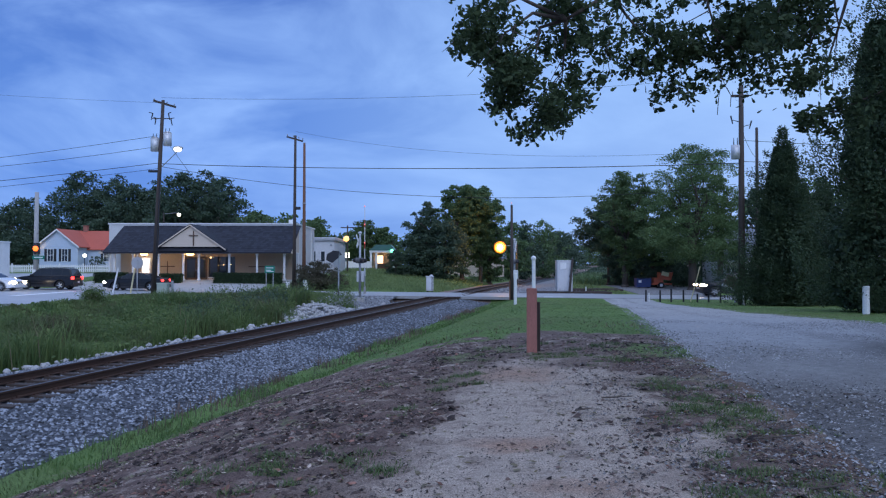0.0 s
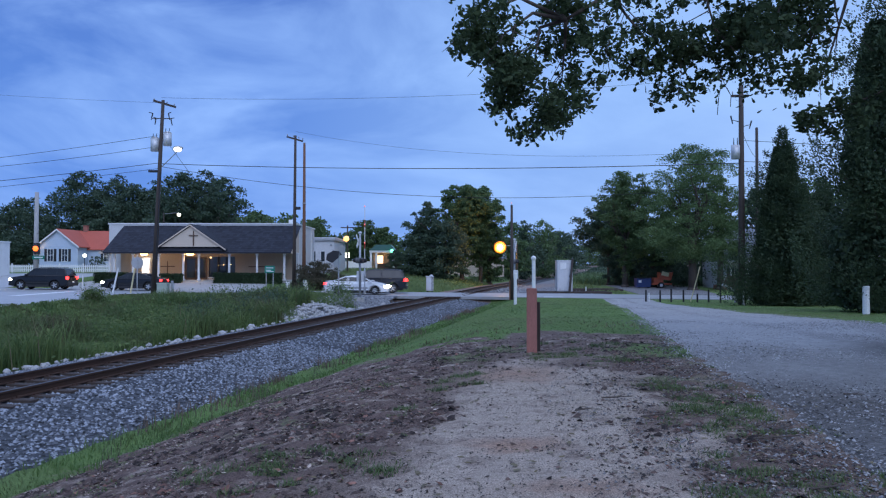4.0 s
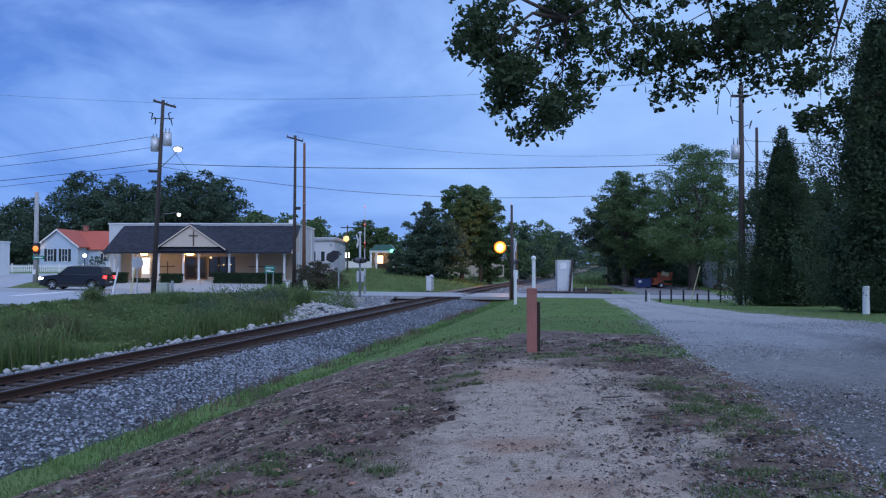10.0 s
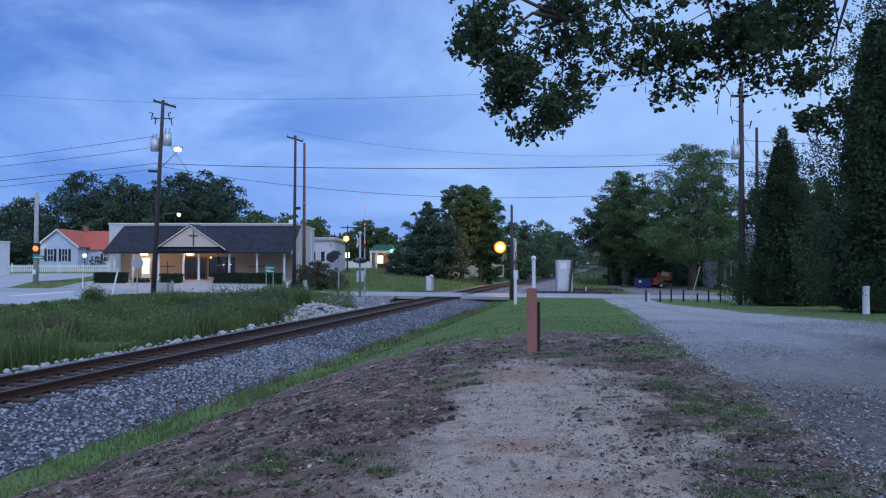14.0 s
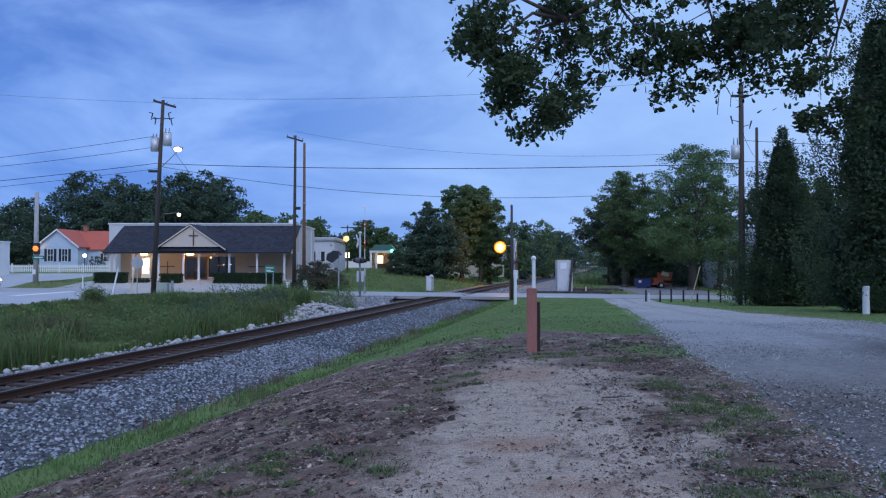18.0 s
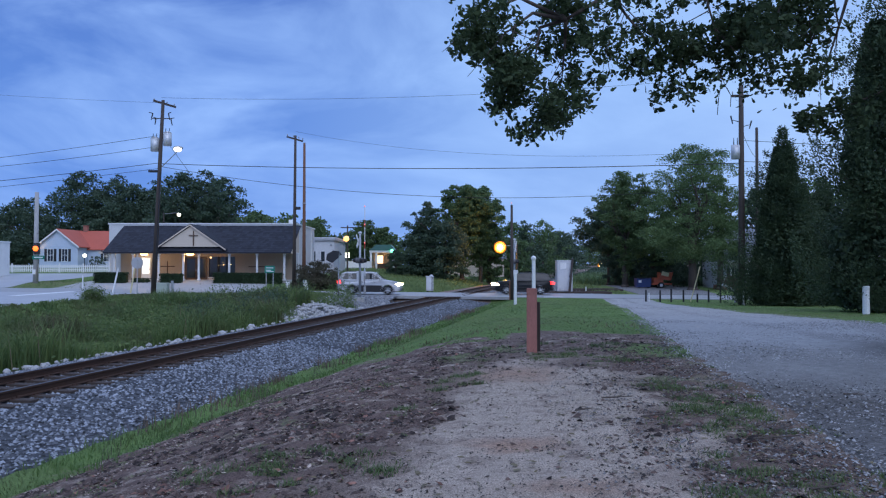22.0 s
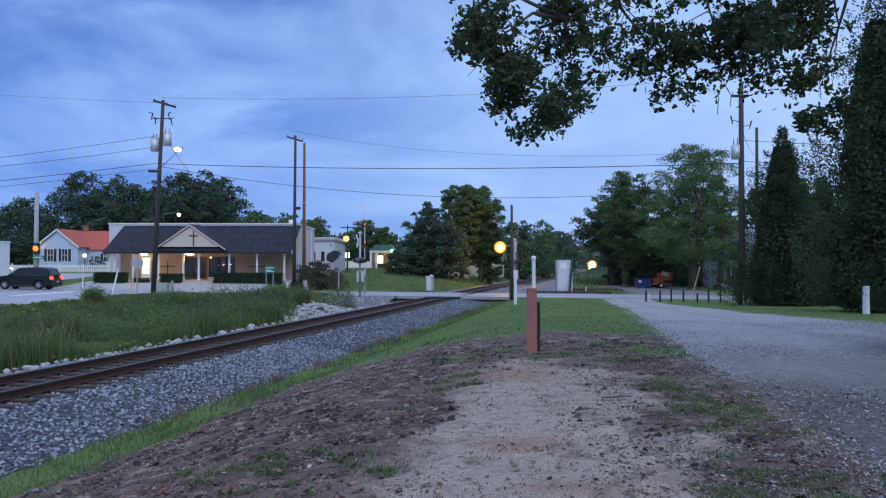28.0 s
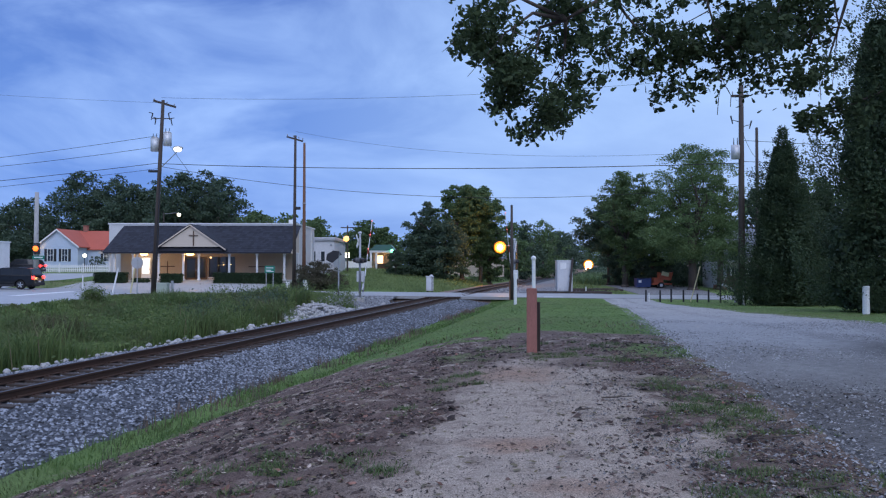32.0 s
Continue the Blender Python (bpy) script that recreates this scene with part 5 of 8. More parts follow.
    H = np.array([10.5, 8.5, 9.6]) + v * rng.uniform(0.3, 1, (11000, 1)) ** 0.5 * np.array([6.0, 7.0, 2.3])
    H = H[(H[:, 2] > 7.4) & (wave(H[:, 0], H[:, 1] + H[:, 2], 1.1) > -0.45)]
    V, F = leaf_cloud(H - np.array(o), 0.22, rng, "quad", 0.1)
    hc = new("shade_crown", flat_mesh("shade_crown", V, F, M["leaf_oak"]))
    hc.parent = t
    # the lowest hanging leaves, one by one
    shapes = []
    for k in range(4):
        P = [(-1, 0), (-0.5, 0.30), (-0.2, 0.26), (0.15, 0.62), (0.45, 0.42), (0.75, 0.5), (1, 0.0), (0.75, -0.5), (0.45, -0.42), (0.15, -0.62), (-0.2, -0.26), (-0.5, -0.30)]
        curl = rng.uniform(0.1, 0.35)
        vs = [(p * 0.042, q * 0.042 * rng.uniform(0.85, 1.1), curl * 0.042 * (q * q - 0.3 * p)) for p, q in P] + [(0.0, 0.0, 0.0)]
        fs = [[i, (i + 1) % 12, 12] for i in range(12)]
        shapes.append(flat_mesh("leaf", vs, fs, M["leaf_oak"]))
    lx = rng.uniform(0.1, 5.1, 290)
    for k, x in enumerate(lx):
        z = float(np.interp(x, ex, ez)) + abs(rng.normal(0.06, 0.14))
        if abs(x - 2.12) < 0.13:
            continue
        lf = new("leaf", shapes[k % 4])
        lf.parent = t
        lf.matrix_basis = pose(x - o.x, 9.75 + rng.normal(0, 0.35) - o.y, z - o.z, rng.uniform(0, 360), rng.uniform(20, 90), rng.uniform(0, 360))


oak()


# ---- poles and lines ----
def pole(name, x, y, h, r, wood, label, lean=0.0, z=None):
    z = gz(x, y) if z is None else z
    t = thing(name, x, y, z - 0.1, label, "utility pole")
    part("shaft", rod((0, 0, 0), (lean, 0, h + 0.1), r, r * 0.62, 12), wood, t, "", True)
    return t


def insulator(bm, x, y, z):
    add_rod(bm, (x, y, z), (x, y, z + 0.10), 0.02, 0.02, 6)
    add_rod(bm, (x, y, z + 0.08), (x, y, z + 0.2), 0.05, 0.03, 8)


p1 = pole("utility_pole", -21.13, 56, 14.2, 0.19, M["pole_wood"], "dark leaning wooden utility pole with transformers and street lamp", 0.62, -0.59)
part("crossarm", box(-0.82, 0.82, -0.07, 0.07, 14.0, 14.14, 0.01, Matrix.Translation((0.66, 0.18, 14.05)) @ pose(0, 0, 0, 0, 14, 18) @ Matrix.Translation((0, 0, -14.05))), M["pole_wood"], p1)
for k, (dx, dz) in enumerate(((-0.72, 14.38), (-0.12, 14.22), (0.22, 14.14), (0.76, 13.98))):
    bm = bmesh.new()
    insulator(bm, 0.62 + dx, 0.18, dz - 0.1)
    part("insulator", bm, M["steel_grey"], p1, "", True)
for dx, dz, rr in ((-0.38, 10.55, 0.3), (0.54, 10.95, 0.3)):
    bm = bmesh.new()
    add_rod(bm, (0.42 + dx, 0.0, dz), (0.42 + dx, 0, dz + 0.95), rr, rr, 14)
    add_rod(bm, (0.42 + dx, 0.0, dz + 0.95), (0.42 + dx, 0, dz + 1.05), rr * 1.04, rr * 0.5, 14)
    tf = part("transformer", bm, M["alu"], p1, "pale grey transformer can", True)
    bm = bmesh.new()
    for s in (-0.13, 0.13):
        add_rod(bm, (0.42 + dx + s, 0, dz + 1.0), (0.42 + dx + s, 0, dz + 1.3), 0.035, 0.02, 6)
    part("bushing", bm, M["dark_metal"], tf)
    part("bracket", box(0.42 + min(dx, 0) + 0.05, 0.42 + max(dx, 0), -0.04, 0.04, dz + 0.4, dz + 0.5), M["steel_grey"], tf)
for dx, dz in ((-0.80, 12.85), (-0.52, 12.5), (0.55, 12.85), (0.75, 12.45)):
    bm = bmesh.new()
    add_rod(bm, (0.55 + dx, 0, dz), (0.55 + dx * 0.85, 0, dz + 0.5), 0.03, 0.05, 6)
    add_rod(bm, (0.55 + dx * 0.85, 0, dz + 0.5), (0.55 + dx * 1.2, 0, dz + 0.55), 0.03, 0.03, 6)
    part("fuse_cutout", bm, M["dark_metal"], p1)
part("bracket_arm", box(-0.15, 1.25, -0.04, 0.04, 12.92, 12.98), M["pole_wood"], p1)
arm = part("lamp_arm", rod((0.45, 0, 9.3), (1.75, -0.3, 10.45), 0.035, 0.03, 8), M["steel_grey"], p1)
lh = part("lamp_head", ball(1.86, -0.35, 10.74, 0.30, (1.25, 0.8, 0.5)), M["steel_grey"], p1, "grey street lamp head", True)
part("lamp_lens", ball(1.86, -0.42, 10.64, 0.27, (1.1, 0.8, 0.75)), M["lamp_white"], lh, "glowing pale street lamp lens", True)
part("side_lamp", box(-0.40, 0.40, -0.12, 0.12, 9.0, 9.16, 0.03), M["dark_metal"], p1, "dark unlit side lamp")
part("conduit", rod((0.30, -0.2, 3.0), (0.52, -0.2, 9.0), 0.035, 0.035, 6), M["dark_metal"], p1)

p2 = pole("utility_pole", -13.2, 68, 13.6, 0.17, M["pole_wood"], "dark wooden utility pole with a short crossarm", 0.08)
part("crossarm", box(-0.75, 0.75, -0.06, 0.06, 13.35, 13.48, 0.01, Matrix.Translation((0, 0.15, 13.4)) @ pose(0, 0, 0, 0, 14, 15) @ Matrix.Translation((0, 0, -13.4))), M["pole_wood"], p2)
for dx, dz in ((-0.65, 13.75), (-0.1, 13.65), (0.35, 13.55), (0.7, 13.4)):
    bm = bmesh.new()
    insulator(bm, dx, 0.15, dz - 0.1)
    part("insulator", bm, M["steel_grey"], p2, "", True)
part("floodlight", box(0.1, 0.55, -0.15, 0.15, 7.1, 7.35, 0.03), M["dark_metal"], p2)
p3 = pole("utility_pole", -12.5, 69, 13.0, 0.17, M["pole_brown"], "reddish brown wooden utility pole", 0.0)
part("pole_band", rod((0, 0, 7.6), (0, 0, 7.68), 0.17, 0.17, 12), M["steel_grey"], p3)

pr = pole("utility_pole", 18.29, 47, 13.5, 0.22, M["pole_wood"], "tall grey-brown wooden utility pole with one transformer", 0.05)
part("crossarm", box(-0.55, 0.5, -0.07, 0.07, 12.85, 13.0, 0.01), M["pole_wood"], pr)
for dx in (-0.48, 0.0, 0.42):
    bm = bmesh.new()
    insulator(bm, dx, 0.0, 13.0 + (0.5 if dx == 0 else 0))
    part("insulator", bm, M["steel_grey"], pr, "", True)
bm = bmesh.new()
add_rod(bm, (-0.42, -0.25, 9.0), (-0.42, -0.25, 9.85), 0.26, 0.26, 14)
tf = part("transformer", bm, M["alu"], pr, "pale grey transformer can", True)
bm = bmesh.new()
for s in (-0.1, 0.12):
    add_rod(bm, (-0.42 + s, -0.25, 9.85), (-0.42 + s, -0.25, 10.3), 0.035, 0.02, 6)
part("bushing", bm, M["dark_metal"], tf)
for dx, dz in ((-0.4, 11.2), (0.45, 10.9)):
    bm = bmesh.new()
    add_rod(bm, (dx * 1.2, 0, dz), (dx * 1.5, 0, dz + 0.5), 0.03, 0.05, 6)
    add_rod(bm, (0, 0, dz + 0.1), (dx * 1.25, 0, dz + 0.25), 0.025, 0.02, 6)
    part("fuse_cutout", bm, M["dark_metal"], pr)
p4 = pole("utility_pole", 24.61, 60, 13.4, 0.17, M["pole_wood"], "thin dark pole behind the cedar")
part("pole_top", rod((0, 0, 13.3), (0, 0, 13.52), 0.11, 0.08, 8), M["dark_metal"], p4)
bp = pole("signal_line_pole", 4.93, 55, 6.8, 0.13, M["pole_wood"], "short dark wooden pole beside the crossing", 0.0)
part("pole_cap", rod((0, 0, 6.85), (0, 0, 6.93), 0.11, 0.06, 8), M["dark_metal"], bp)
part("guard", rod((-0.16, -0.14, 0.1), (-0.16, -0.14, 1.5), 0.045, 0.045, 8), M["pole_brown"], bp)


def cable(a, b, sag, r=0.018, n=24, label="black power cable strung between the poles"):
    a, b = Vector(a), Vector(b)
    bm = bmesh.new()
    pts = [a.lerp(b, i / n) - Vector((0, 0, sag * 4 * (i / n) * (1 - i / n))) for i in range(n + 1)]
    q = (b - a).to_track_quat("Z", "Y").to_matrix()
    rings = [[bm.verts.new(p + q @ Vector((r * math.cos(k * 1.2566), r * math.sin(k * 1.2566), 0))) for k in range(5)] for p in pts]
    for u, v in zip(rings, rings[1:]):
        for k in range(5):
            bm.faces.new((u[k], u[(k + 1) % 5], v[(k + 1) % 5], v[k]))
    o = part("overhead_cable", bm, M["wire"])
    return tagged(o, label, "cable", "overhead cables")


cable((-20.65, 56, 8.95), (18.3, 47, 7.80), 0.35, 0.024)
cable((-20.72, 56, 8.75), (22, 57.5, 7.6), 1.6, 0.017)
cable((-20.65, 56, 13.8), (18.3, 47, 13.2), 0.6, 0.010, label="thin black wire strung between the poles")
cable((-13.1, 68, 13.4), (18.4, 47, 8.6), 1.1, 0.009, label="thin black wire strung between the poles")
cable((-20.9, 56, 11.0), (-58, 50, 6.2), 0.6, 0.016)
cable((-20.9, 56, 10.2), (-58, 50, 6.9), 0.9, 0.016)
cable((-20.75, 56, 9.0), (-58, 50, 4.9), 0.4, 0.02)
cable((-20.75, 56, 8.6), (-58, 50, 4.4), 0.4, 0.014)
cable((-20.3, 56, 10.7), (-22.0, 75.9, 6.9), 0.2, 0.016)
cable((-20.9, 56.1, 13.45), (-58, 50, 15.5), 0.5, 0.008, label="thin black wire strung between the poles")
cable((18.3, 47, 10.0), (24.6, 60, 9.9), 0.3, 0.014)
cable((18.3, 47, 9.2), (60, 44, 8.2), 0.5, 0.016)
cable((18.3, 47, 7.9), (60, 44, 7.3), 0.4, 0.016)

# ---- the crossing's gates ----
def gate(x, y, turn, arm_len, label, mast_h):
    g = thing("crossing_gate", x, y, gz(x, y) - 0.03, label, "crossing gate", "crossing gates", turn)
    part("foundation", box(-0.35, 0.35, -0.35, 0.35, 0, 0.35, 0.03), M["concrete"], g)
    part("mast", rod((0, 0, 0.3), (0, 0, mast_h), 0.085, 0.075, 10), M["steel_grey"], g, "", True)
    part("mechanism_box", box(-0.25, 0.25, 0.08, 0.62, 1.45, 2.2, 0.03), M["alu"], g, "grey gate mechanism box")
    la = part("lamp_bar", rod((-0.42, 0, 2.95), (0.42, 0, 2.95), 0.03, 0.03, 8), M["alu"], g)
    la.matrix_basis = pose(0, 0, 0, 0, 0, 78)
    for s in (-0.38, 0.38):
        for f in (-1, 1):
            hd = part("flasher", rod((s, f * 0.02, 2.95), (s, f * 0.14, 2.95), 0.20, 0.20, 18), M["flasher_back"], la, "grey-black flasher disc")
            part("flasher_hood", rod((s, f * 0.14, 2.95), (s, f * 0.34, 2.95), 0.15, 0.14, 14), M["black"], la)
            part("flasher_lens", ball(s, f * 0.22, 2.95, 0.10, (1, 0.4, 1)), M["flasher_red"], la, "red flasher lens")
    for a in (-45, 45):
        part("crossbuck_blade", box(-0.61, 0.61, -0.03, -0.005, -0.11, 0.11, 0.006, pose(0, 0, 0, 0, 0, 78) @ Matrix.Translation((0, 0.12 + 0.03 * (a > 0), mast_h - 0.45)) @ pose(0, 0, 0, 0, a, 0)), M["white_paint"], g, "white crossbuck blade")
    part("mast_cap", ball(0, 0, mast_h, 0.08), M["alu"], g, "", True)
    part("bell", ball(0, 0, mast_h + 0.15, 0.14, (1, 1, 0.7)), M["alu"], g, "grey crossing bell", True)
    seg = 9
    root = rod((0, 0, 0), (0, 0, 0.5), 0.05, 0.05, 8)
    arm_ob = part("gate_arm", root, M["alu"], g, "red and white striped gate arm")
    arm_ob.location = (0.30, 0.35, 1.85)
    for k in range(seg):
        a0, a1 = 0.4 + (arm_len - 0.4) * k / seg, 0.4 + (arm_len - 0.4) * (k + 1) / seg
        wd = 0.06 - 0.028 * k / seg
        part("arm_stripe", box(-0.018, 0.018, -wd, wd, a0, a1, 0.004), M["red_stripe"] if k in (3, 6) else M["white_paint"], arm_ob)
    for k in (0.48, 0.74, 1.0):
        part("arm_lamp", ball(0.0, -wd - 0.03, arm_len * k - 0.05, 0.05), M["arm_red"], arm_ob, "small red gate lamp", True)
    part("counterweight", box(-0.06, 0.06, -0.16, 0.16, -1.25, -0.75, 0.02), M["steel_grey"], arm_ob)
    part("counter_arm", rod((0, 0, 0), (0, 0, -0.9), 0.035, 0.035, 8), M["steel_grey"], arm_ob)
    return g, arm_ob


M["flasher_back"] = mat("weathered_flasher_disc", (0.13, 0.13, 0.135), (0.09, 0.09, 0.095), 0.6, coarse=2, fine=20, bump=0.05)
M["flasher_red"] = glow("flasher_red", (1.0, 0.26, 0.20), 0.9)
M["arm_red"] = glow("arm_red", (1.0, 0.22, 0.18), 1.0)
gate_l, arm_l = gate(-5.84, 54, 0, 5.0, "crossing gate with striped arm and grey mechanism box", 4.75)
gate_r, arm_r = gate(6.17, 66.2, 180, 6.2, "crossing gate with striped arm across the road", 4.7)

# ---- trackside cabinets and posts ----
def cabinet(name, x, y, w, d, h, label, leg=0.25):
    c = thing(name, x, y, gz(x, y) - 0.02, label, "cabinet")
    part("body", box(-w / 2, w / 2, -d / 2, d / 2, leg, h, 0.02), M["alu"], c)
    part("roof", box(-w / 2 - 0.05, w / 2 + 0.05, -d / 2 - 0.06, d / 2 + 0.05, h, h + 0.07, 0.02), M["alu"], c)
    for s in (-1, 1):
        part("leg", box(s * w * 0.33 - 0.05, s * w * 0.33 + 0.05, -0.1, 0.1, 0, leg), M["dark_metal"], c)
    dr = part("door", box(-w / 2 + 0.06, w / 2 - 0.06, -d / 2 - 0.03, -d / 2, leg + 0.1, h - 0.12, 0.008), M["alu"], c)
    part("handle", box(w * 0.28, w * 0.33, -d / 2 - 0.07, -d / 2 - 0.03, h * 0.5, h * 0.5 + 0.18), M["dark_metal"], dr)
    return c, dr


cb, cbd = cabinet("signal_cabinet", 10.55, 67, 1.33, 1.1, 2.85, "tall grey aluminium railway signal cabinet on short legs", 0.22)
part("vent", box(-0.42, 0.12, -0.62, -0.575, 2.15, 2.7, 0.01), M["white_paint"], cbd, "pale vent hood")
lp = thing("leaning_prop", 10.9, 65.7, gz(10.9, 65.7), "dark timber prop leaning by the signal cabinet", "timber")
part("timber", rod((-0.05, 0.2, 0), (0.28, 0.55, 3.0), 0.11, 0.09, 8), M["pole_wood"], lp)
part("tip", rod((0.275, 0.545, 2.95), (0.285, 0.56, 3.06), 0.08, 0.04, 8), M["pole_wood"], lp)
wc, wcd = cabinet("junction_box", -1.15, 67, 0.62, 0.5, 1.65, "white trackside junction box on a post", 0.45)
part("conduit", rod((0.2, -0.3, 0), (0.2, -0.3, 1.75), 0.03, 0.03, 6), M["dark_metal"], wc)
part("dome", ball(0.12, 0, 1.76, 0.16, (1, 1, 0.6)), M["alu"], wc, "", True)

post = thing("steel_post", 1.59, 13.6, gz(1.59, 13.6) - 0.05, "rusty red painted steel post standing in the dirt", "post", turn=-12)
part("front_plate", box(-0.10, 0.08, -0.105, -0.06, 0, 1.19, 0.008), M["post_red"], post)
part("web", box(-0.03, 0.02, -0.06, 0.10, 0, 1.17, 0.004), M["post_red"], post)
# back plate: shorter than the front, in a darker colour
part("back_plate", box(-0.08, 0.12, 0.10, 0.13, 0, 0.95, 0.006), M["pole_wood"], post, "dark shorter back flange")
part("weld_cap", box(-0.095, 0.075, -0.11, -0.055, 1.17, 1.20, 0.006), M["post_red"], post)

def stake(name, x, y, h, r, material, label, category, lean=(0, 0), cap=None, z=None):
    t = thing(name, x, y, (gz(x, y) if z is None else z) - 0.05, label, category)
    part("shaft", rod((0, 0, 0), (lean[0], lean[1], h), r, r * 0.95, 10), material, t)
    if cap == "ball":
        part("cap", ball(lean[0], lean[1], h + r * 0.8, r * 1.35), material, t, "", True)
    else:
        part("cap", rod((lean[0], lean[1], h), (lean[0], lean[1], h + 0.025), r * 1.03, r * 0.7, 10), material, t)
    return t


stake("marker_post", 3.86, 41, 1.72, 0.085, M["white_paint"], "white plastic marker post in the grass", "marker post")
stake("marker_post", 6.52, 55.2, 2.85, 0.14, M["white_paint"], "tall white marker post with a round knob", "marker post", cap="ball")
wp = stake("marker_post", 14.87, 27, 1.02, 0.12, M["white_paint"], "white plastic pipe post beside the drive", "marker post")
stake("marker_stake", 14.0, 52.2, 0.62, 0.04, M["white_paint"], "short thin white stake by the bollards", "stake", (0.0, 0))
stake("guy_guard", -23.9, 55.5, 1.95, 0.06, M["white_paint"], "white guy wire guard leaning over the verge", "stake", (0.42, 0))
stake("guy_guard", -23.2, 57.0, 1.9, 0.06, M["yellow"], "yellow guy wire guard leaning over the verge", "stake", (0.3, 0))
stake("marker_stake", -31.2, 66.5, 1.15, 0.05, M["white_paint"], "thin white stake on the grass island", "stake")
stake("guide_stub", -13.5, 66.8, 0.75, 0.19, M["white_paint"], "pale concrete stub post at the roadside", "post")
stake("guide_stub", -11.85, 66.6, 0.95, 0.2, M["white_paint"], "pale stub post leaning at the roadside", "post", (-0.12, 0))
stake("rail_stake", -7.1, 52, 0.9, 0.04, M["dark_metal"], "short dark steel stake in the gravel", "stake")
stake("marker_stake", 13.4, 72, 0.5, 0.05, M["white_paint"], "short thin white stake near the siding", "stake")
stake("rod", 16.9, 52.5, 2.45, 0.035, M["yellow"], "thin yellow rod leaning in the ground", "rod", (0.68, 0))
stake("guide_stub", 18.0, 46.0, 0.9, 0.06, M["white_paint"], "thin pale stake beside the pole", "stake")
for k, x in enumerate((13.74, 14.7, 15.45, 16.28, 17.22, 17.98)):
    b_ = stake("bollard", x, 52, (0.84, 0.83, 0.9, 0.86, 0.62, 0.88)[k], 0.062, M["black"], "dark round steel bollard at the grass edge", "bollard")
    b_["group"] = "bollards"
gb = thing("utility_box", -20.15, 55.3, gz(-20.15, 55.3) - 0.02, "pale green utility box beside the pole", "utility box")
part("body", box(-0.36, 0.36, -0.3, 0.3, 0, 0.85, 0.03), M["green_box"], gb)
part("lid", box(-0.39, 0.39, -0.33, 0.33, 0.82, 0.9, 0.02), M["green_box"], gb)
part("base", box(-0.4, 0.4, -0.34, 0.34, 0, 0.07), M["concrete"], gb)
stake("stub_post", -19.6, 55.6, 1.05, 0.1, M["steel_grey"], "short grey timber post beside the utility box", "post")
# round advance sign seen from behind
rs = thing("round_sign", -21.75, 54.6, gz(-21.75, 54.6), "round railway warning sign seen from its grey back", "road sign", turn=8)
part("sign_post", box(-0.03, 0.03, -0.02, 0.02, 0, 2.9, 0), M["steel_grey"], rs)
part("disc", rod((0, 0.02, 2.3), (0, 0.035, 2.3), 0.42, 0.42, 28), M["steel_grey"], rs, "bare grey metal back of the disc")
part("bolt", rod((0, -0.035, 2.45), (0, -0.02, 2.45), 0.015, 0.015, 6), M["dark_metal"], rs)
# green place sign on two legs
gs = thing("green_sign", -14.97, 66.4, gz(-14.97, 66.4), "green road sign with white lines on two posts", "road sign")
for s in (-0.32, 0.28):
    part("sign_leg", box(s - 0.03, s + 0.03, -0.03, 0.03, 0, 2.15), M["steel_grey"], gs)
pn = part("panel", box(-0.45, 0.42, -0.055, -0.035, 1.52, 2.14, 0.006), M["sign_green"], gs)
for zz, a, b_ in ((1.95, -0.34, 0.30), (1.75, -0.36, 0.10), (1.64, -0.30, 0.32)):
    part("text_bar", box(a, b_, -0.062, -0.056, zz - 0.03, zz + 0.03), M["white_paint"], pn)
# tall grey street sign post by the gate, seen edge on
sp_ = thing("sign_post", -7.15, 52.6, gz(-7.15, 52.6), "grey steel sign post with a dark hooded sign seen edge on", "road sign")
part("shaft", rod((0, 0, 0), (0, 0, 3.35), 0.055, 0.05, 8), M["steel_grey"], sp_)
part("hood", prism([(-0.85, 2.75), (-0.8, 3.15), (-0.35, 3.4), (0.05, 3.35), (0.0, 2.9), (-0.45, 2.55)], -0.08, 0.08), M["dark_metal"], sp_)
# leaning board and small box by the pole
mb = thing("leaning_board", 19.1, 52.0, gz(19.1, 52.0), "dark brown board on a slanted frame beside the pole", "board")
part("board", box(-0.5, 0.5, -0.04, 0.04, 0, 0.75, 0.01, pose(0.3, 0, 1.05, 0, 28, 0)), M["wood_plank"], mb)
part("ledge", box(-0.62, 0.6, -0.3, 0.0, 0, 0.16, 0.01, pose(0.28, 0, 0.86, 0, 28, 0)), M["concrete"], mb, "pale slanted ledge")
part("leg", box(-0.35, -0.27, -0.05, 0.05, 0, 1.35), M["black"], mb)
part("pillar", box(0.68, 1.0, -0.2, 0.2, 0, 0.8, 0.03), M["concrete"], mb, "small pale pillar")
# dark timbers standing in for the siding's rails beside the crossing
for k, (x0, x1, yy) in enumerate(((7.6, 14.6, 66.4), (12.2, 17.0, 72.5))):
    tb_ = thing("siding_bars", x0, yy, gz(x0, yy), "dark timbers standing in for siding rails in the gravel", "timbers")
    for j in range(3):
        part("timber", box(0.1 * j, x1 - x0 - 0.2 * j, -0.14 + 0.3 * j, 0.12 + 0.3 * j, 0, 0.2 + 0.03 * j, 0.015), M["tie"], tb_)

# ---- junction signal on its concrete pole ----
sg = thing("traffic_signal_pole", -37.14, 70, gz(-37.14, 70) - 0.1, "grey concrete pole with an amber signal and a green street sign", "signal pole")
part("shaft", rod((0, 0, 0), (0.03, 0, 8.4), 0.24, 0.17, 10), M["concrete"], sg, "", True)
hd = part("signal_head", box(0.02, 0.5, -0.45, -0.2, 2.75, 3.75, 0.04), M["black"], sg)
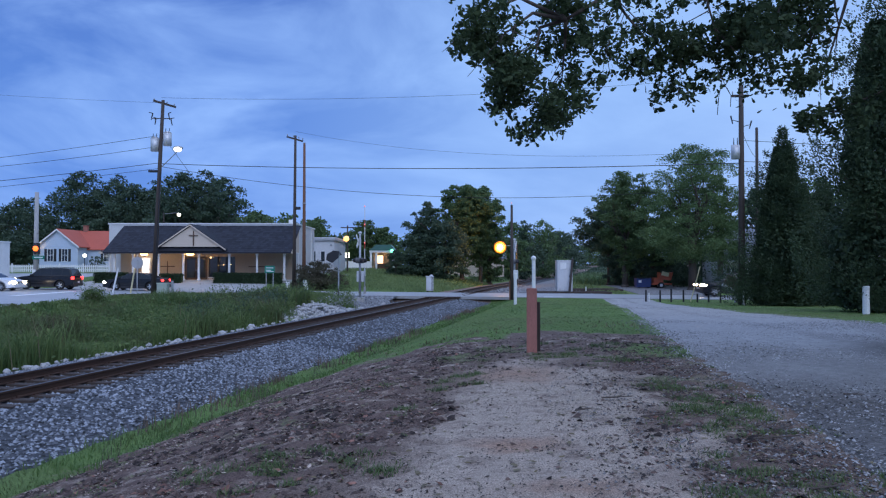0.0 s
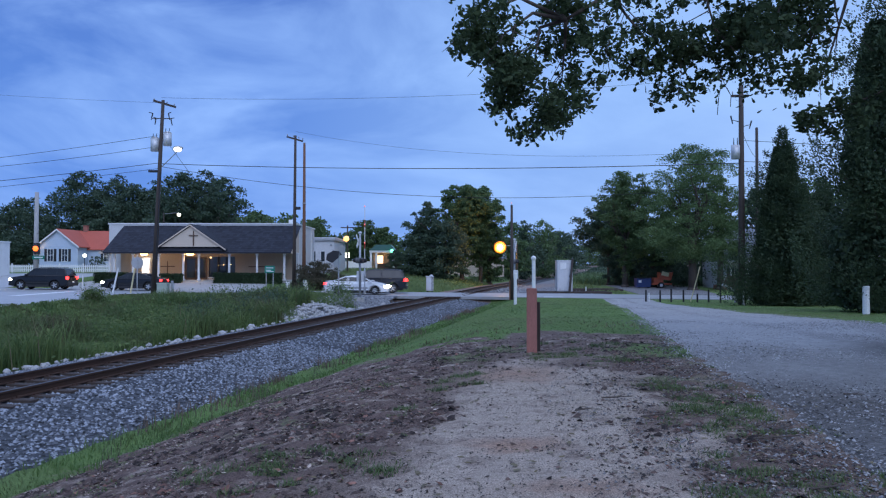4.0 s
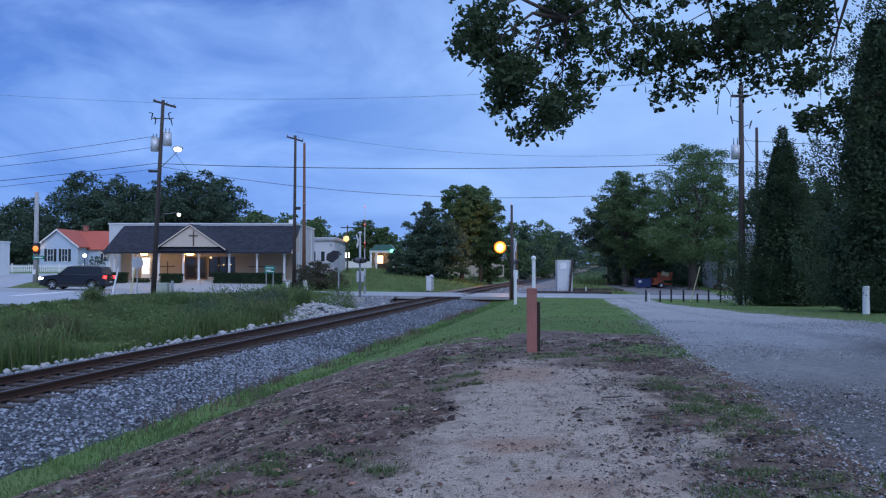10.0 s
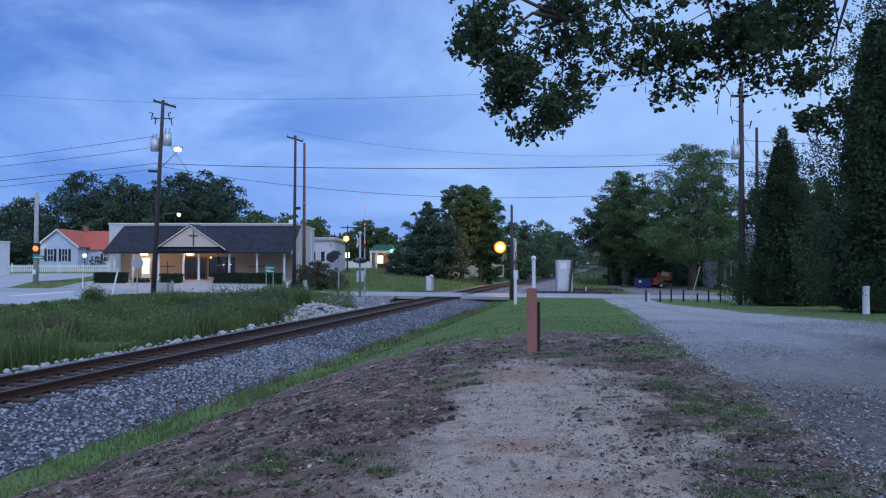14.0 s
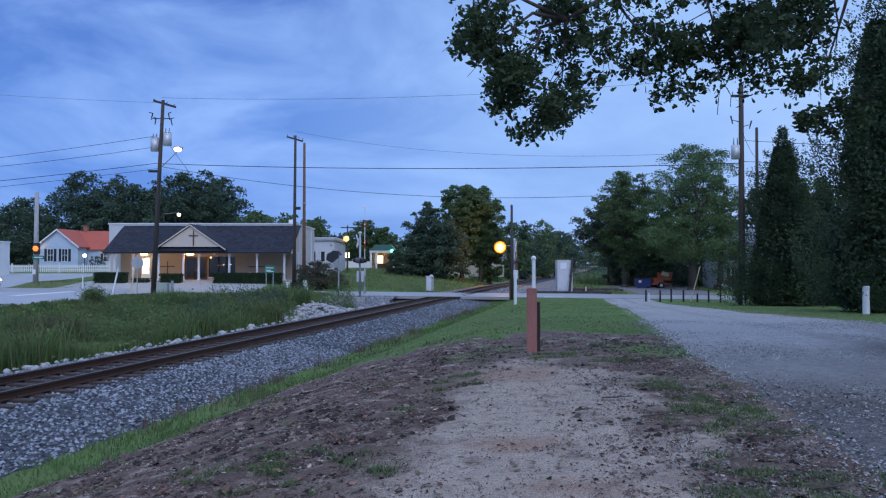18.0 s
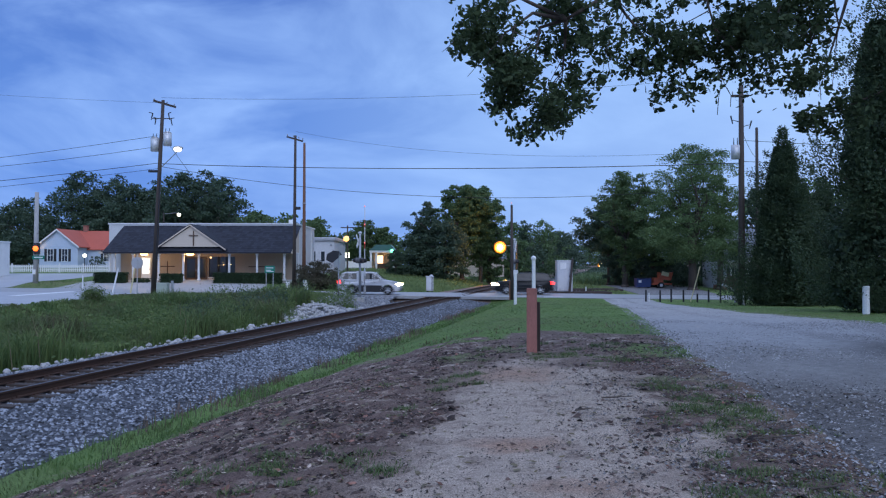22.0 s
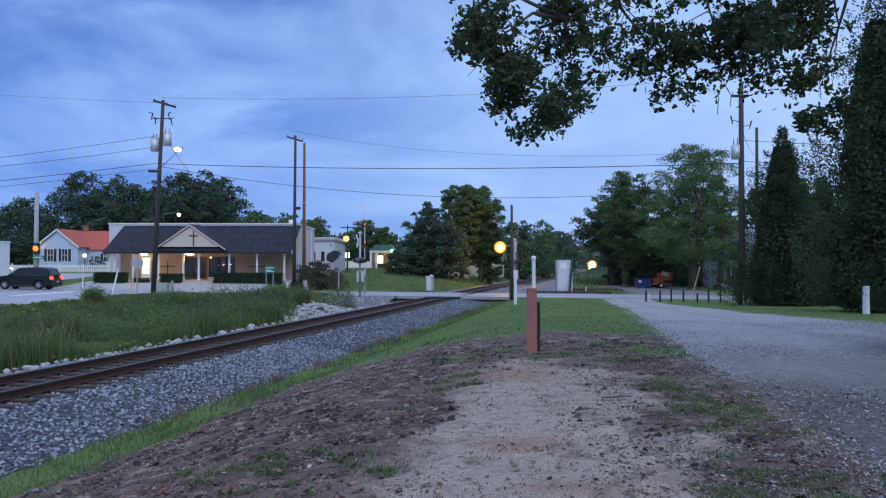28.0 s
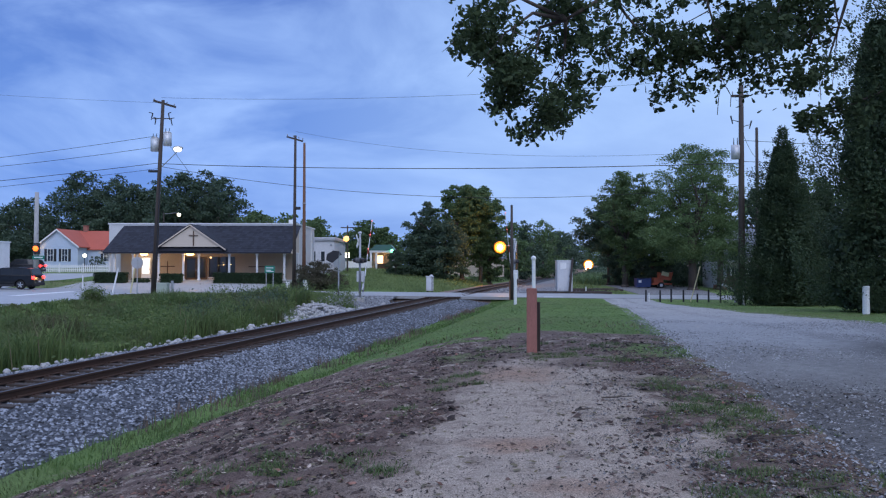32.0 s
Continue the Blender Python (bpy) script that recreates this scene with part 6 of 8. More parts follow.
part("signal_lens", ball(0.2, -0.46, 3.24, 0.25, (1, 0.6, 1)), M["lamp_amber"], hd, "glowing amber signal lens", True)
part("signal_lens", ball(0.2, -0.46, 3.55, 0.13, (1, 0.4, 1)), M["glass"], hd, "", True)
ss = part("street_sign", box(-0.15, 0.95, -0.34, -0.31, 2.28, 2.6, 0.01), M["sign_green"], sg, "green street sign with a white line")
part("text_bar", box(0.0, 0.8, -0.347, -0.341, 2.39, 2.49), M["white_paint"], ss)
part("button_box", box(-0.15, 0.12, -0.32, -0.2, 0.9, 1.35, 0.02), M["white_paint"], sg, "small white button box")

# ---- far street lamps and signals ----
def far_lamp(x, y, z, r, m, label, h0=None, arm=1.0):
    g0 = gz(x, y) if h0 is None else h0
    t = thing("street_lamp", x + arm, y, g0 - 0.05, label, "street lamp")
    part("pole", rod((0, 0, 0), (0, 0, z - g0 + 0.4), 0.11, 0.08, 8), M["pole_wood"], t)
    part("lamp_arm", rod((0, 0, z - g0 + 0.2), (-arm, 0, z - g0 + 0.35), 0.035, 0.03, 6), M["steel_grey"], t)
    part("lamp", ball(-arm, 0, z - g0 + 0.05, r), m, t, "glowing lamp", True)
    return t


sod = far_lamp(7.44, 100, 3.83, 0.40, M["lamp_sodium"], "orange sodium lamp on a wooden pole by the track", arm=2.2)
# glowing discs added round the oversized globe: the lamp's halo put into shape
bm = bmesh.new()
add_rod(bm, (-2.2, 0.02, 3.88 - gz(7.44, 100)), (-2.2, 0.35, 3.88 - gz(7.44, 100)), 0.80, 0.35, 28)
part("halo_disc", bm, M["orange_halo"], sod, "wide orange disc standing in for the lamp halo", True)
part("lamp_lens", rod((-2.2, -0.06, 3.88 - gz(7.44, 100)), (-2.2, 0.01, 3.88 - gz(7.44, 100)), 0.59, 0.59, 28), M["inner_halo"], sod, "yellow-orange disc standing in for the inner halo")
sl = new("sodium_light", bpy.data.lights.new("sodium_light", "POINT"))
sl.data.energy, sl.data.color, sl.data.shadow_soft_size = 1300, (1.0, 0.45, 0.10), 0.4
sl.matrix_basis = pose(7.44, 98.9, 3.7)
wl2 = far_lamp(-12.6, 100, 4.95, 0.36, M["lamp_street"], "warm street lamp on a crossarm pole behind the white building", arm=0.15)
part("crossarm", box(-0.9, 0.9, -0.06, 0.06, 5.75, 5.88, 0.01), M["pole_wood"], wl2)
part("pole_top", rod((0, 0, 5.0), (0, 0, 6.1), 0.09, 0.08, 8), M["pole_wood"], wl2)
far_lamp(-38.6, 112, 8.85, 0.28, M["lamp_white"], "pale street lamp among the far trees", arm=-2.2)
far_lamp(-7.45, 112, 3.6, 0.22, M["lamp_green"], "small greenish lamp beyond the field", arm=0.6)


# ---- buildings further off ----
def gabled_house(name, x, y, w, d, h, rise, wall, roof, label, turn=0.0, z=None, ridge="x", windows=(), door=None, chimney=None, over=0.35):
    z = gz(x, y) if z is None else z
    t = thing(name, x, y, z - 0.1, label, "house", turn=turn)
    wl_ = part("wall", box(-w / 2, w / 2, -d / 2, d / 2, 0, h), wall, t)
    k = int(h / 0.22)
    for i in range(k):
        part("siding_board", box(-w / 2 - 0.015, w / 2 + 0.015, -d / 2 - 0.018, -d / 2, 0.1 + i * h / k, 0.1 + i * h / k + h / k * 0.86), wall, wl_)
    m = Matrix.Identity(4) if ridge == "y" else Matrix(((0, 1, 0, 0), (1, 0, 0, 0), (0, 0, 1, 0), (0, 0, 0, 1)))
    a, b = (w, d) if ridge == "y" else (d, w)
    g = part("gable", prism([(-a / 2, h), (a / 2, h), (0, h + rise)], -b / 2 + 0.01, b / 2 - 0.01), wall, t)
    g.matrix_basis = m
    s = rise / (a / 2)
    for sg_ in (-1, 1):
        r = part("roof", prism([(sg_ * (a / 2 + over), h - s * over), (0, h + rise), (0, h + rise + 0.13), (sg_ * (a / 2 + over), h - s * over + 0.13)], -b / 2 - over, b / 2 + over), roof, t, "sloping roof")
        r.matrix_basis = m
        for yy in (-b / 2 - over - 0.05, b / 2 + over):
            rb = part("rake_board", prism([(sg_ * (a / 2 + over), h - s * over - 0.12), (0, h + rise - 0.12), (0, h + rise + 0.10), (sg_ * (a / 2 + over), h - s * over + 0.10)], yy, yy + 0.05), M["white_paint"], r, "white rake board")
    for wx, wz, ww, wh in windows:
        wi = part("window", box(wx - ww / 2, wx + ww / 2, -d / 2 - 0.03, -d / 2 + 0.02, wz, wz + wh), M["glass"], t, "dark sash window")
        fr = bmesh.new()
        for x0, x1, z0, z1 in ((-ww / 2 - 0.07, -ww / 2, -0.05, wh + 0.07), (ww / 2, ww / 2 + 0.07, -0.05, wh + 0.07), (-ww / 2, ww / 2, wh, wh + 0.07), (-ww / 2, ww / 2, -0.06, 0), (-ww / 2, ww / 2, wh / 2 - 0.025, wh / 2 + 0.025), (-0.02, 0.02, 0, wh)):
            add_box(fr, wx + x0, wx + x1, -d / 2 - 0.07, -d / 2 - 0.03, wz + z0, wz + z1)
        part("window_frame", fr, M["white_paint"], wi)
        for sx in (-1, 1):
            part("shutter", box(wx + sx * (ww / 2 + 0.28) - 0.17, wx + sx * (ww / 2 + 0.28) + 0.17, -d / 2 - 0.06, -d / 2 - 0.02, wz - 0.05, wz + wh + 0.05, 0.01), M["black"], wi, "dark shutter")
    if door:
        part("door", box(door - 0.45, door + 0.45, -d / 2 - 0.04, -d / 2 + 0.02, 0.15, 2.2, 0.01), M["white_paint"], t, "pale front door")
    if chimney:
        c = part("chimney", box(chimney[0] - 0.28, chimney[0] + 0.28, chimney[1] - 0.28, chimney[1] + 0.28, h, chimney[2], 0.01), M["brick"], t, "red brick chimney")
        part("chimney_cap", box(chimney[0] - 0.34, chimney[0] + 0.34, chimney[1] - 0.34, chimney[1] + 0.34, chimney[2], chimney[2] + 0.12), M["brick"], c)
    return t


h1 = gabled_house("house", -52.0, 107, 5.4, 7, 3.0, 2.15, M["blue_siding"], M["red_roof"], "pale blue house with an orange-red roof", ridge="y", windows=((-0.95, 0.9, 0.72, 1.6), (1.0, 0.9, 0.72, 1.6)), door=None, chimney=(1.0, 2.6, 5.9))
h2 = gabled_house("house", -46.0, 109.5, 12.0, 6, 2.7, 2.4, M["blue_siding"], M["red_roof"], "long wing of a pale blue house with a red roof", ridge="x", windows=((-0.6, 0.9, 0.9, 1.4), (2.6, 0.9, 0.9, 1.4)))
pl_ = thing("porch_lantern", -48.2, 103.2, gz(-48.2, 103.2), "glowing round porch lantern on a post", "lantern")
part("post", rod((0, 0, 0), (0, 0, 1.5), 0.05, 0.05, 8), M["black"], pl_)
part("globe", ball(0, 0, 1.65, 0.26), M["lamp_white"], pl_, "glowing white globe", True)
pl_ = thing("porch_lantern", -54.2, 102.9, gz(-54.2, 102.9), "small warm lantern on a post by the house", "lantern")
part("post", rod((0, 0, 0), (0, 0, 2.7), 0.05, 0.05, 8), M["black"], pl_)
part("globe", ball(0, 0, 2.8, 0.15), M["lamp_warm"], pl_, "glowing warm globe", True)
# white picket fence before the houses
fence = thing("picket_fence", -46.5, 97.0, gz(-46.5, 97), "long low white picket fence before the houses", "fence")
for zz in (0.3, 0.75):
    part("fence_rail", box(-14, 4.9, 0.0, 0.05, zz, zz + 0.09), M["white_paint"], fence)
pk = bpy.data.meshes.new("picket")
bm = prism([(-0.07, 0.05), (0.07, 0.05), (0.07, 0.92), (0, 1.0), (-0.07, 0.92)], -0.03, 0.0)
bm.to_mesh(pk)
bm.free()
pk.materials.append(M["white_paint"])
for k in range(77):
    o = new("picket", pk)
    o.parent = fence
    o.location = (-14 + k * 0.247, 0, 0)
for k in range(7):
    part("fence_post", box(-14.05 + k * 3.0, -13.91 + k * 3.0, -0.02, 0.12, 0, 1.15, 0.01), M["white_paint"], fence)

# white flat building right behind the church, with a metal roof edge
wb = thing("flat_building", -14.6, 93.5, gz(-14.6, 93.5) - 0.1, "pale flat-roofed building with a metal roof edge", "building")
part("wall", box(-1.5, 1.55, -1.5, 9, 0, 4.1), M["grey_wall"], wb)
part("roof_edge", box(-1.7, 1.75, -1.75, 9.2, 4.1, 4.4, 0.02), M["steel_grey"], wb)
part("roof", box(-1.6, 1.65, -1.6, 9.1, 4.4, 4.5), M["alu"], wb)
for k, xx in enumerate((-0.9, 0.2)):
    wi = part("window", box(xx - 0.22, xx + 0.22, -1.53, -1.48, 1.6, 2.8), M["glass"], wb)
    part("window_frame", box(xx - 0.28, xx + 0.28, -1.52, -1.50, 1.55, 2.85), M["white_paint"], wi)
part("wall_lamp", ball(1.2, -1.6, 3.6, 0.12), M["steel_grey"], wb)
part("awning", prism([(1.0, 1.9), (1.2, 2.6), (2.3, 2.7), (2.5, 2.4), (2.2, 2.3)], -2.6, -1.5), M["dark_metal"], wb, "dark awning")

# filling station canopy with warm light
fs = thing("station_canopy", -8.9, 115, gz(-8.9, 115) - 0.05, "small station with a green roof and warm lit porch", "station")
part("roof", prism([(-2.0, 2.9), (1.9, 2.9), (1.2, 3.75), (-0.9, 3.75)], -2.4, 2.4), M["green_roof"], fs, "green metal roof")
part("fascia", box(-1.9, 1.8, -2.35, 2.35, 2.6, 2.9, 0.02), M["white_paint"], fs)
for xx in (-1.7, -0.9, 1.6):
    for yy in (-2.1, 2.1):
        part("column", box(xx - 0.14, xx + 0.14, yy - 0.14, yy + 0.14, 0, 2.6, 0.01), M["white_paint"], fs)
part("back_wall", box(-1.8, 1.7, 1.5, 1.8, 0, 2.6), M["tan_wall"], fs)
part("shop_window", box(-1.3, -0.2, 1.42, 1.5, 0.6, 2.2), M["shop_glow"], fs, "brightly lit shop window")
part("counter", box(-1.3, 1.3, -0.4, 0.4, 0, 1.0, 0.02), M["wood_plank"], fs)
cl = new("station_light", bpy.data.lights.new("station_light", "POINT"))
cl.data.energy, cl.data.color, cl.data.shadow_soft_size = 70, (1.0, 0.62, 0.35), 0.3
cl.matrix_basis = pose(-8.9, 114.4, 3.2)
rw = thing("roadside_wall", -13.0, 112, gz(-13, 112), "low pale wall along the far street", "wall")
part("wall", box(-4.5, 2.6, 0, 0.3, 0, 1.15, 0.02), M["white_paint"], rw)
part("coping", box(-4.55, 2.65, -0.04, 0.34, 1.15, 1.22, 0.01), M["white_paint"], rw)
ls = thing("lit_sign", -13.9, 111, gz(-13.9, 111), "white glowing panel sign on a post", "sign")
part("post", rod((0, 0, 0), (0, 0, 2.2), 0.06, 0.06, 8), M["steel_grey"], ls)
part("panel", box(-0.4, 0.4, -0.1, 0.1, 1.75, 2.45, 0.05), M["lamp_white"], ls, "glowing white panel")
tl = thing("traffic_signal", -14.55, 110, gz(-14.55, 110), "traffic signal showing green on its pole", "traffic signal")
part("pole", rod((0, 0, 0), (0, 0, 3.2), 0.07, 0.06, 8), M["steel_grey"], tl)
hd = part("signal_head", box(-0.25, 0.25, -0.2, 0.1, 2.4, 3.5, 0.03), M["black"], tl)
part("signal_lens", ball(0, -0.22, 2.75, 0.24, (1, 0.4, 1)), M["lamp_green"], hd, "glowing green signal lens", True)
# the tan building lit by the orange lamp, seen under the trees
tb2 = gabled_house("warehouse", 4.0, 127, 11.5, 8, 3.0, 1.4, M["cream_wall"], M["slate_roof"], "long tan building lit orange under the trees", ridge="x", windows=())
# white corner building with a dark porch roof at the junction
cbld = thing("corner_shop", -52.0, 79, gz(-52.0, 79) - 0.1, "white corner building with a dark awning roof", "building")
part("wall", box(-4.0, 4.0, -1.0, 6.0, 0, 4.0), M["white_paint"], cbld)
part("parapet_cap", box(-4.1, 4.1, -1.1, 6.1, 4.0, 4.12), M["white_paint"], cbld)
aw = part("awning", prism([(-1.0, 2.7), (-2.6, 2.2), (-2.6, 2.05), (-1.0, 2.05)], -4.4, 5.2), M["shingle"], cbld, "dark awning roof")
aw.matrix_basis = Matrix(((0, 1, 0, 0), (1, 0, 0, 0), (0, 0, 1, 0), (0, 0, 0, 1)))
for xx in (-3.6, 0.4, 4.9):
    part("awning_post", box(xx - 0.07, xx + 0.07, -2.5, -2.36, 0, 2.1), M["white_paint"], cbld)
part("wall_lamp", ball(5.0, -2.7, 1.9, 0.14), M["lamp_warm"], cbld, "glowing wall lamp", True)

# the house behind the pole on the right
hr = gabled_house("house", 34.6, 87, 8.0, 7.0, 3.3, 3.4, M["grey_wall"], M["slate_roof"], "pale house with a grey-blue roof behind the trees", ridge="x", windows=((-2.9, 0.9, 0.8, 1.5),), door=-1.2)
part("porch_post", box(-3.75, -3.6, -4.6, -4.45, 0, 3.0), M["white_paint"], hr)
part("porch_roof", box(-4.2, 0.5, -4.8, -3.5, 3.0, 3.15, 0.02), M["white_paint"], hr, "white porch roof edge")
part("brick_base", box(-4.1, 4.1, -3.56, -3.52, 0, 0.7), M["brick"], hr, "red brick base")
st_ = thing("brick_steps", 30.2, 81.2, gz(30.2, 81.2), "low red brick steps before the house", "steps")
for k in range(3):
    part("step", box(-1.2, 1.0 - 0.1 * k, 0.3 * k, 1.2, 0.17 * k, 0.17 * (k + 1), 0.01), M["brick"], st_)
# lit lamps seen through the cedars
for x, y, z, m, l in ((29.43, 60, 2.92, "lamp_warm", "warm wall lamp glinting through the cedars"), (26.6, 45.6, 1.72, "lamp_white", "small pale lamp behind the cedars")):
    t = thing("yard_lamp", x, y, gz(x, y), l, "lamp")
    part("post", rod((0, 0, 0), (0, 0, z - gz(x, y)), 0.05, 0.05, 8), M["black"], t)
    part("globe", ball(0, 0, z - gz(x, y), 0.2), M[m], t, "glowing globe", True)

# dumpster and red machine in the yard
dp = thing("dumpster", 21.85, 84, gz(21.85, 84), "dark blue steel dumpster in the yard", "dumpster")
part("body", prism([(-0.75, 0.1), (0.7, 0.1), (0.8, 1.05), (-0.8, 1.05)], -0.6, 0.6), M["dumpster"], dp)
part("lid", box(-0.84, 0.84, -0.65, 0.65, 1.05, 1.12, 0.02), M["black"], dp)
part("label_plate", box(-0.6, -0.3, -0.64, -0.61, 0.6, 0.85), M["white_paint"], dp, "small white plate")
for s in (-0.55, 0.5):
    part("skid", box(s, s + 0.12, -0.55, 0.55, 0, 0.1), M["dark_metal"], dp)
mc = thing("chipper_trailer", 23.9, 84, gz(23.9, 84), "orange-red machine on a trailer in the yard", "machine")
part("chassis", box(-1.2, 1.0, -0.5, 0.5, 0.38, 0.55, 0.02), M["machine_red"], mc)
part("engine_cover", box(-1.0, 0.1, -0.45, 0.45, 0.55, 1.15, 0.06), M["machine_red"], mc)
part("hopper", prism([(-0.35, 1.0), (0.9, 0.85), (1.15, 1.75), (0.2, 1.55), (-0.35, 1.75)], -0.5, 0.5), M["machine_red"], mc, "orange feed hopper")
part("hopper_lip", box(-0.5, 0.3, -0.55, -0.45, 1.35, 1.8, 0.02, Matrix.Translation((0, 0, 0)) @ pose(0, 0, 0, 0, 14, 0)), M["yellow"], mc, "pale orange hopper lip")
part("chute", rod((0.9, 0, 1.2), (1.15, 0, 1.85), 0.09, 0.08, 8), M["dark_metal"], mc)
for s in (-0.6, 0.6):
    wh = part("wheel", rod((-0.2, s - 0.1, 0.33), (-0.2, s + 0.1, 0.33), 0.33, 0.33, 16), M["rubber"], mc)
    part("rim", rod((-0.2, s - 0.11, 0.33), (-0.2, s + 0.11, 0.33), 0.17, 0.17, 12), M["alu"], wh)
part("drawbar", rod((-1.2, 0, 0.45), (-2.0, 0, 0.4), 0.05, 0.05, 6), M["dark_metal"], mc)
part("jack", rod((-1.8, 0, 0), (-1.8, 0, 0.5), 0.04, 0.04, 6), M["dark_metal"], mc)


# ---- vehicles ----
def paint(name, col):
    m, n, l, b = tree_of(name)
    tc = n.new("ShaderNodeTexCoord")
    no = ramp(n, l, noise_node(n, l, tc.outputs["Object"], 2.0, 5), 0.3, 0.7)
    l.new(mix_col(n, l, no, col, tuple(v * 0.86 + 0.002 for v in col)), b.inputs["Base Color"])
    b.inputs["Roughness"].default_value, b.inputs["Metallic"].default_value = 0.32, 0.15
    b.inputs["Coat Weight"].default_value, b.inputs["Coat Roughness"].default_value = 0.25, 0.06
    b.inputs["Specular IOR Level"].default_value = 0.3
    return m


M["car_dark"] = paint("dark_car_paint", (0.011, 0.012, 0.015))
M["car_black"] = paint("black_car_paint", (0.007, 0.007, 0.008))
M["car_navy"] = paint("navy_car_paint", (0.011, 0.013, 0.019))
M["car_white"] = paint("white_car_paint", (0.78, 0.79, 0.80))
M["car_silver"] = paint("silver_car_paint", (0.50, 0.51, 0.53))
M["car_glass"] = glass_mat("car_glass", (0.012, 0.014, 0.017), 0.04)
M["car_trim"] = mat("grey_plastic_trim", (0.028, 0.028, 0.03), None, 0.7, bump=0.05)
M["rim"] = mat("alloy_rim", (0.55, 0.56, 0.57), (0.45, 0.46, 0.47), 0.35, metal=0.8, coarse=3, fine=20, bump=0.03)

PROFILES = {
    # length, width, height, wheel radius, axle places, waist line, glasshouse: base front, roof front, roof rear, base rear
    "sedan": dict(L=4.85, W=1.82, H=1.44, R=0.33, ax=(1.42, -1.38), hood=0.90, belt=0.92, deck=1.02, gh=(1.30, 0.42, -0.85, -1.98), under=0.19, cuts=(0.30, -0.62)),
    "suv": dict(L=4.75, W=1.86, H=1.74, R=0.36, ax=(1.42, -1.32), hood=1.06, belt=1.08, deck=1.10, gh=(1.12, 0.46, -2.02, -2.28), under=0.25, cuts=(0.32, -0.60, -1.45)),
    "big_suv": dict(L=5.30, W=2.02, H=1.92, R=0.40, ax=(1.62, -1.55), hood=1.16, belt=1.18, deck=1.20, gh=(1.22, 0.50, -2.26, -2.54), under=0.29, cuts=(0.36, -0.65, -1.60)),
}


def vehicle(kind, body_mat, name, label, category, trim=None, roof_rack=False, tail_on=True):
    P = PROFILES[kind]
    L, W, H, R = P["L"], P["W"], P["H"], P["R"]
    h, un = L / 2, P["under"]
    car = thing(name, 0, 0, 0, label, category)
    # lower body: side outline with real wheel arches
    pts = []
    ra = R + 0.075
    pts.append((-h + 0.10, un + 0.12))
    for ax in (P["ax"][1], P["ax"][0]):
        s0 = math.sqrt(max(0.01, ra * ra - (un + 0.02 - R) ** 2))
        pts.append((ax - s0, un + 0.02))
        a0, a1 = math.atan2(un + 0.02 - R, -s0), math.atan2(un + 0.02 - R, s0)
        a0 = a0 + 2 * math.pi if a0 < 0 else a0
        for k in range(1, 10):
            a = a0 + (a1 - a0) * k / 10
            pts.append((ax + ra * math.cos(a), R + ra * math.sin(a)))
        pts.append((ax + s0, un + 0.02))
    gh = P["gh"]
    pts += [(h - 0.12, un + 0.06), (h, un + 0.20), (h - 0.01, P["hood"] - 0.30), (h - 0.12, P["hood"] - 0.12), (h - 0.55, P["hood"] - 0.02), (gh[0] + 0.15, P["hood"] + 0.06), (gh[0] - 0.15, P["belt"] + 0.07), (gh[3] + 0.1, P["belt"] + 0.08), (-h + 0.25, P["deck"] + 0.02), (-h + 0.06, P["deck"] - 0.10), (-h, un + 0.45), (-h + 0.02, un + 0.2)]
    bm = prism(pts, -W / 2, W / 2)
    es = [e for e in bm.edges if abs(e.verts[0].co.y - e.verts[1].co.y) < 1e-6]
    bmesh.ops.bevel(bm, geom=es, offset=0.045, segments=3, profile=0.6, affect="EDGES")
    for v in bm.verts:
        k = 1 - 0.07 * max(0, (abs(v.co.x) - h + 0.9) / 0.9) ** 2
        v.co.y *= k * (1 - 0.05 * max(0, v.co.z - un - 0.45))
    body = part("body", bm, body_mat, car, "", True)
    for p_ in body.data.polygons:
        p_.use_smooth = len(p_.vertices) <= 4 and p_.area < 0.25
    # glasshouse: lower edge on the waist, narrower at the roof
    zb, zt = P["belt"] + 0.05, H
    wb_, wt = W / 2 - 0.07, W / 2 - 0.24
    bm = bmesh.new()
    prof = [(gh[0], zb), (gh[1], zt - 0.05), (gh[1] - 0.25, zt), ((gh[1] + gh[2]) / 2, zt + 0.015), (gh[2] + 0.25, zt - 0.01), (gh[2], zt - 0.06), (gh[3], zb)]
    rings = []
    for s in (-1, 1):
        rings.append([bm.verts.new((x, s * (wb_ + (wt - wb_) * (z - zb) / (zt - zb)), z)) for x, z in prof])
    n = len(prof)
    bm.faces.new(rings[0][::-1])
    bm.faces.new(rings[1])
    for i in range(n):
        j = (i + 1) % n
        bm.faces.new((rings[0][i], rings[0][j], rings[1][j], rings[1][i]))
    bmesh.ops.recalc_face_normals(bm, faces=bm.faces)
    es = [e for e in bm.edges if e.calc_face_angle(0) > 0.5 and (e.verts[0].co.z + e.verts[1].co.z) / 2 > zb + 0.1]
    bmesh.ops.bevel(bm, geom=es, offset=0.04, segments=2, profile=0.6, affect="EDGES")
    part("cabin", bm, body_mat, car)

    def side_y(z, out=0.006):
        return wb_ + (wt - wb_) * (z - zb) / (zt - zb) + out

    z0, z1 = zb + 0.04, zt - 0.10
    f0 = gh[0] - (gh[0] - gh[1]) * (z0 - zb) / (zt - 0.05 - zb) - 0.10
    f1 = gh[0] - (gh[0] - gh[1]) * (z1 - zb) / (zt - 0.05 - zb) - 0.10
    r0 = gh[3] + (gh[2] - gh[3]) * (z0 - zb) / (zt - 0.06 - zb) + 0.12
    r1 = gh[3] + (gh[2] - gh[3]) * (z1 - zb) / (zt - 0.06 - zb) + 0.12
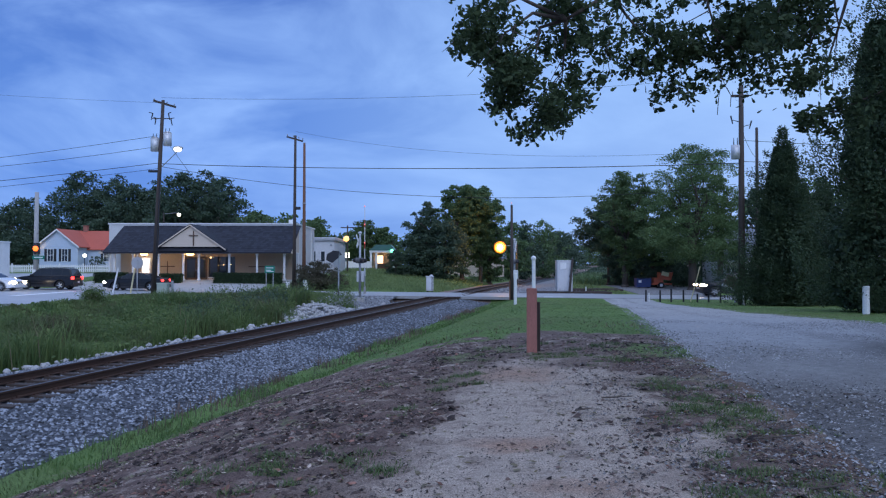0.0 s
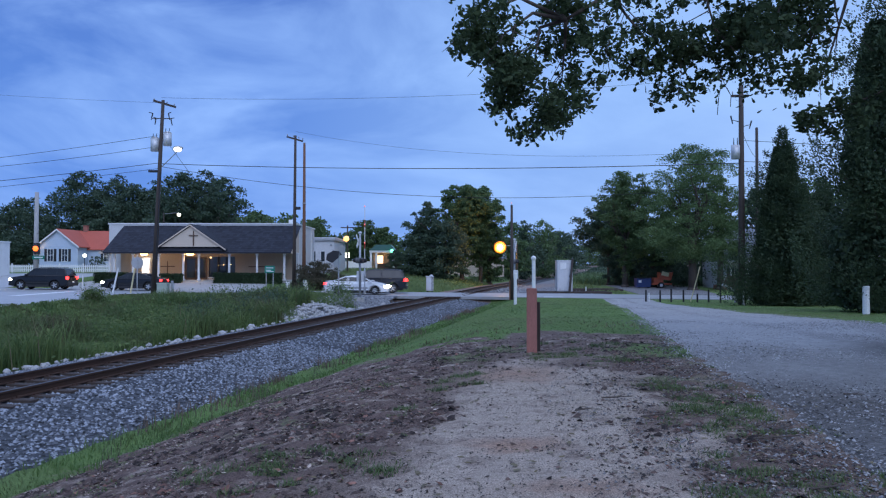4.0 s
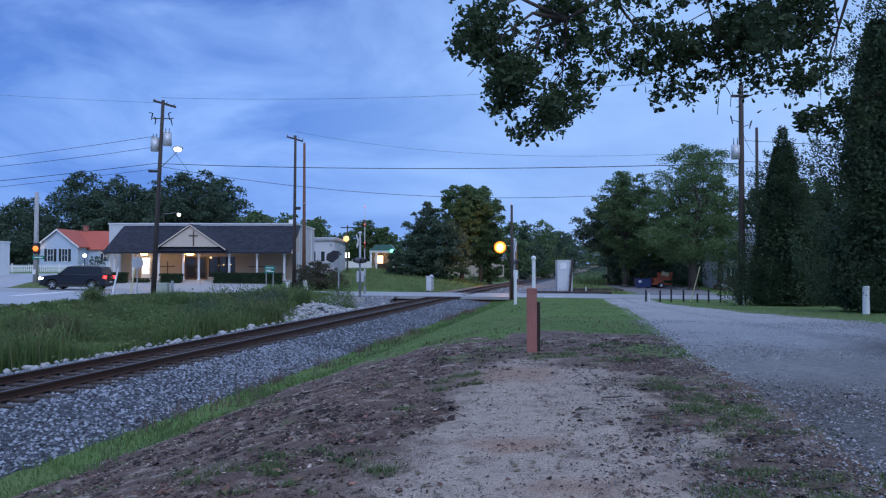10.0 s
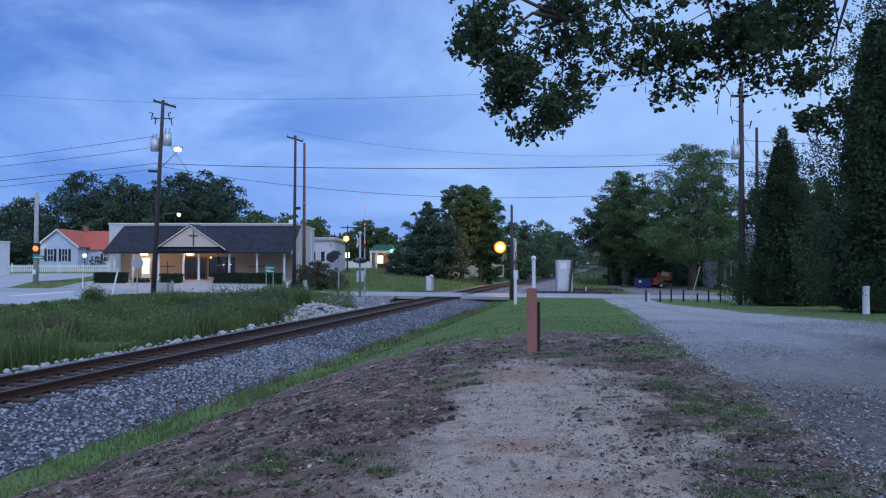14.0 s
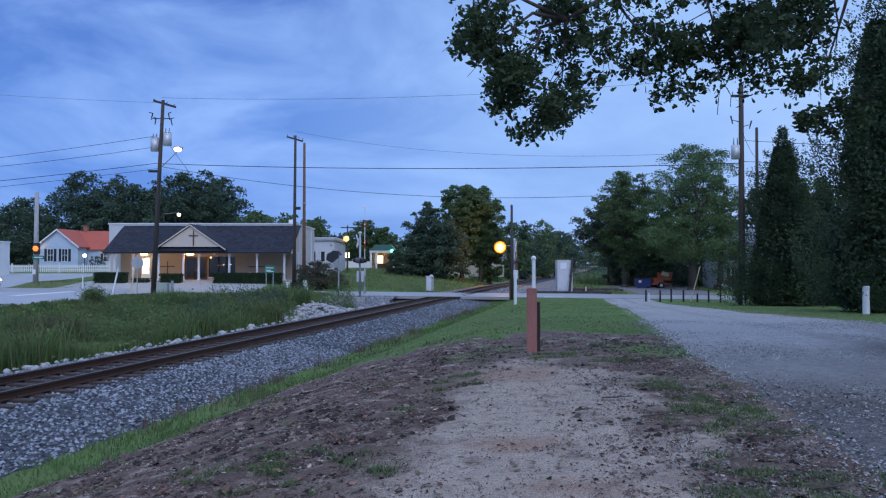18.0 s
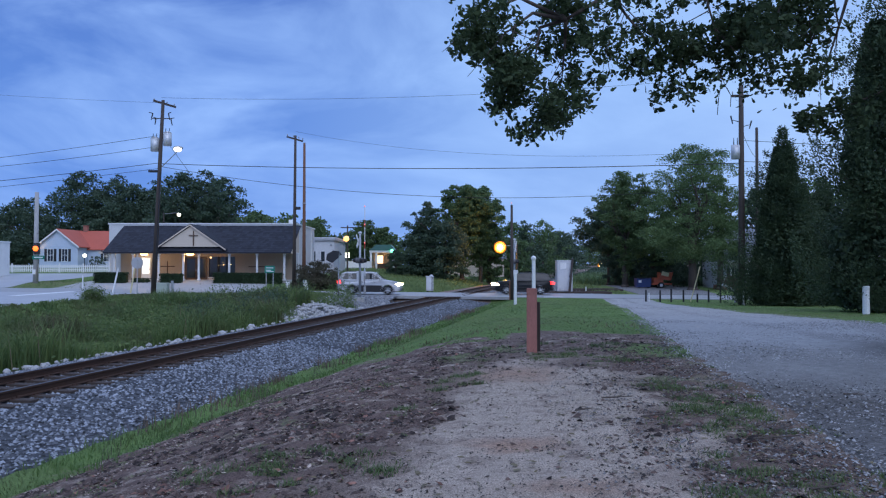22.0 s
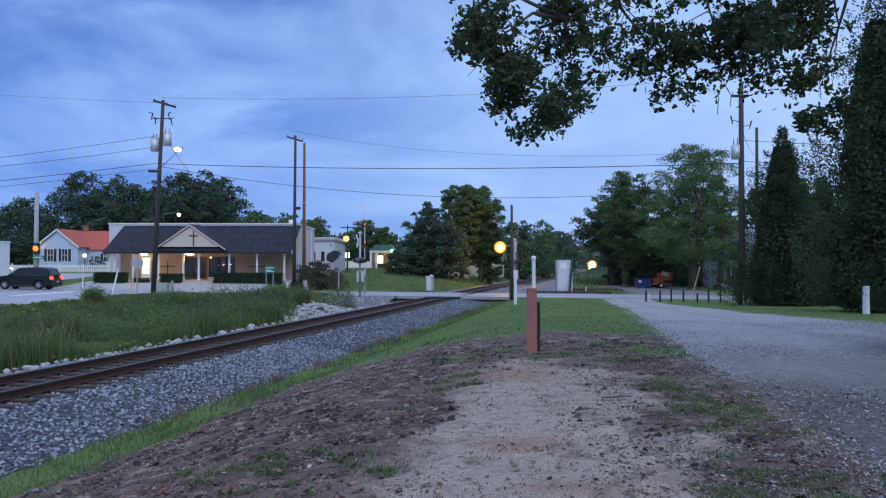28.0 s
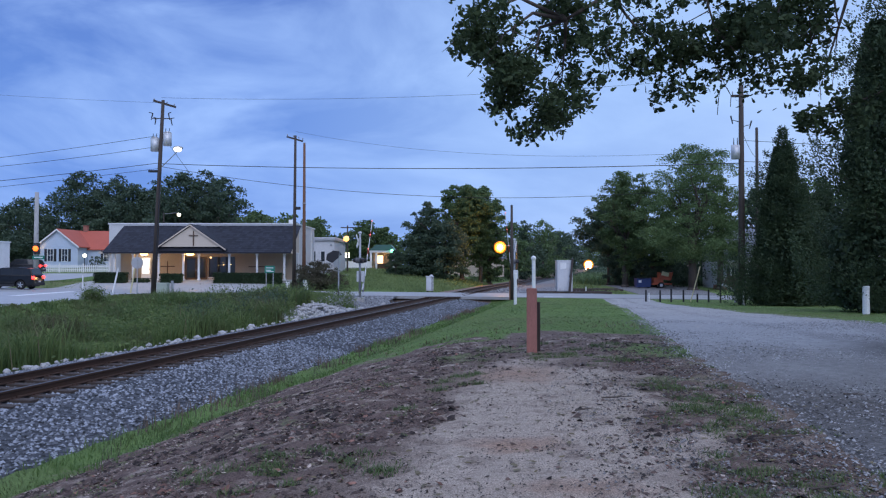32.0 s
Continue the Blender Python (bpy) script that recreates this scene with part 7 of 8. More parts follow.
    cuts = list(P["cuts"])
    lows, tops = [f0] + cuts + [r0], [f1] + cuts + [r1]
    for s in (-1, 1):
        for i in range(len(lows) - 1):
            a, b_, c_, d_ = lows[i] - 0.03, lows[i + 1] + 0.03, tops[i + 1] + 0.03, tops[i] - 0.03
            bm = bmesh.new()
            q = [bm.verts.new((x, s * side_y(z), z)) for x, z in ((a, z0), (b_, z0), (c_, z1), (d_, z1))]
            q2 = [bm.verts.new((v.co.x, v.co.y - s * 0.02, v.co.z)) for v in q]
            bm.faces.new(q)
            for k in range(4):
                bm.faces.new((q[k], q[(k + 1) % 4], q2[(k + 1) % 4], q2[k]))
            bmesh.ops.recalc_face_normals(bm, faces=bm.faces)
            part("side_window", bm, M["car_glass"], car, "dark side window")
    for nm, (xa, xb, za, zc) in (("windscreen", (gh[0], gh[1], zb + 0.04, zt - 0.10)), ("rear_window", (gh[3], gh[2], zb + 0.08, zt - 0.12))):
        bm = bmesh.new()
        zr_ = zt - 0.05
        s = 1 if nm == "windscreen" else -1
        xs = [xa + (xb - xa) * (z - zb) / (zr_ - zb) + s * 0.008 for z in (za, zc)]
        q = [bm.verts.new((x, y * (side_y(z, -0.08)), z)) for x, z, y in ((xs[0], za, -1), (xs[0], za, 1), (xs[1], zc, 1), (xs[1], zc, -1))]
        q2 = [bm.verts.new((v.co.x - s * 0.02, v.co.y, v.co.z)) for v in q]
        bm.faces.new(q)
        for k in range(4):
            bm.faces.new((q[k], q[(k + 1) % 4], q2[(k + 1) % 4], q2[k]))
        bmesh.ops.recalc_face_normals(bm, faces=bm.faces)
        part(nm, bm, M["car_glass"], car)
    # lamps, bumpers, mirrors, handles
    for s in (-1, 1):
        part("headlight", ball(h - 0.13, s * (W / 2 - 0.19), P["hood"] - 0.25, 0.18, (1.15, 1.3, 0.72)), M["head_lamp"], car, "lit headlight")
        part("taillight", box(-h - 0.005, -h + 0.15, s * (W / 2 - 0.15) - 0.12, s * (W / 2 - 0.15) + 0.12, P["deck"] - 0.26, P["deck"] - (0.10 if kind == "sedan" else 0.02), 0.03), M["tail_lamp"], car, "lit red taillight")
        mi = part("mirror", box(gh[0] - 0.28, gh[0] - 0.12, s * (W / 2 + 0.06) - 0.1, s * (W / 2 + 0.06) + 0.1, P["belt"] + 0.02, P["belt"] + 0.18, 0.04), body_mat, car)
        for cx in (cuts[0] + 0.12, cuts[1] + 0.1):
            part("door_handle", box(cx - 0.1, cx + 0.08, s * (W / 2 - 0.01) - 0.02, s * (W / 2 - 0.01) + 0.02, P["belt"] - 0.13, P["belt"] - 0.09, 0.008), trim or body_mat, car)
        for cx in cuts[:2]:
            part("door_seam", box(cx - 0.006, cx + 0.006, s * (W / 2 - 0.012) - 0.012, s * (W / 2 - 0.012) + 0.014, un + 0.15, P["belt"] - 0.02), M["black"], car)
        part("sill", box(P["ax"][1] + ra, P["ax"][0] - ra, s * (W / 2 - 0.03) - 0.04, s * (W / 2 - 0.03) + 0.045, un - 0.02, un + (0.48 if trim else 0.16), 0.015), trim or M["car_trim"], car)
        part("side_moulding", box(P["ax"][1] + ra + 0.05, P["ax"][0] - ra - 0.05, s * (W / 2) - 0.015, s * (W / 2) + 0.012, un + 0.30, un + 0.36, 0.005), trim or M["car_trim"], car)
        if roof_rack:
            part("roof_rail", rod((gh[1] - 0.45, s * (wt - 0.08), zt + 0.05), (gh[2] + 0.3, s * (wt - 0.08), zt + 0.05), 0.018, 0.018, 6), M["car_trim"], car)
    for e, nm in ((1, "front_bumper"), (-1, "rear_bumper")):
        part(nm, box(e * (h - 0.03) - 0.09, e * (h - 0.03) + 0.07, -W / 2 + 0.10, W / 2 - 0.10, un + 0.06, un + 0.30, 0.05), trim or (body_mat if kind == "sedan" else M["car_trim"]), car)
        part("number_plate", box(e * (h + 0.045) - 0.012, e * (h + 0.045) + 0.005, -0.15, 0.15, un + 0.32, un + 0.45, 0.004), M["white_paint"], car, "plain pale plate")
    part("grille", box(h - 0.03, h + 0.012, -0.42, 0.42, P["hood"] - 0.34, P["hood"] - 0.18, 0.01), M["black"], car)
    part("underbody", box(-h + 0.3, h - 0.3, -W / 2 + 0.25, W / 2 - 0.25, un - 0.03, un + 0.3), M["black"], car)
    wheels = []
    for ax in P["ax"]:
        for s in (-1, 1):
            bm = bmesh.new()
            prof = ((-0.10, 0.62), (-0.11, 0.92), (-0.08, 1.0), (0.08, 1.0), (0.11, 0.92), (0.10, 0.62))
            seg = 24
            loops = [[bm.verts.new((R * r * math.cos(2 * math.pi * k / seg), y, R * r * math.sin(2 * math.pi * k / seg))) for k in range(seg)] for y, r in prof]
            for a, b_ in zip(loops, loops[1:]):
                for k in range(seg):
                    bm.faces.new((a[k], a[(k + 1) % seg], b_[(k + 1) % seg], b_[k]))
            bmesh.ops.recalc_face_normals(bm, faces=bm.faces)
            w = part("wheel", bm, M["rubber"], car, "", True)
            w.location = (ax, s * (W / 2 - 0.13), R)
            bm = bmesh.new()
            add_rod(bm, (0, -0.085, 0), (0, 0.085, 0), R * 0.64, R * 0.64, 20)
            rim = part("rim", bm, M["car_trim"], w)
            for k in range(5):
                a = 2 * math.pi * k / 5
                part("spoke", box(0.0, R * 0.62, -0.09 - 0.012, 0.09 + 0.012, -0.04, 0.04, 0.008, pose(0, 0, 0, 0, math.degrees(a), 0)), M["rim"], w, "alloy spoke")
            wheels.append(w)
    return car, wheels, R


CARS = {}
CARS["a"] = vehicle("suv", M["car_dark"], "suv", "dark grey estate car with lit brake lights", "car", roof_rack=True)
CARS["b"] = vehicle("sedan", M["car_dark"], "sedan", "dark sedan waiting at the junction", "car")
CARS["c"] = vehicle("sedan", M["car_white"], "sedan", "white sedan driving along the road", "car")
CARS["d"] = vehicle("big_suv", M["car_navy"], "suv", "large dark blue-grey off-road wagon", "car", trim=None, roof_rack=True)
CARS["e"] = vehicle("suv", M["car_silver"], "suv", "silver off-road wagon with dark lower trim", "car", trim=M["car_trim"], roof_rack=True)
CARS["f"] = vehicle("suv", M["car_black"], "suv", "black off-road wagon with lit taillights", "car", roof_rack=True)
CARS["g"] = vehicle("suv", M["car_dark"], "suv", "dark wagon coming along the back street", "car")
CARS["h"] = vehicle("sedan", M["car_silver"], "sedan", "pale sedan on the back street", "car")

# ---- the locomotive far down the line ----
loco = thing("locomotive", 150, 700, -3, "dark diesel locomotive with bright headlight far down the line", "locomotive")
part("frame", box(-1.5, 1.5, 0, 18, 1.1, 1.5, 0.03), M["black"], loco)
# nose and cab coloured orange to widen the headlight's glow
part("nose", box(-1.1, 1.1, 0.6, 1.9, 1.5, 2.3, 0.12), M["machine_red"], loco)
part("cab", box(-1.55, 1.55, 2.2, 4.6, 1.5, 4.5, 0.12), M["machine_red"], loco)
part("hood", box(-1.0, 1.0, 4.6, 17.2, 1.5, 4.2, 0.1), M["black"], loco)
for s in (-1, 1):
    part("cab_window", box(s * 0.8 - 0.5, s * 0.8 + 0.5, 2.16, 2.22, 3.5, 4.1, 0.02), M["glass"], loco)
    part("ditch_light", rod((s * 1.1, -0.12, 1.75), (s * 1.1, 0.0, 1.75), 0.42, 0.42, 12), M["train_lamp"], loco, "bright ditch light")
    part("handrail", rod((s * 1.45, 0.1, 1.5), (s * 1.45, 0.1, 2.6), 0.03, 0.03, 6), M["white_paint"], loco)
# halo disc added; headlight and ditch lights drawn oversized to hold their glare
part("headlight_halo", rod((0, 2.10, 3.5), (0, 2.5, 3.5), 2.3, 1.2, 28), M["orange_halo"], loco, "wide orange disc standing in for the headlight halo", True)
hb = part("headlight", rod((0, 1.95, 3.5), (0, 2.09, 3.5), 1.65, 1.65, 24), M["train_lamp"], loco, "bright headlight")
part("plow", prism([(-1.45, 0.2), (1.45, 0.2), (1.3, 1.1), (-1.3, 1.1)], -0.3, 0.0), M["dark_metal"], loco)
part("coupler", box(-0.15, 0.15, -0.7, 0.0, 0.75, 1.05, 0.03), M["dark_metal"], loco)
for y in (3.2, 14.0):
    bg = part("bogie", box(-1.15, 1.15, y - 1.8, y + 1.8, 0.35, 1.1, 0.05), M["dark_metal"], loco)
    for q in (-1.3, 0, 1.3):
        for s in (-1, 1):
            part("wheel", rod((s * 0.69, y + q, 0.5), (s * 0.82, y + q, 0.5), 0.5, 0.5, 16), M["rail_steel"], bg)


# ---- grass, weeds and stones ----
def scatter(n, x0, x1, y0, y1, rng, near=0.0):
    """Places on the plan; near > 0 crowds them towards the viewer."""
    x = rng.uniform(x0, x1, n)
    y = y0 + (y1 - y0) * rng.uniform(0, 1, n) ** (1 + near)
    return x, y


def blades(name, x, y, h, w, rng, material, label, lean=0.45, lift=0.0, category="grass"):
    n = len(x)
    z = ground_z(x, y) + lift - 0.01
    a = rng.uniform(0, 2 * np.pi, n)
    d = np.stack([np.cos(a), np.sin(a), np.zeros(n)], -1)
    s = np.stack([-np.sin(a), np.cos(a), np.zeros(n)], -1) * (w * rng.uniform(0.6, 1.3, n))[:, None]
    b = np.stack([x, y, z], -1)
    l1 = (h * lean * rng.uniform(0.1, 0.6, n))[:, None]
    l2 = (h * lean * rng.uniform(0.7, 1.8, n))[:, None]
    up = np.stack([np.zeros(n), np.zeros(n), h], -1)
    V = np.stack([b - s, b + s, b + d * l1 + up * 0.6 + s * 0.7, b + d * l1 + up * 0.6 - s * 0.7, b + d * l2 + up], 1).reshape(-1, 3)
    k = np.arange(n)[:, None] * 5
    F = (k + np.array([[0, 1, 2, 3]])).tolist() + (k + np.array([[3, 2, 4]])).tolist()
    return tagged(new(name, flat_mesh(name, V, F, material)), label, category, kind="stuff")


OCT = np.array([(1, 0, -0.25), (0.1, 0.9, -0.15), (-0.9, 0.1, -0.25), (0, -1, -0.3), (0.15, 0.1, 0.72)])
OCF = np.array([(0, 1, 4), (1, 2, 4), (2, 3, 4), (3, 0, 4)])


def pebbles(name, x, y, z, size, rng, material, label, flat=0.75, category="stones"):
    n = len(x)
    P = OCT[None] * (1 + rng.uniform(-0.35, 0.35, (n, 5, 3)))
    P[:, :, 2] *= flat
    a = rng.uniform(0, 2 * np.pi, n)
    t = rng.normal(0, 0.35, n)
    c, s = np.cos(a), np.sin(a)
    X, Y, Z = P[..., 0], P[..., 1], P[..., 2]
    Z2 = Z + X * np.sin(t)[:, None]
    V = np.stack([X * c[:, None] - Y * s[:, None], X * s[:, None] + Y * c[:, None], Z2], -1) * size[:, None, None] + np.stack([x, y, z], -1)[:, None]
    F = (np.arange(n)[:, None, None] * 5 + OCF[None]).reshape(-1, 3)
    return tagged(new(name, flat_mesh(name, V.reshape(-1, 3), F, material)), label, category, kind="stuff")


def tract():
    rng = np.random.default_rng(21)
    off = lambda x, y: (x - track_x(y)) * 0.98
    # tall weeds in the ditch beyond the track
    x, y = scatter(150000, -23, 0, 12, 57, rng)
    u = off(x, y)
    hh = 0.40 + 0.95 * sstep(-0.6, 0.9, wave(x, y, 0.55) + 0.5 * wave(x + 4, y, 1.7))
    ok = (u < -3.75 - 0.5 * rng.uniform(0, 1, len(x))) & (x > -22.2 + 0.4 * rng.uniform(0, 1, len(x))) & (x < (y - 14) * 0.2 - 4)
    top = sstep(57, 49, y)
    ok &= np.hypot((x + 7.3) / 2.1, (y - 44.5) / 6.0) > 1
    ok &= ~((y > 50.5) & (off(x, y) > -7.5))
    hh = hh * (0.20 + 0.8 * top) * (0.22 + 0.78 * sstep(-21.5, -15.5, x))
    x, y, hh = x[ok], y[ok], hh[ok]
    k = rng.uniform(0, 1, len(x))
    keep = k < 0.75
    blades("tall_weeds", x[keep], y[keep], hh[keep] * rng.uniform(0.5, 1.15, keep.sum()), 0.014 + 0.010 * y[keep] / 40, rng, M["weed"], "tall green weeds filling the trackside ditch", 0.4, category="weeds")
    q = (k > 0.985)
    blades("dry_stalks", x[q], y[q], hh[q] * rng.uniform(0.8, 1.3, q.sum()), np.full(q.sum(), 0.012), rng, M["straw"], "pale dry stalks among the weeds", 0.3, category="weeds")
    # broad-leaved weeds
    q = (k > 0.75) & (k < 0.90)
    C = np.stack([x[q], y[q], ground_z(x[q], y[q]) + hh[q] * rng.uniform(0.2, 0.85, q.sum())], -1)
    V, F = leaf_cloud(C, 0.085, rng)
    tagged(new("broad_weeds", flat_mesh("broad_weeds", V, F, M["weed"])), "leafy green weeds in the trackside ditch", "weeds", kind="stuff")
    # leafy clumps standing out of the weeds
    C = []
    for k in range(60):
        yy = rng.uniform(22, 54)
        uu = rng.uniform(-14, -4.6) if k % 3 else rng.uniform(-7, -4.4)
        xx = float(track_x(yy)) + uu
        if xx < -21.5:
            continue
        rr = rng.uniform(0.3, 0.75)
        c = rng.normal(0, 1, (int(520 * rr), 3)) * np.array([rr * 0.6, rr * 0.6, rr * 0.55]) + np.array([xx, yy, gz(xx, yy) + rr * 0.9])
        C.append(c[c[:, 2] > gz(xx, yy)])
    V, F = leaf_cloud(np.concatenate(C), 0.06, rng)
    tagged(new("weed_clumps", flat_mesh("weed_clumps", V, F, M["weed"])), "leafy weed clumps in the trackside ditch", "weeds", kind="stuff")
    C = []
    for k in range(34):
        yy = rng.uniform(36, 49)
        xx = float(track_x(yy)) + rng.uniform(-9.5, -5.0)
        rr = rng.uniform(0.4, 0.8)
        c = rng.normal(0, 1, (int(700 * rr), 3)) * np.array([rr * 0.6, rr * 0.6, rr * 0.6]) + np.array([xx, yy, gz(xx, yy) + rr * 0.8])
        c = c[(c[:, 2] > gz(xx, yy)) & (np.hypot((c[:, 0] + 7.3) / 2.1, (c[:, 1] - 44.5) / 6.0) > 1)]
        C.append(c)
    V, F = leaf_cloud(np.concatenate(C), 0.06, rng)
    tagged(new("dark_brush", flat_mesh("dark_brush", V, F, M["leaf_dark"])), "dark green brush by the ballast", "brush", kind="stuff")
    # grass strip at the foot of the ballast and the verge up to the road
    x, y = scatter(150000, -8, 13, 6, 57, rng, 0.8)
    u = off(x, y)
    g, s, m = cover(x, y)
    ok = (u > 3.75 + 0.6 * (vnoise(x, y, 0.7, 3, 9) - 0.45) + 0.15 * rng.normal(0, 1, len(x))) & (x < drive_left(y) + rng.normal(0, 0.15, len(x))) & (rng.uniform(0, 1, len(x)) < (g - 0.2) * 1.35 * np.where(u < 5.6, 1, 1 - sstep(15, 19, y)))
    x, y = x[ok], y[ok]
    strip_h = np.where(off(x, y) < 6.0, 0.04 + 0.15 * vnoise(x, y, 0.8, 3, 12) ** 1.5, 0.034) * (0.6 + 0.8 * sstep(-0.5, 0.9, wave(x, y, 0.9) + 0.5 * wave(x, y + 3, 2.9)))
    blades("verge_grass", x, y, strip_h * rng.uniform(0.5, 1.4, len(x)), 0.004 + 0.00035 * y, rng, M["grass"], "short green grass beside the ballast", 0.7)
    # the mown lawn between the line and the drive
    x, y = scatter(78000, -6, 12, 15, 57, rng, 0.45)
    g = cover(x, y)[0]
    ok = (off(x, y) > 5.0) & (x < drive_left(y) + rng.normal(0, 0.12, len(x))) & (rng.uniform(0, 1, len(x)) < (g - 0.25) * 1.4)
    x, y = x[ok], y[ok]
    blades("mown_lawn", x, y, (0.016 + 0.030 * vnoise(x, y, 0.8, 3, 14)) * rng.uniform(0.6, 1.4, len(x)), 0.006 + 0.0004 * y, rng, M["lawn"], "mown green lawn between the track and the drive", 3.0)
    # tufts in the dirt
    y = np.concatenate([rng.uniform(4.6, 10, 170), rng.uniform(4.8, 11.5, 90), rng.uniform(4.6, 15, 70), rng.uniform(11, 15.5, 60)])
    x = np.concatenate([drive_left(y[:170]) + rng.normal(-0.45, 0.36, 170), -3.75 + 0.405 * y[170:260] + rng.normal(0, 0.42, 90), rng.uniform(-4, 2.0, 70), drive_left(y[330:]) + rng.normal(-1.0, 0.8, 60)])
    ok = (off(x, y) > 5.2) & (vnoise(x, y, 1.1, 3, 4) > 0.46) & ((cover(x, y)[1] < 0.55) | (x > drive_left(y) - 1.0))
    x, y = x[ok], y[ok]
    rad = 0.018 + 0.085 * rng.uniform(0, 1, len(x)) ** 1.6
    cnt = (rad * 900).astype(int) + 8
    rr, hh = np.repeat(rad, cnt), np.repeat(0.022 + rad * 0.42, cnt)
    x, y = np.repeat(x, cnt) + rng.normal(0, 1, len(rr)) * rr, np.repeat(y, cnt) + rng.normal(0, 1, len(rr)) * rr
    blades("grass_tufts", x, y, hh * rng.uniform(0.5, 1.4, len(x)), np.full(len(x), 0.0045), rng, M["tuft"], "sparse tufts of grass in the dirt", 0.9)
    # dry grass mixed into the verge, and dead brush at the ballast foot
    x, y = scatter(5000, -8, 9, 8, 21, rng, 0.5)
    ok = (off(x, y) > 4.2) & (x < drive_left(y)) & (cover(x, y)[0] > 0.6) & (vnoise(x, y, 0.5, 3, 21) > 0.5)
    blades("dry_grass", x[ok], y[ok], rng.uniform(0.04, 0.12, ok.sum()), 0.004 + 0.0004 * y[ok], rng, M["straw"], "dry blades among the verge grass", 0.8)
    y = rng.uniform(13, 46, 120)
    x = track_x(y) + rng.normal(4.15, 0.32, 120)
    ok = vnoise(x, y, 0.35, 3, 23) > 0.42
    x, y = np.repeat(x[ok], 14), np.repeat(y[ok], 14)
    x, y = x + rng.normal(0, 0.13, len(x)), y + rng.normal(0, 0.13, len(y))
    blades("dead_brush", x, y, rng.uniform(0.08, 0.34, len(x)), 0.004 + 0.0003 * y, rng, M["dead_brush"], "reddish brown dead brush at the ballast foot", 0.6, category="weeds")
    # dead stems standing in the grass strip
    y = rng.uniform(6, 26, 34)
    x = track_x(y) + rng.uniform(3.9, 5.4, 34)
    x, y = np.repeat(x, 7) + rng.normal(0, 0.05, 238), np.repeat(y, 7) + rng.normal(0, 0.05, 238)
    blades("dead_stems", x, y, rng.uniform(0.10, 0.42, 238), np.full(238, 0.004), rng, M["bark"], "thin dead stems in the grass strip", 0.25, category="weeds")
    # lawn to the right of the drive
    x, y = scatter(40000, 9, 34, 20, 57, rng, 0.3)
    ok = x > drive_right(y) + rng.normal(0, 0.25, len(x))
    x, y = x[ok], y[ok]
    blades("lawn_grass", x, y, rng.uniform(0.016, 0.045, len(x)), 0.010 + 0.0003 * y, rng, M["lawn"], "short lawn beside the gravel drive", 2.6)
    # the field across the road, and the bank along the line
    x, y = scatter(44000, -14, 22, 66, 112, rng, 0.2)
    u = off(x, y)
    ok = (np.abs(u) > 3.6) & ~((x > 16.5) & (x < 26) & (y < 96)) & ~((u > 0) & (u < np.interp(y, [65, 70, 77, 100, 200], [12.7, 11.7, 8.2, 6.7, 5.2])))
    x, y = x[ok], y[ok]
    u = off(x, y)
    blades("field_grass", x, y, rng.uniform(0.15, 0.42, len(x)) * np.where(u < -4, 1, 0.7) * sstep(65.5, 71, y), np.full(len(x), 0.03), rng, M["field"], "rough green field grass beyond the road", 0.6)
    x, y = scatter(16000, 4, 52, 96, 230, rng, 0.3)
    ok = (off(x, y) < -4.0) | (off(x, y) > 6.8)
    blades("bank_grass", x[ok], y[ok], rng.uniform(0.3, 1.0, ok.sum()), np.full(ok.sum(), 0.06), rng, M["leaf_far"], "rough grass on the bank along the line", 0.6)
    y = rng.uniform(190, 520, 9000)
    u = rng.uniform(3.6, 22, 9000) * rng.choice([-1, 1], 9000)
    blades("line_weeds", track_x(y) + u, y, rng.uniform(0.4, 1.3, 9000), np.full(9000, 0.13), rng, M["leaf_dark"], "dark weeds along the far line", 0.5, category="weeds")
    # scrub along the far line
    n = 9000
    y = rng.uniform(285, 330, n)
    u = np.where(rng.uniform(0, 1, n) < 0.75, rng.uniform(3.4, 24, n), rng.uniform(-14, -3.4, n))
    x = track_x(y) + u
    C = np.stack([x, y, ground_z(x, y) + 1.75 * rng.uniform(0, 1, n) ** 0.7 * (0.7 + 0.4 * np.sin(x * 1.7))], -1)
    V, F = leaf_cloud(C, 0.34, rng)
    tagged(new("line_scrub", flat_mesh("line_scrub", V, F, M["leaf_dark"])), "dark scrub along the far line", "scrub", kind="stuff")
    x, y = scatter(9000, -52, -31, 66, 87, rng)
    ok = ((x > -37.3) & (x < -31.8) & (y > 66.3) & (y < 77) | (y > 79) & (x > -37) & (x < -33.6)) 
    blades("island_grass", x[ok], y[ok], rng.uniform(0.05, 0.14, ok.sum()), np.full(ok.sum(), 0.02), rng, M["grass"], "mown grass on the junction island", 0.6)
    # a bushy weed at the road's edge
    C = np.array([-21.4, 47.0, gz(-21.4, 47) + 0.30]) + rng.normal(0, 1, (2600, 3)) * np.array([0.36, 0.3, 0.24])
    C = C[C[:, 2] > gz(-21.4, 47)]
    V, F = leaf_cloud(C, 0.05, rng)
    ws = thing("weed_shrub", -21.4, 47, gz(-21.4, 47), "bushy green weed at the pavement edge", "shrub")
    o = new("leaves", flat_mesh("leaves", V - np.array([-21.4, 47, gz(-21.4, 47)]), F, M["weed"]))
    o.parent = ws
    part("stem", rod((0, 0, 0), (0.05, 0, 0.6), 0.02, 0.008, 5), M["bark"], ws)
    # ballast stones, the nearer the finer laid
    prof_u = [-3.6, -3.4, -1.75, -1.3, -0.4, 0.4, 1.3, 1.75, 3.7, 3.95]
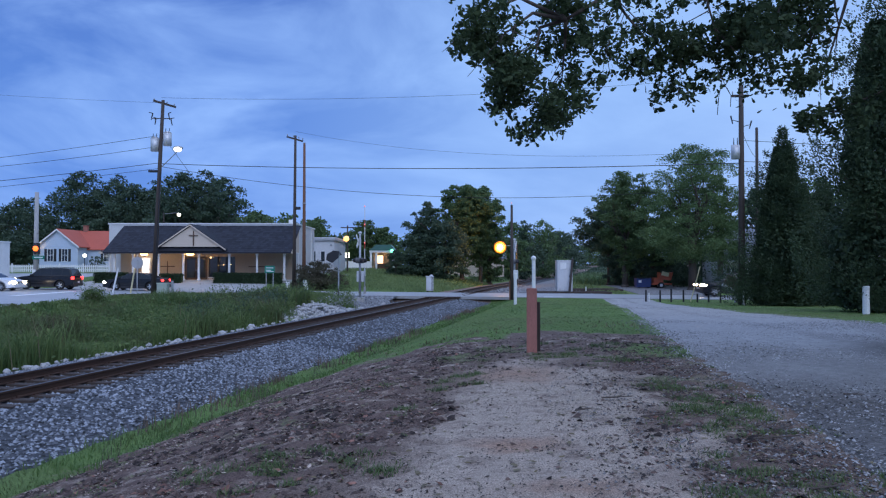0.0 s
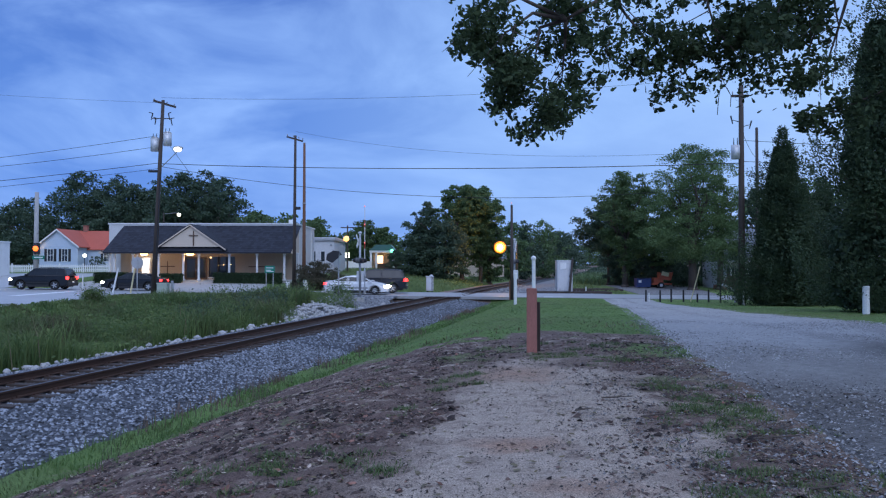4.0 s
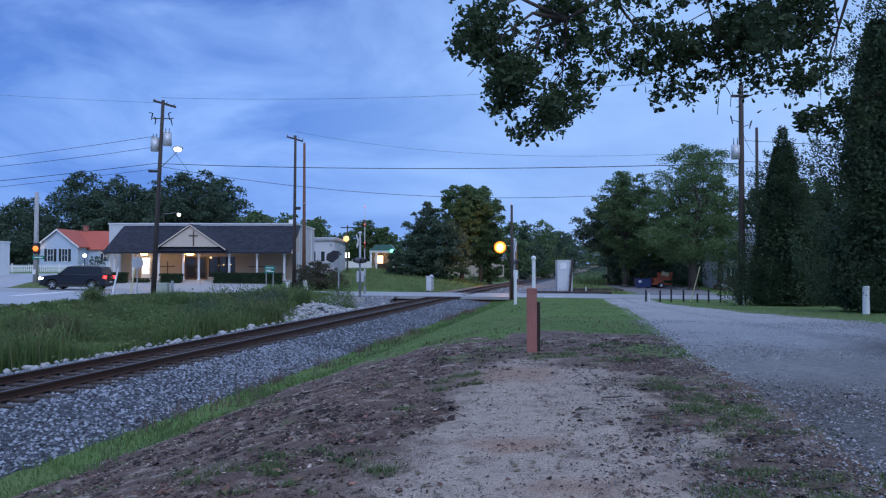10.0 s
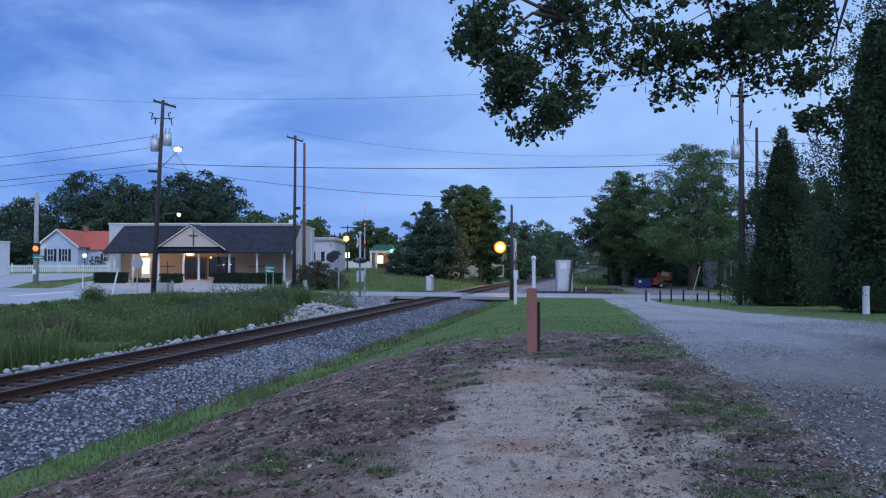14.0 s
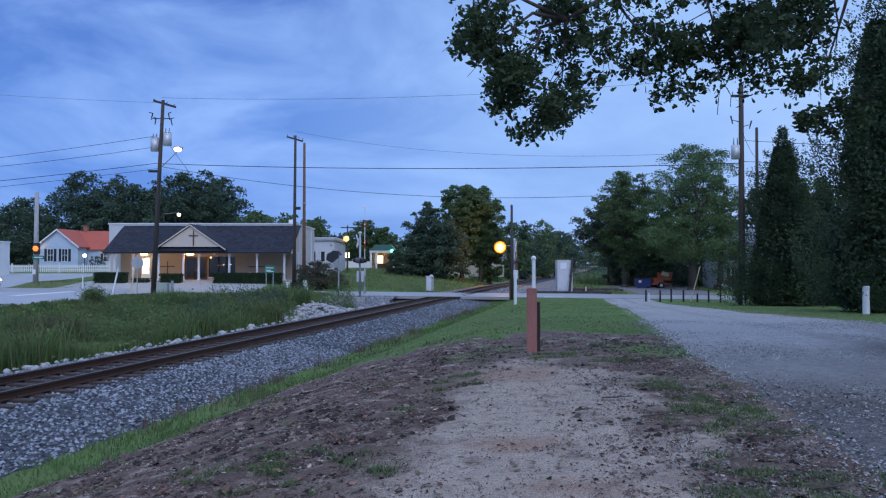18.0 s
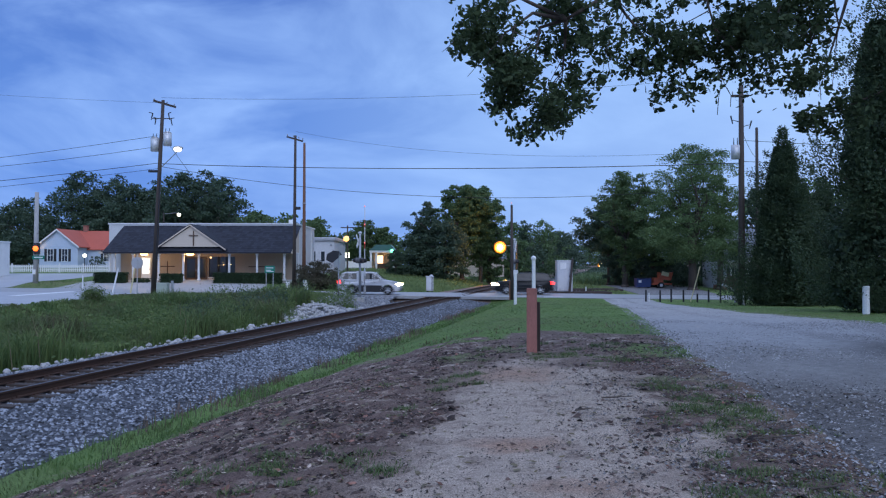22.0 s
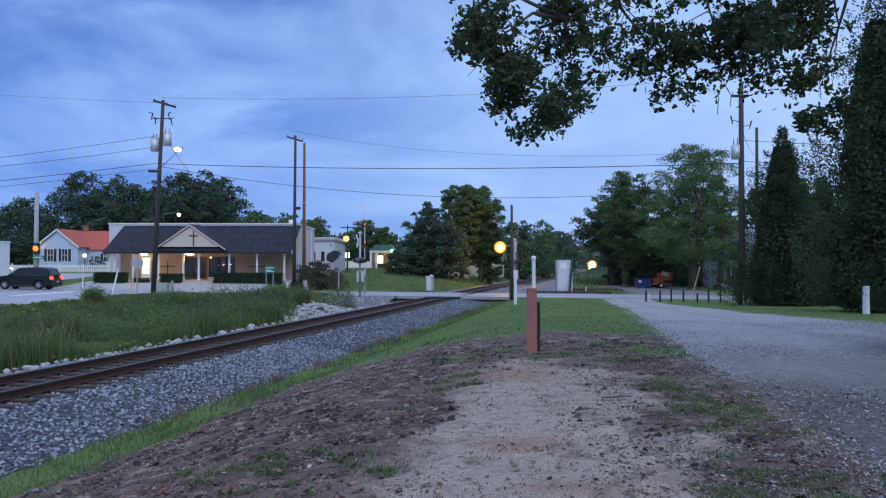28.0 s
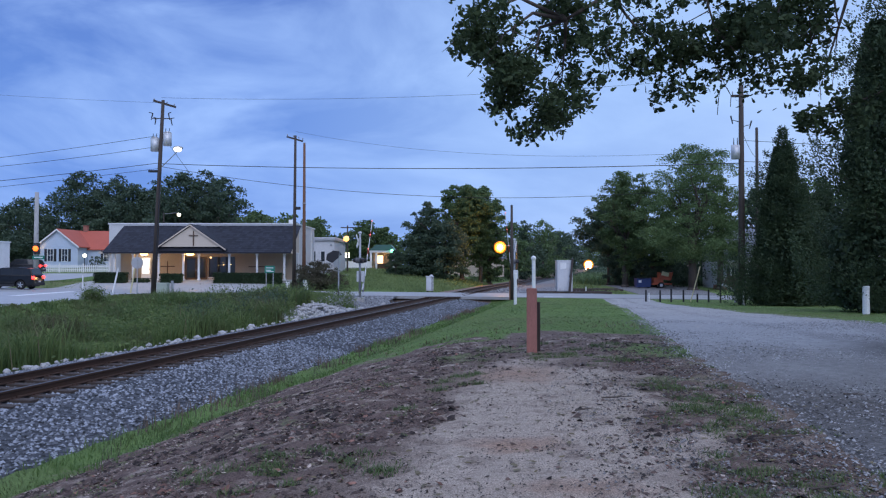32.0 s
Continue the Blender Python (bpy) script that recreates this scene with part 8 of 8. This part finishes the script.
    prof_z = [-0.60, -0.46, -0.235, -0.215, -0.235, -0.235, -0.215, -0.235, -0.50, -0.58]
    for n, y0, y1, sz, nm in ((32000, 5, 25, 0.035, 0.45), (24000, 19, 57, 0.036, 0.35), (4000, 65.5, 100, 0.06, 0.3)):
        v, y = scatter(n, -3.55, 3.95, y0, y1, rng, nm)
        x = track_x(y) + v / 0.98
        z = track_z(y) + np.interp(v, prof_u, prof_z) + 0.006
        tie = (np.abs(v) < 1.3) & (np.abs(((y + 0.2035 * v - 6.0) / 0.54) % 1 - 0.5) > 0.26)
        ok = ~tie & (np.abs(np.abs(v) - 0.752) > 0.09)
        # each farther run of stones takes a paler material
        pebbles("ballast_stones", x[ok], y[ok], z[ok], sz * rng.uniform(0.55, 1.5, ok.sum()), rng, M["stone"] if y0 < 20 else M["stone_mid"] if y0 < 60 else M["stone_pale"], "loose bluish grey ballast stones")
    # pale stones along the far shoulder, and a heap by the road: parts of the bed
    kinds = []
    for k in range(6):
        bm = bmesh.new()
        bmesh.ops.create_icosphere(bm, subdivisions=1, radius=1)
        for v in bm.verts:
            v.co = Vector((v.co.x * rng.uniform(0.75, 1.15), v.co.y * rng.uniform(0.6, 1.0), v.co.z * rng.uniform(0.45, 0.8)))
        me = bpy.data.meshes.new("stone")
        bm.to_mesh(me)
        bm.free()
        me.materials.append(M["pale_stone"])
        kinds.append(me)

    def lay(parent, x, y, z, r):
        o = new("stone", kinds[int(rng.integers(0, 6))])
        o.parent = parent
        o.matrix_basis = pose(x, y, z, rng.uniform(-25, 25), rng.uniform(-25, 25), rng.uniform(0, 360)) @ Matrix.Scale(r, 4)

    bed = bpy.data.objects["ballast_bed"]
    for k in range(300):
        y = 11 + 41 * (k / 300) ** 1.15 + rng.normal(0, 0.4)
        v = -2.3 - 1.7 * rng.uniform(0, 1) ** 0.8
        lay(bed, float(track_x(y)) + v / 0.98, y, float(track_z(y)) - 0.45 + (v + 3.75) * 0.12, (0.035 + 0.10 * rng.uniform(0, 1) ** 2.6) * (1 + 0.9 * (k % 13 == 0)))
    heap = thing("riprap_heap", -7.5, 46.0, gz(-7.5, 46.0), "heap of pale broken stones by the road", "stones")
    for k in range(290):
        x, y = rng.normal(-7.5, 0.85), rng.normal(46.0, 2.2)
        if off(x, y) < -2.8:
            lay(heap, x + 7.5, y - 46.0, gz(x, y) - gz(-7.5, 46.0) + rng.uniform(0.0, 0.15) + 0.35 * math.exp(-((x + 7.5) / 1.0) ** 2 - ((y - 46) / 2.2) ** 2), rng.uniform(0.06, 0.17))
    n = 9000
    x, y = rng.uniform(-8.5, -1.6, n), rng.uniform(44, 56.7, n)
    ok = (off(x, y) < -2.6) & (off(x, y) > -5.5 - 3 * sstep(48, 52, y))
    pebbles("shoulder_gravel", x[ok], y[ok], ground_z(x[ok], y[ok]) + 0.04, rng.uniform(0.03, 0.075, ok.sum()), rng, M["stone_pale"], "loose gravel on the road shoulder")
    y = rng.uniform(50.5, 57.0, 5200)
    x = track_x(y) + rng.uniform(-5.0, -2.0, 5200)
    pebbles("crossing_stones", x, y, np.maximum(ground_z(x, y), ground_z(x - 0.35, y)) + 0.02, rng.uniform(0.035, 0.085, 5200), rng, M["stone_mid"], "grey broken stones at the foot of the crossing")
    # gravel of the drive, strewn into the dirt
    x, y = scatter(62000, 1.6, 12.5, 4.2, 22, rng, 1.0)
    ok = (x > drive_left(y) - np.abs(rng.normal(0, 0.9, len(x))) * (1 - 0.72 * sstep(9, 12, y))) & (x < drive_right(y))
    size = (0.006 + 0.012 * rng.uniform(0, 1, len(x)) ** 2) * (1.1 + 0.025 * y)
    # stones beyond y 10.5 take the paler material
    for nm, q in (("drive_stone", ok & (x > drive_left(y)) & (y < 10.5)), ("drive_pale", ok & (x > drive_left(y)) & (y >= 10.5))):
        pebbles("drive_gravel", x[q], y[q], ground_z(x[q], y[q]) + 0.020, size[q], rng, M[nm], "loose pale gravel on the drive")
    q = ok & (x <= drive_left(y))
    pebbles("edge_gravel", x[q], y[q], ground_z(x[q], y[q]) + 0.006, size[q], rng, M["path_stone"], "gravel strewn into the dirt beside the drive")
    x, y = scatter(44000, -5, 5, 4.0, 15, rng, 0.8)
    ok = (off(x, y) > 5) & (x < drive_left(y))
    pebbles("dirt_pebbles", x[ok], y[ok], ground_z(x[ok], y[ok]) + 0.003, 0.0035 + 0.008 * rng.uniform(0, 1, ok.sum()) ** 2, rng, M["grain"], "small dark pebbles in the sandy dirt")
    x, y = scatter(13000, 4, 15, 20, 46, rng, 0.7)
    ok = (x > drive_left(y) - 0.1) & (x < drive_right(y))
    pebbles("drive_gravel", x[ok], y[ok], ground_z(x[ok], y[ok]) + 0.018, (0.010 + 0.016 * rng.uniform(0, 1, ok.sum()) ** 2) * (0.5 + 0.015 * y[ok]), rng, M["drive_pale"], "loose pale gravel on the drive")
    x, y = scatter(7000, 3.5, 17, 65.3, 84, rng, 0.6)
    u = off(x, y)
    ok = (u > 2.9) & (u < np.interp(y, [65, 70, 77, 100], [12, 11, 7.6, 6.0]))
    pebbles("pad_stones", x[ok], y[ok], np.maximum(ground_z(x[ok], y[ok]), track_z(y[ok]) - 0.62 + 0.25 * sstep(1.5, 5, x[ok] - track_x(y[ok]))) + 0.045, rng.uniform(0.03, 0.07, ok.sum()), rng, M["stone_mid"], "loose grey stones on the gravel pad")
    # gravel trodden into the sandy path, and dark clods in the mulch
    x, y = scatter(24000, 0.2, 3.6, 4.2, 12, rng, 0.8)
    ok = (x < drive_left(y)) & (rng.uniform(0, 1, len(x)) < sstep(0.0, 1.6, x - 0.1 * y) * (0.25 + vnoise(x, y, 0.9, 3, 31)))
    pebbles("path_gravel", x[ok], y[ok], ground_z(x[ok], y[ok]) + 0.004, 0.005 + 0.011 * rng.uniform(0, 1, ok.sum()) ** 2, rng, M["path_stone"], "grey gravel trodden into the sandy path")
    x, y = scatter(26000, -7.5, 5.0, 4.4, 16, rng, 0.5)
    m = cover(x, y)[2]
    ok = (rng.uniform(0, 1, len(x)) < m * 0.5 * (vnoise(x, y, 1.3, 3, 33) > 0.48)) & (off(x, y) > 5.0) & (x < drive_left(y) - 0.3)
    pebbles("dark_clods", x[ok], y[ok], ground_z(x[ok], y[ok]) + 0.008, 0.014 + 0.06 * rng.uniform(0, 1, ok.sum()) ** 2.5, rng, M["clod"], "dark clods of earth and bark in the mulch", 0.5, "mulch")
    x, y = scatter(14000, -7.5, 5.0, 4.4, 16, rng, 0.5)
    m = cover(x, y)[2]
    ok = (rng.uniform(0, 1, len(x)) < m * 0.4 * (vnoise(x, y, 1.1, 3, 35) > 0.5)) & (off(x, y) > 5.0) & (x < drive_left(y) - 0.3)
    pebbles("red_bark", x[ok], y[ok], ground_z(x[ok], y[ok]) + 0.010, 0.010 + 0.035 * rng.uniform(0, 1, ok.sum()) ** 2, rng, M["bark_red"], "reddish brown bark chips in the mulch", 0.35, "mulch")
    # bark mulch and litter
    x, y = scatter(90000, -7.5, 6.5, 4.2, 17, rng, 0.6)
    g, s, m = cover(x, y)
    ok = (rng.uniform(0, 1, len(x)) < m * 1.25 + 0.012) & (off(x, y) > 4.9) & (x < drive_left(y) + 0.1)
    x, y = x[ok], y[ok]
    q = rng.uniform(0, 1, len(x)) < 0.16
    pebbles("pale_litter", x[q], y[q], ground_z(x[q], y[q]) + 0.01, 0.006 + 0.016 * rng.uniform(0, 1, q.sum()) ** 2, rng, M["chip_pale"], "pale bits of bark and dry leaf in the mulch", 0.3, "litter")
    x, y = x[~q], y[~q]
    pebbles("bark_mulch", x, y, ground_z(x, y) + 0.008, 0.007 + 0.024 * rng.uniform(0, 1, len(x)) ** 2.2, rng, M["chip"], "dark bark mulch and leaf litter", 0.35, "mulch")
    # dead leaves on the dirt
    x, y = scatter(2600, -5, 8, 4.2, 16, rng, 0.5)
    ok = (off(x, y) > 5)
    C = np.stack([x[ok], y[ok], ground_z(x[ok], y[ok]) + 0.015], -1)
    V, F = leaf_cloud(C, 0.035, rng)
    V[:, 2] = np.repeat(C[:, 2], 4) + (V[:, 2] - np.repeat(C[:, 2], 4)) * 0.25
    tagged(new("leaf_litter", flat_mesh("leaf_litter", V, F, M["straw"])), "scattered dry leaves on the ground", "leaf litter", kind="stuff")
    # sticks
    for x, y, l, a in ((2.15, 7.65, 0.42, 20), (1.95, 8.6, 0.36, 4), (3.15, 7.1, 0.3, 28), (3.95, 6.35, 0.30, -18), (4.75, 8.9, 0.22, -28), (2.6, 5.2, 0.28, 8), (2.9, 6.7, 0.42, 4), (1.45, 7.9, 0.2, 12)):
        st = thing("fallen_stick", x, y, gz(x, y) + 0.03, "dark fallen stick lying on the dirt", "stick", "fallen sticks", a)
        part("stick", rod((-l / 2, 0, 0), (l / 2, 0.03, 0.01), 0.010, 0.005, 6), M["bark"], st)
        part("twig", rod((0, 0.01, 0), (l * 0.25, 0.08, 0.02), 0.007, 0.003, 5), M["bark"], st)


tract()


# ---- what moves ----
PATHS = {
    "a": (62.6, 180, ((0, -32.13), (3, -32.27), (3.5, -32.36), (4.5, -32.91), (5.5, -34.99), (6, -36.69), (7, -41.21), (9, -51.81), (12, -68.41), (16, -77.0), (32, -77.63))),
    "b": (62.6, 180, ((0, -24.94), (3, -25.03), (3.5, -25.08), (5, -25.12), (5.5, -25.26), (6, -25.95), (6.5, -26.74), (7, -28.07), (7.5, -29.64), (8, -31.30), (8.5, -33.33), (9, -35.59), (9.5, -38.08), (10, -40.75), (12, -52.27), (15, -70.71), (19, -84.0), (32, -86.85))),
    "c": (59.0, 0, ((0, -34.93), (0.5, -31.54), (1, -28.28), (1.5, -24.85), (2, -21.11), (2.5, -17.47), (3, -13.73), (3.5, -10.04), (4.5, -3.13), (5.5, 4.39), (6, 9.51), (6.5, 13.99), (7, 19.12), (7.5, 23.94), (8.5, 33.71), (10, 48.49), (14, 83.24), (18, 99.0), (32, 100.62))),
    "d": (62.6, 180, ((0, 23.46), (0.5, 18.58), (1, 13.97), (1.5, 9.63), (2, 6.04), (2.5, 2.81), (3, 0.05), (3.5, -2.77), (4.5, -8.30), (5.5, -12.77), (6, -14.43), (6.5, -15.86), (7, -17.38), (7.5, -18.85), (8, -20.47), (8.5, -22.54), (9, -24.80), (9.5, -27.29), (10, -29.78), (10.5, -32.36), (11, -35.03), (11.5, -37.62), (12, -40.29), (14, -51.35), (17, -73.02), (21, -95.0), (32, -96.07))),
    "e": (59.0, 0, ((0, -73.16), (11, -72.5), (14, -62.0), (16.5, -47.10), (17.5, -40.36), (18, -36.89), (18.5, -33.63), (19, -30.41), (19.5, -26.81), (20, -22.90), (20.5, -18.94), (21, -14.64), (21.5, -10.17), (22, -5.60), (22.5, -0.65), (23, 4.47), (23.5, 9.86), (24, 15.73), (24.5, 21.77), (25, 28.07), (26, 40.67), (30, 74.55), (32, 87.59))),
    "f": (62.6, 180, ((0, 97.54), (12, 96.0), (16, 76.0), (19, 44.99), (20, 31.62), (20.5, 25.08), (21, 18.72), (21.5, 12.17), (22, 6.50), (22.5, 1.29), (23, -3.69), (23.5, -8.67), (24, -13.09), (24.5, -17.29), (25, -21.16), (25.5, -24.75), (26.5, -29.32), (27.5, -32.64), (28, -33.84), (28.5, -34.57), (29, -34.90), (29.5, -34.99), (30, -34.99), (31, -35.03), (31.5, -35.13), (32, -35.31))),
    "h": (89.8, 0, ((0, -69.19), (25, -68.5), (28, -53.28), (29.2, -47.85), (29.6, -45.86), (30, -44.27), (30.4, -42.55), (30.6, -41.35), (31, -39.10), (32, -32.74))),
}


def glide(rows, t):
    """Place at t on a smooth line through the rows (cubic, slopes from the neighbours)."""
    ts, xs = [r[0] for r in rows], [r[1] for r in rows]
    m = []
    for i in range(len(ts)):
        if i in (0, len(ts) - 1):
            m.append(0.0)
        else:
            a, b = (xs[i] - xs[i - 1]) / (ts[i] - ts[i - 1]), (xs[i + 1] - xs[i]) / (ts[i + 1] - ts[i])
            m.append(0.0 if a * b <= 0 else 2 * a * b / (a + b))
    if rows[0][0] == 0 and abs(xs[1] - xs[0]) > 1:
        m[0] = (xs[1] - xs[0]) / (ts[1] - ts[0])
    if abs(xs[-1] - xs[-2]) > 1:
        m[-1] = (xs[-1] - xs[-2]) / (ts[-1] - ts[-2])
    i = max(0, min(len(ts) - 2, sum(1 for q in ts if q <= t) - 1))
    w = ts[i + 1] - ts[i]
    s = (t - ts[i]) / w
    return ((2 * s ** 3 - 3 * s ** 2 + 1) * xs[i] + (s ** 3 - 2 * s ** 2 + s) * w * m[i] + (3 * s ** 2 - 2 * s ** 3) * xs[i + 1] + (s ** 3 - s ** 2) * w * m[i + 1])


def drive(key):
    car, wheels, radius = CARS[key]
    y, turn, rows = PATHS[key]
    ground = (lambda x: gz(x, y) + 0.035) if key == "h" else (lambda x: float(road_z(x)))
    way, spin = [], []
    for k in range(int(32 * 10) + 1):
        t = k / 10
        x = glide(rows, t)
        dz = ground(x + 0.7) - ground(x - 0.7)
        pitch = -math.degrees(math.atan(dz / 1.4)) * (1 if turn == 0 else -1)
        way.append((t, pose(x, y, ground(x), 0, pitch, turn)))
    walk(car, way)
    x0 = glide(rows, 0)
    last = None
    for k in range(32 * FPS + 1):
        t = k / FPS
        a = math.degrees((glide(rows, t) - x0) / radius) * (1 if turn == 0 else -1)
        if last is None or abs(a - last) > 4 or k == 32 * FPS:
            spin.append((t, a))
            last = a
    for w in wheels:
        lx, ly, lz = w.location
        walk(w, [(t, pose(lx, ly, lz, 0, a, 0)) for t, a in spin])


def motions():
    for key in PATHS:
        drive(key)
    # the wagon that comes from behind the church and turns into the back street
    turn_in = ((0, -35.3, 103.4, 61), (26.5, -35.6, 102.9, 61), (28, -37.3, 99.9, 61), (29, -39.0, 96.5, 62), (29.6, -40.5, 93.5, 62), (30, -41.5, 91.8, 61), (30.4, -43.0, 90.6, 54), (30.8, -43.8, 89.4, 45), (31.2, -44.5, 88.6, 32), (31.6, -46.1, 88.0, 20), (32, -48.2, 87.7, 10))
    car, wheels, radius = CARS["g"]
    way, spin, run, last, turned = [], [], 0.0, None, 0.0
    for k in range(32 * FPS + 1):
        t = k / FPS
        x, y, yaw = (glide([(r[0], r[i]) for r in turn_in], t) for i in (1, 2, 3))
        if last:
            run += math.hypot(x - last[0], y - last[1])
        last = (x, y)
        a = math.degrees(run / radius)
        if k % 3 == 0 or k == 32 * FPS:
            way.append((t, pose(x, y, gz(x, y) + 0.035, 0, 0, 180 + yaw)))
        if k == 0 or a - turned > 4 or k == 32 * FPS:
            spin.append((t, -a))
            turned = a
    walk(car, way)
    for w in wheels:
        lx, ly, lz = w.location
        walk(w, [(t, pose(lx, ly, lz, 0, -a, 0)) for t, a in spin])
    # the gates come down over the road
    lower = ((0, 0), (28.1, 0), (28.5, 4), (29, 12), (30, 20), (31, 28), (31.5, 32), (32, 35.5))
    for arm, yaw in ((arm_l, -5), (arm_r, -13)):
        o = arm.location.copy()
        rows = []
        for t, a in lower:
            rows.append((t, Matrix.Translation(o) @ pose(0, 0, 0, 0, 0, yaw) @ pose(0, 0, 0, -a, 0, 0)))
        walk(arm, rows)
    # the train draws nearer
    rows = []
    for t, y in ((0, 800), (10, 655), (18, 532), (20, 500), (21.5, 472), (22.5, 449), (23.5, 421), (24.2, 410), (26, 399), (28, 386), (30, 373), (32, 360)):
        d = float(track_x(y + 5) - track_x(y)) / 5
        rows.append((t, pose(float(track_x(y)), y, float(track_z(y)), 0, 0, -math.degrees(math.atan(d)))))
    walk(loco, rows)


motions()
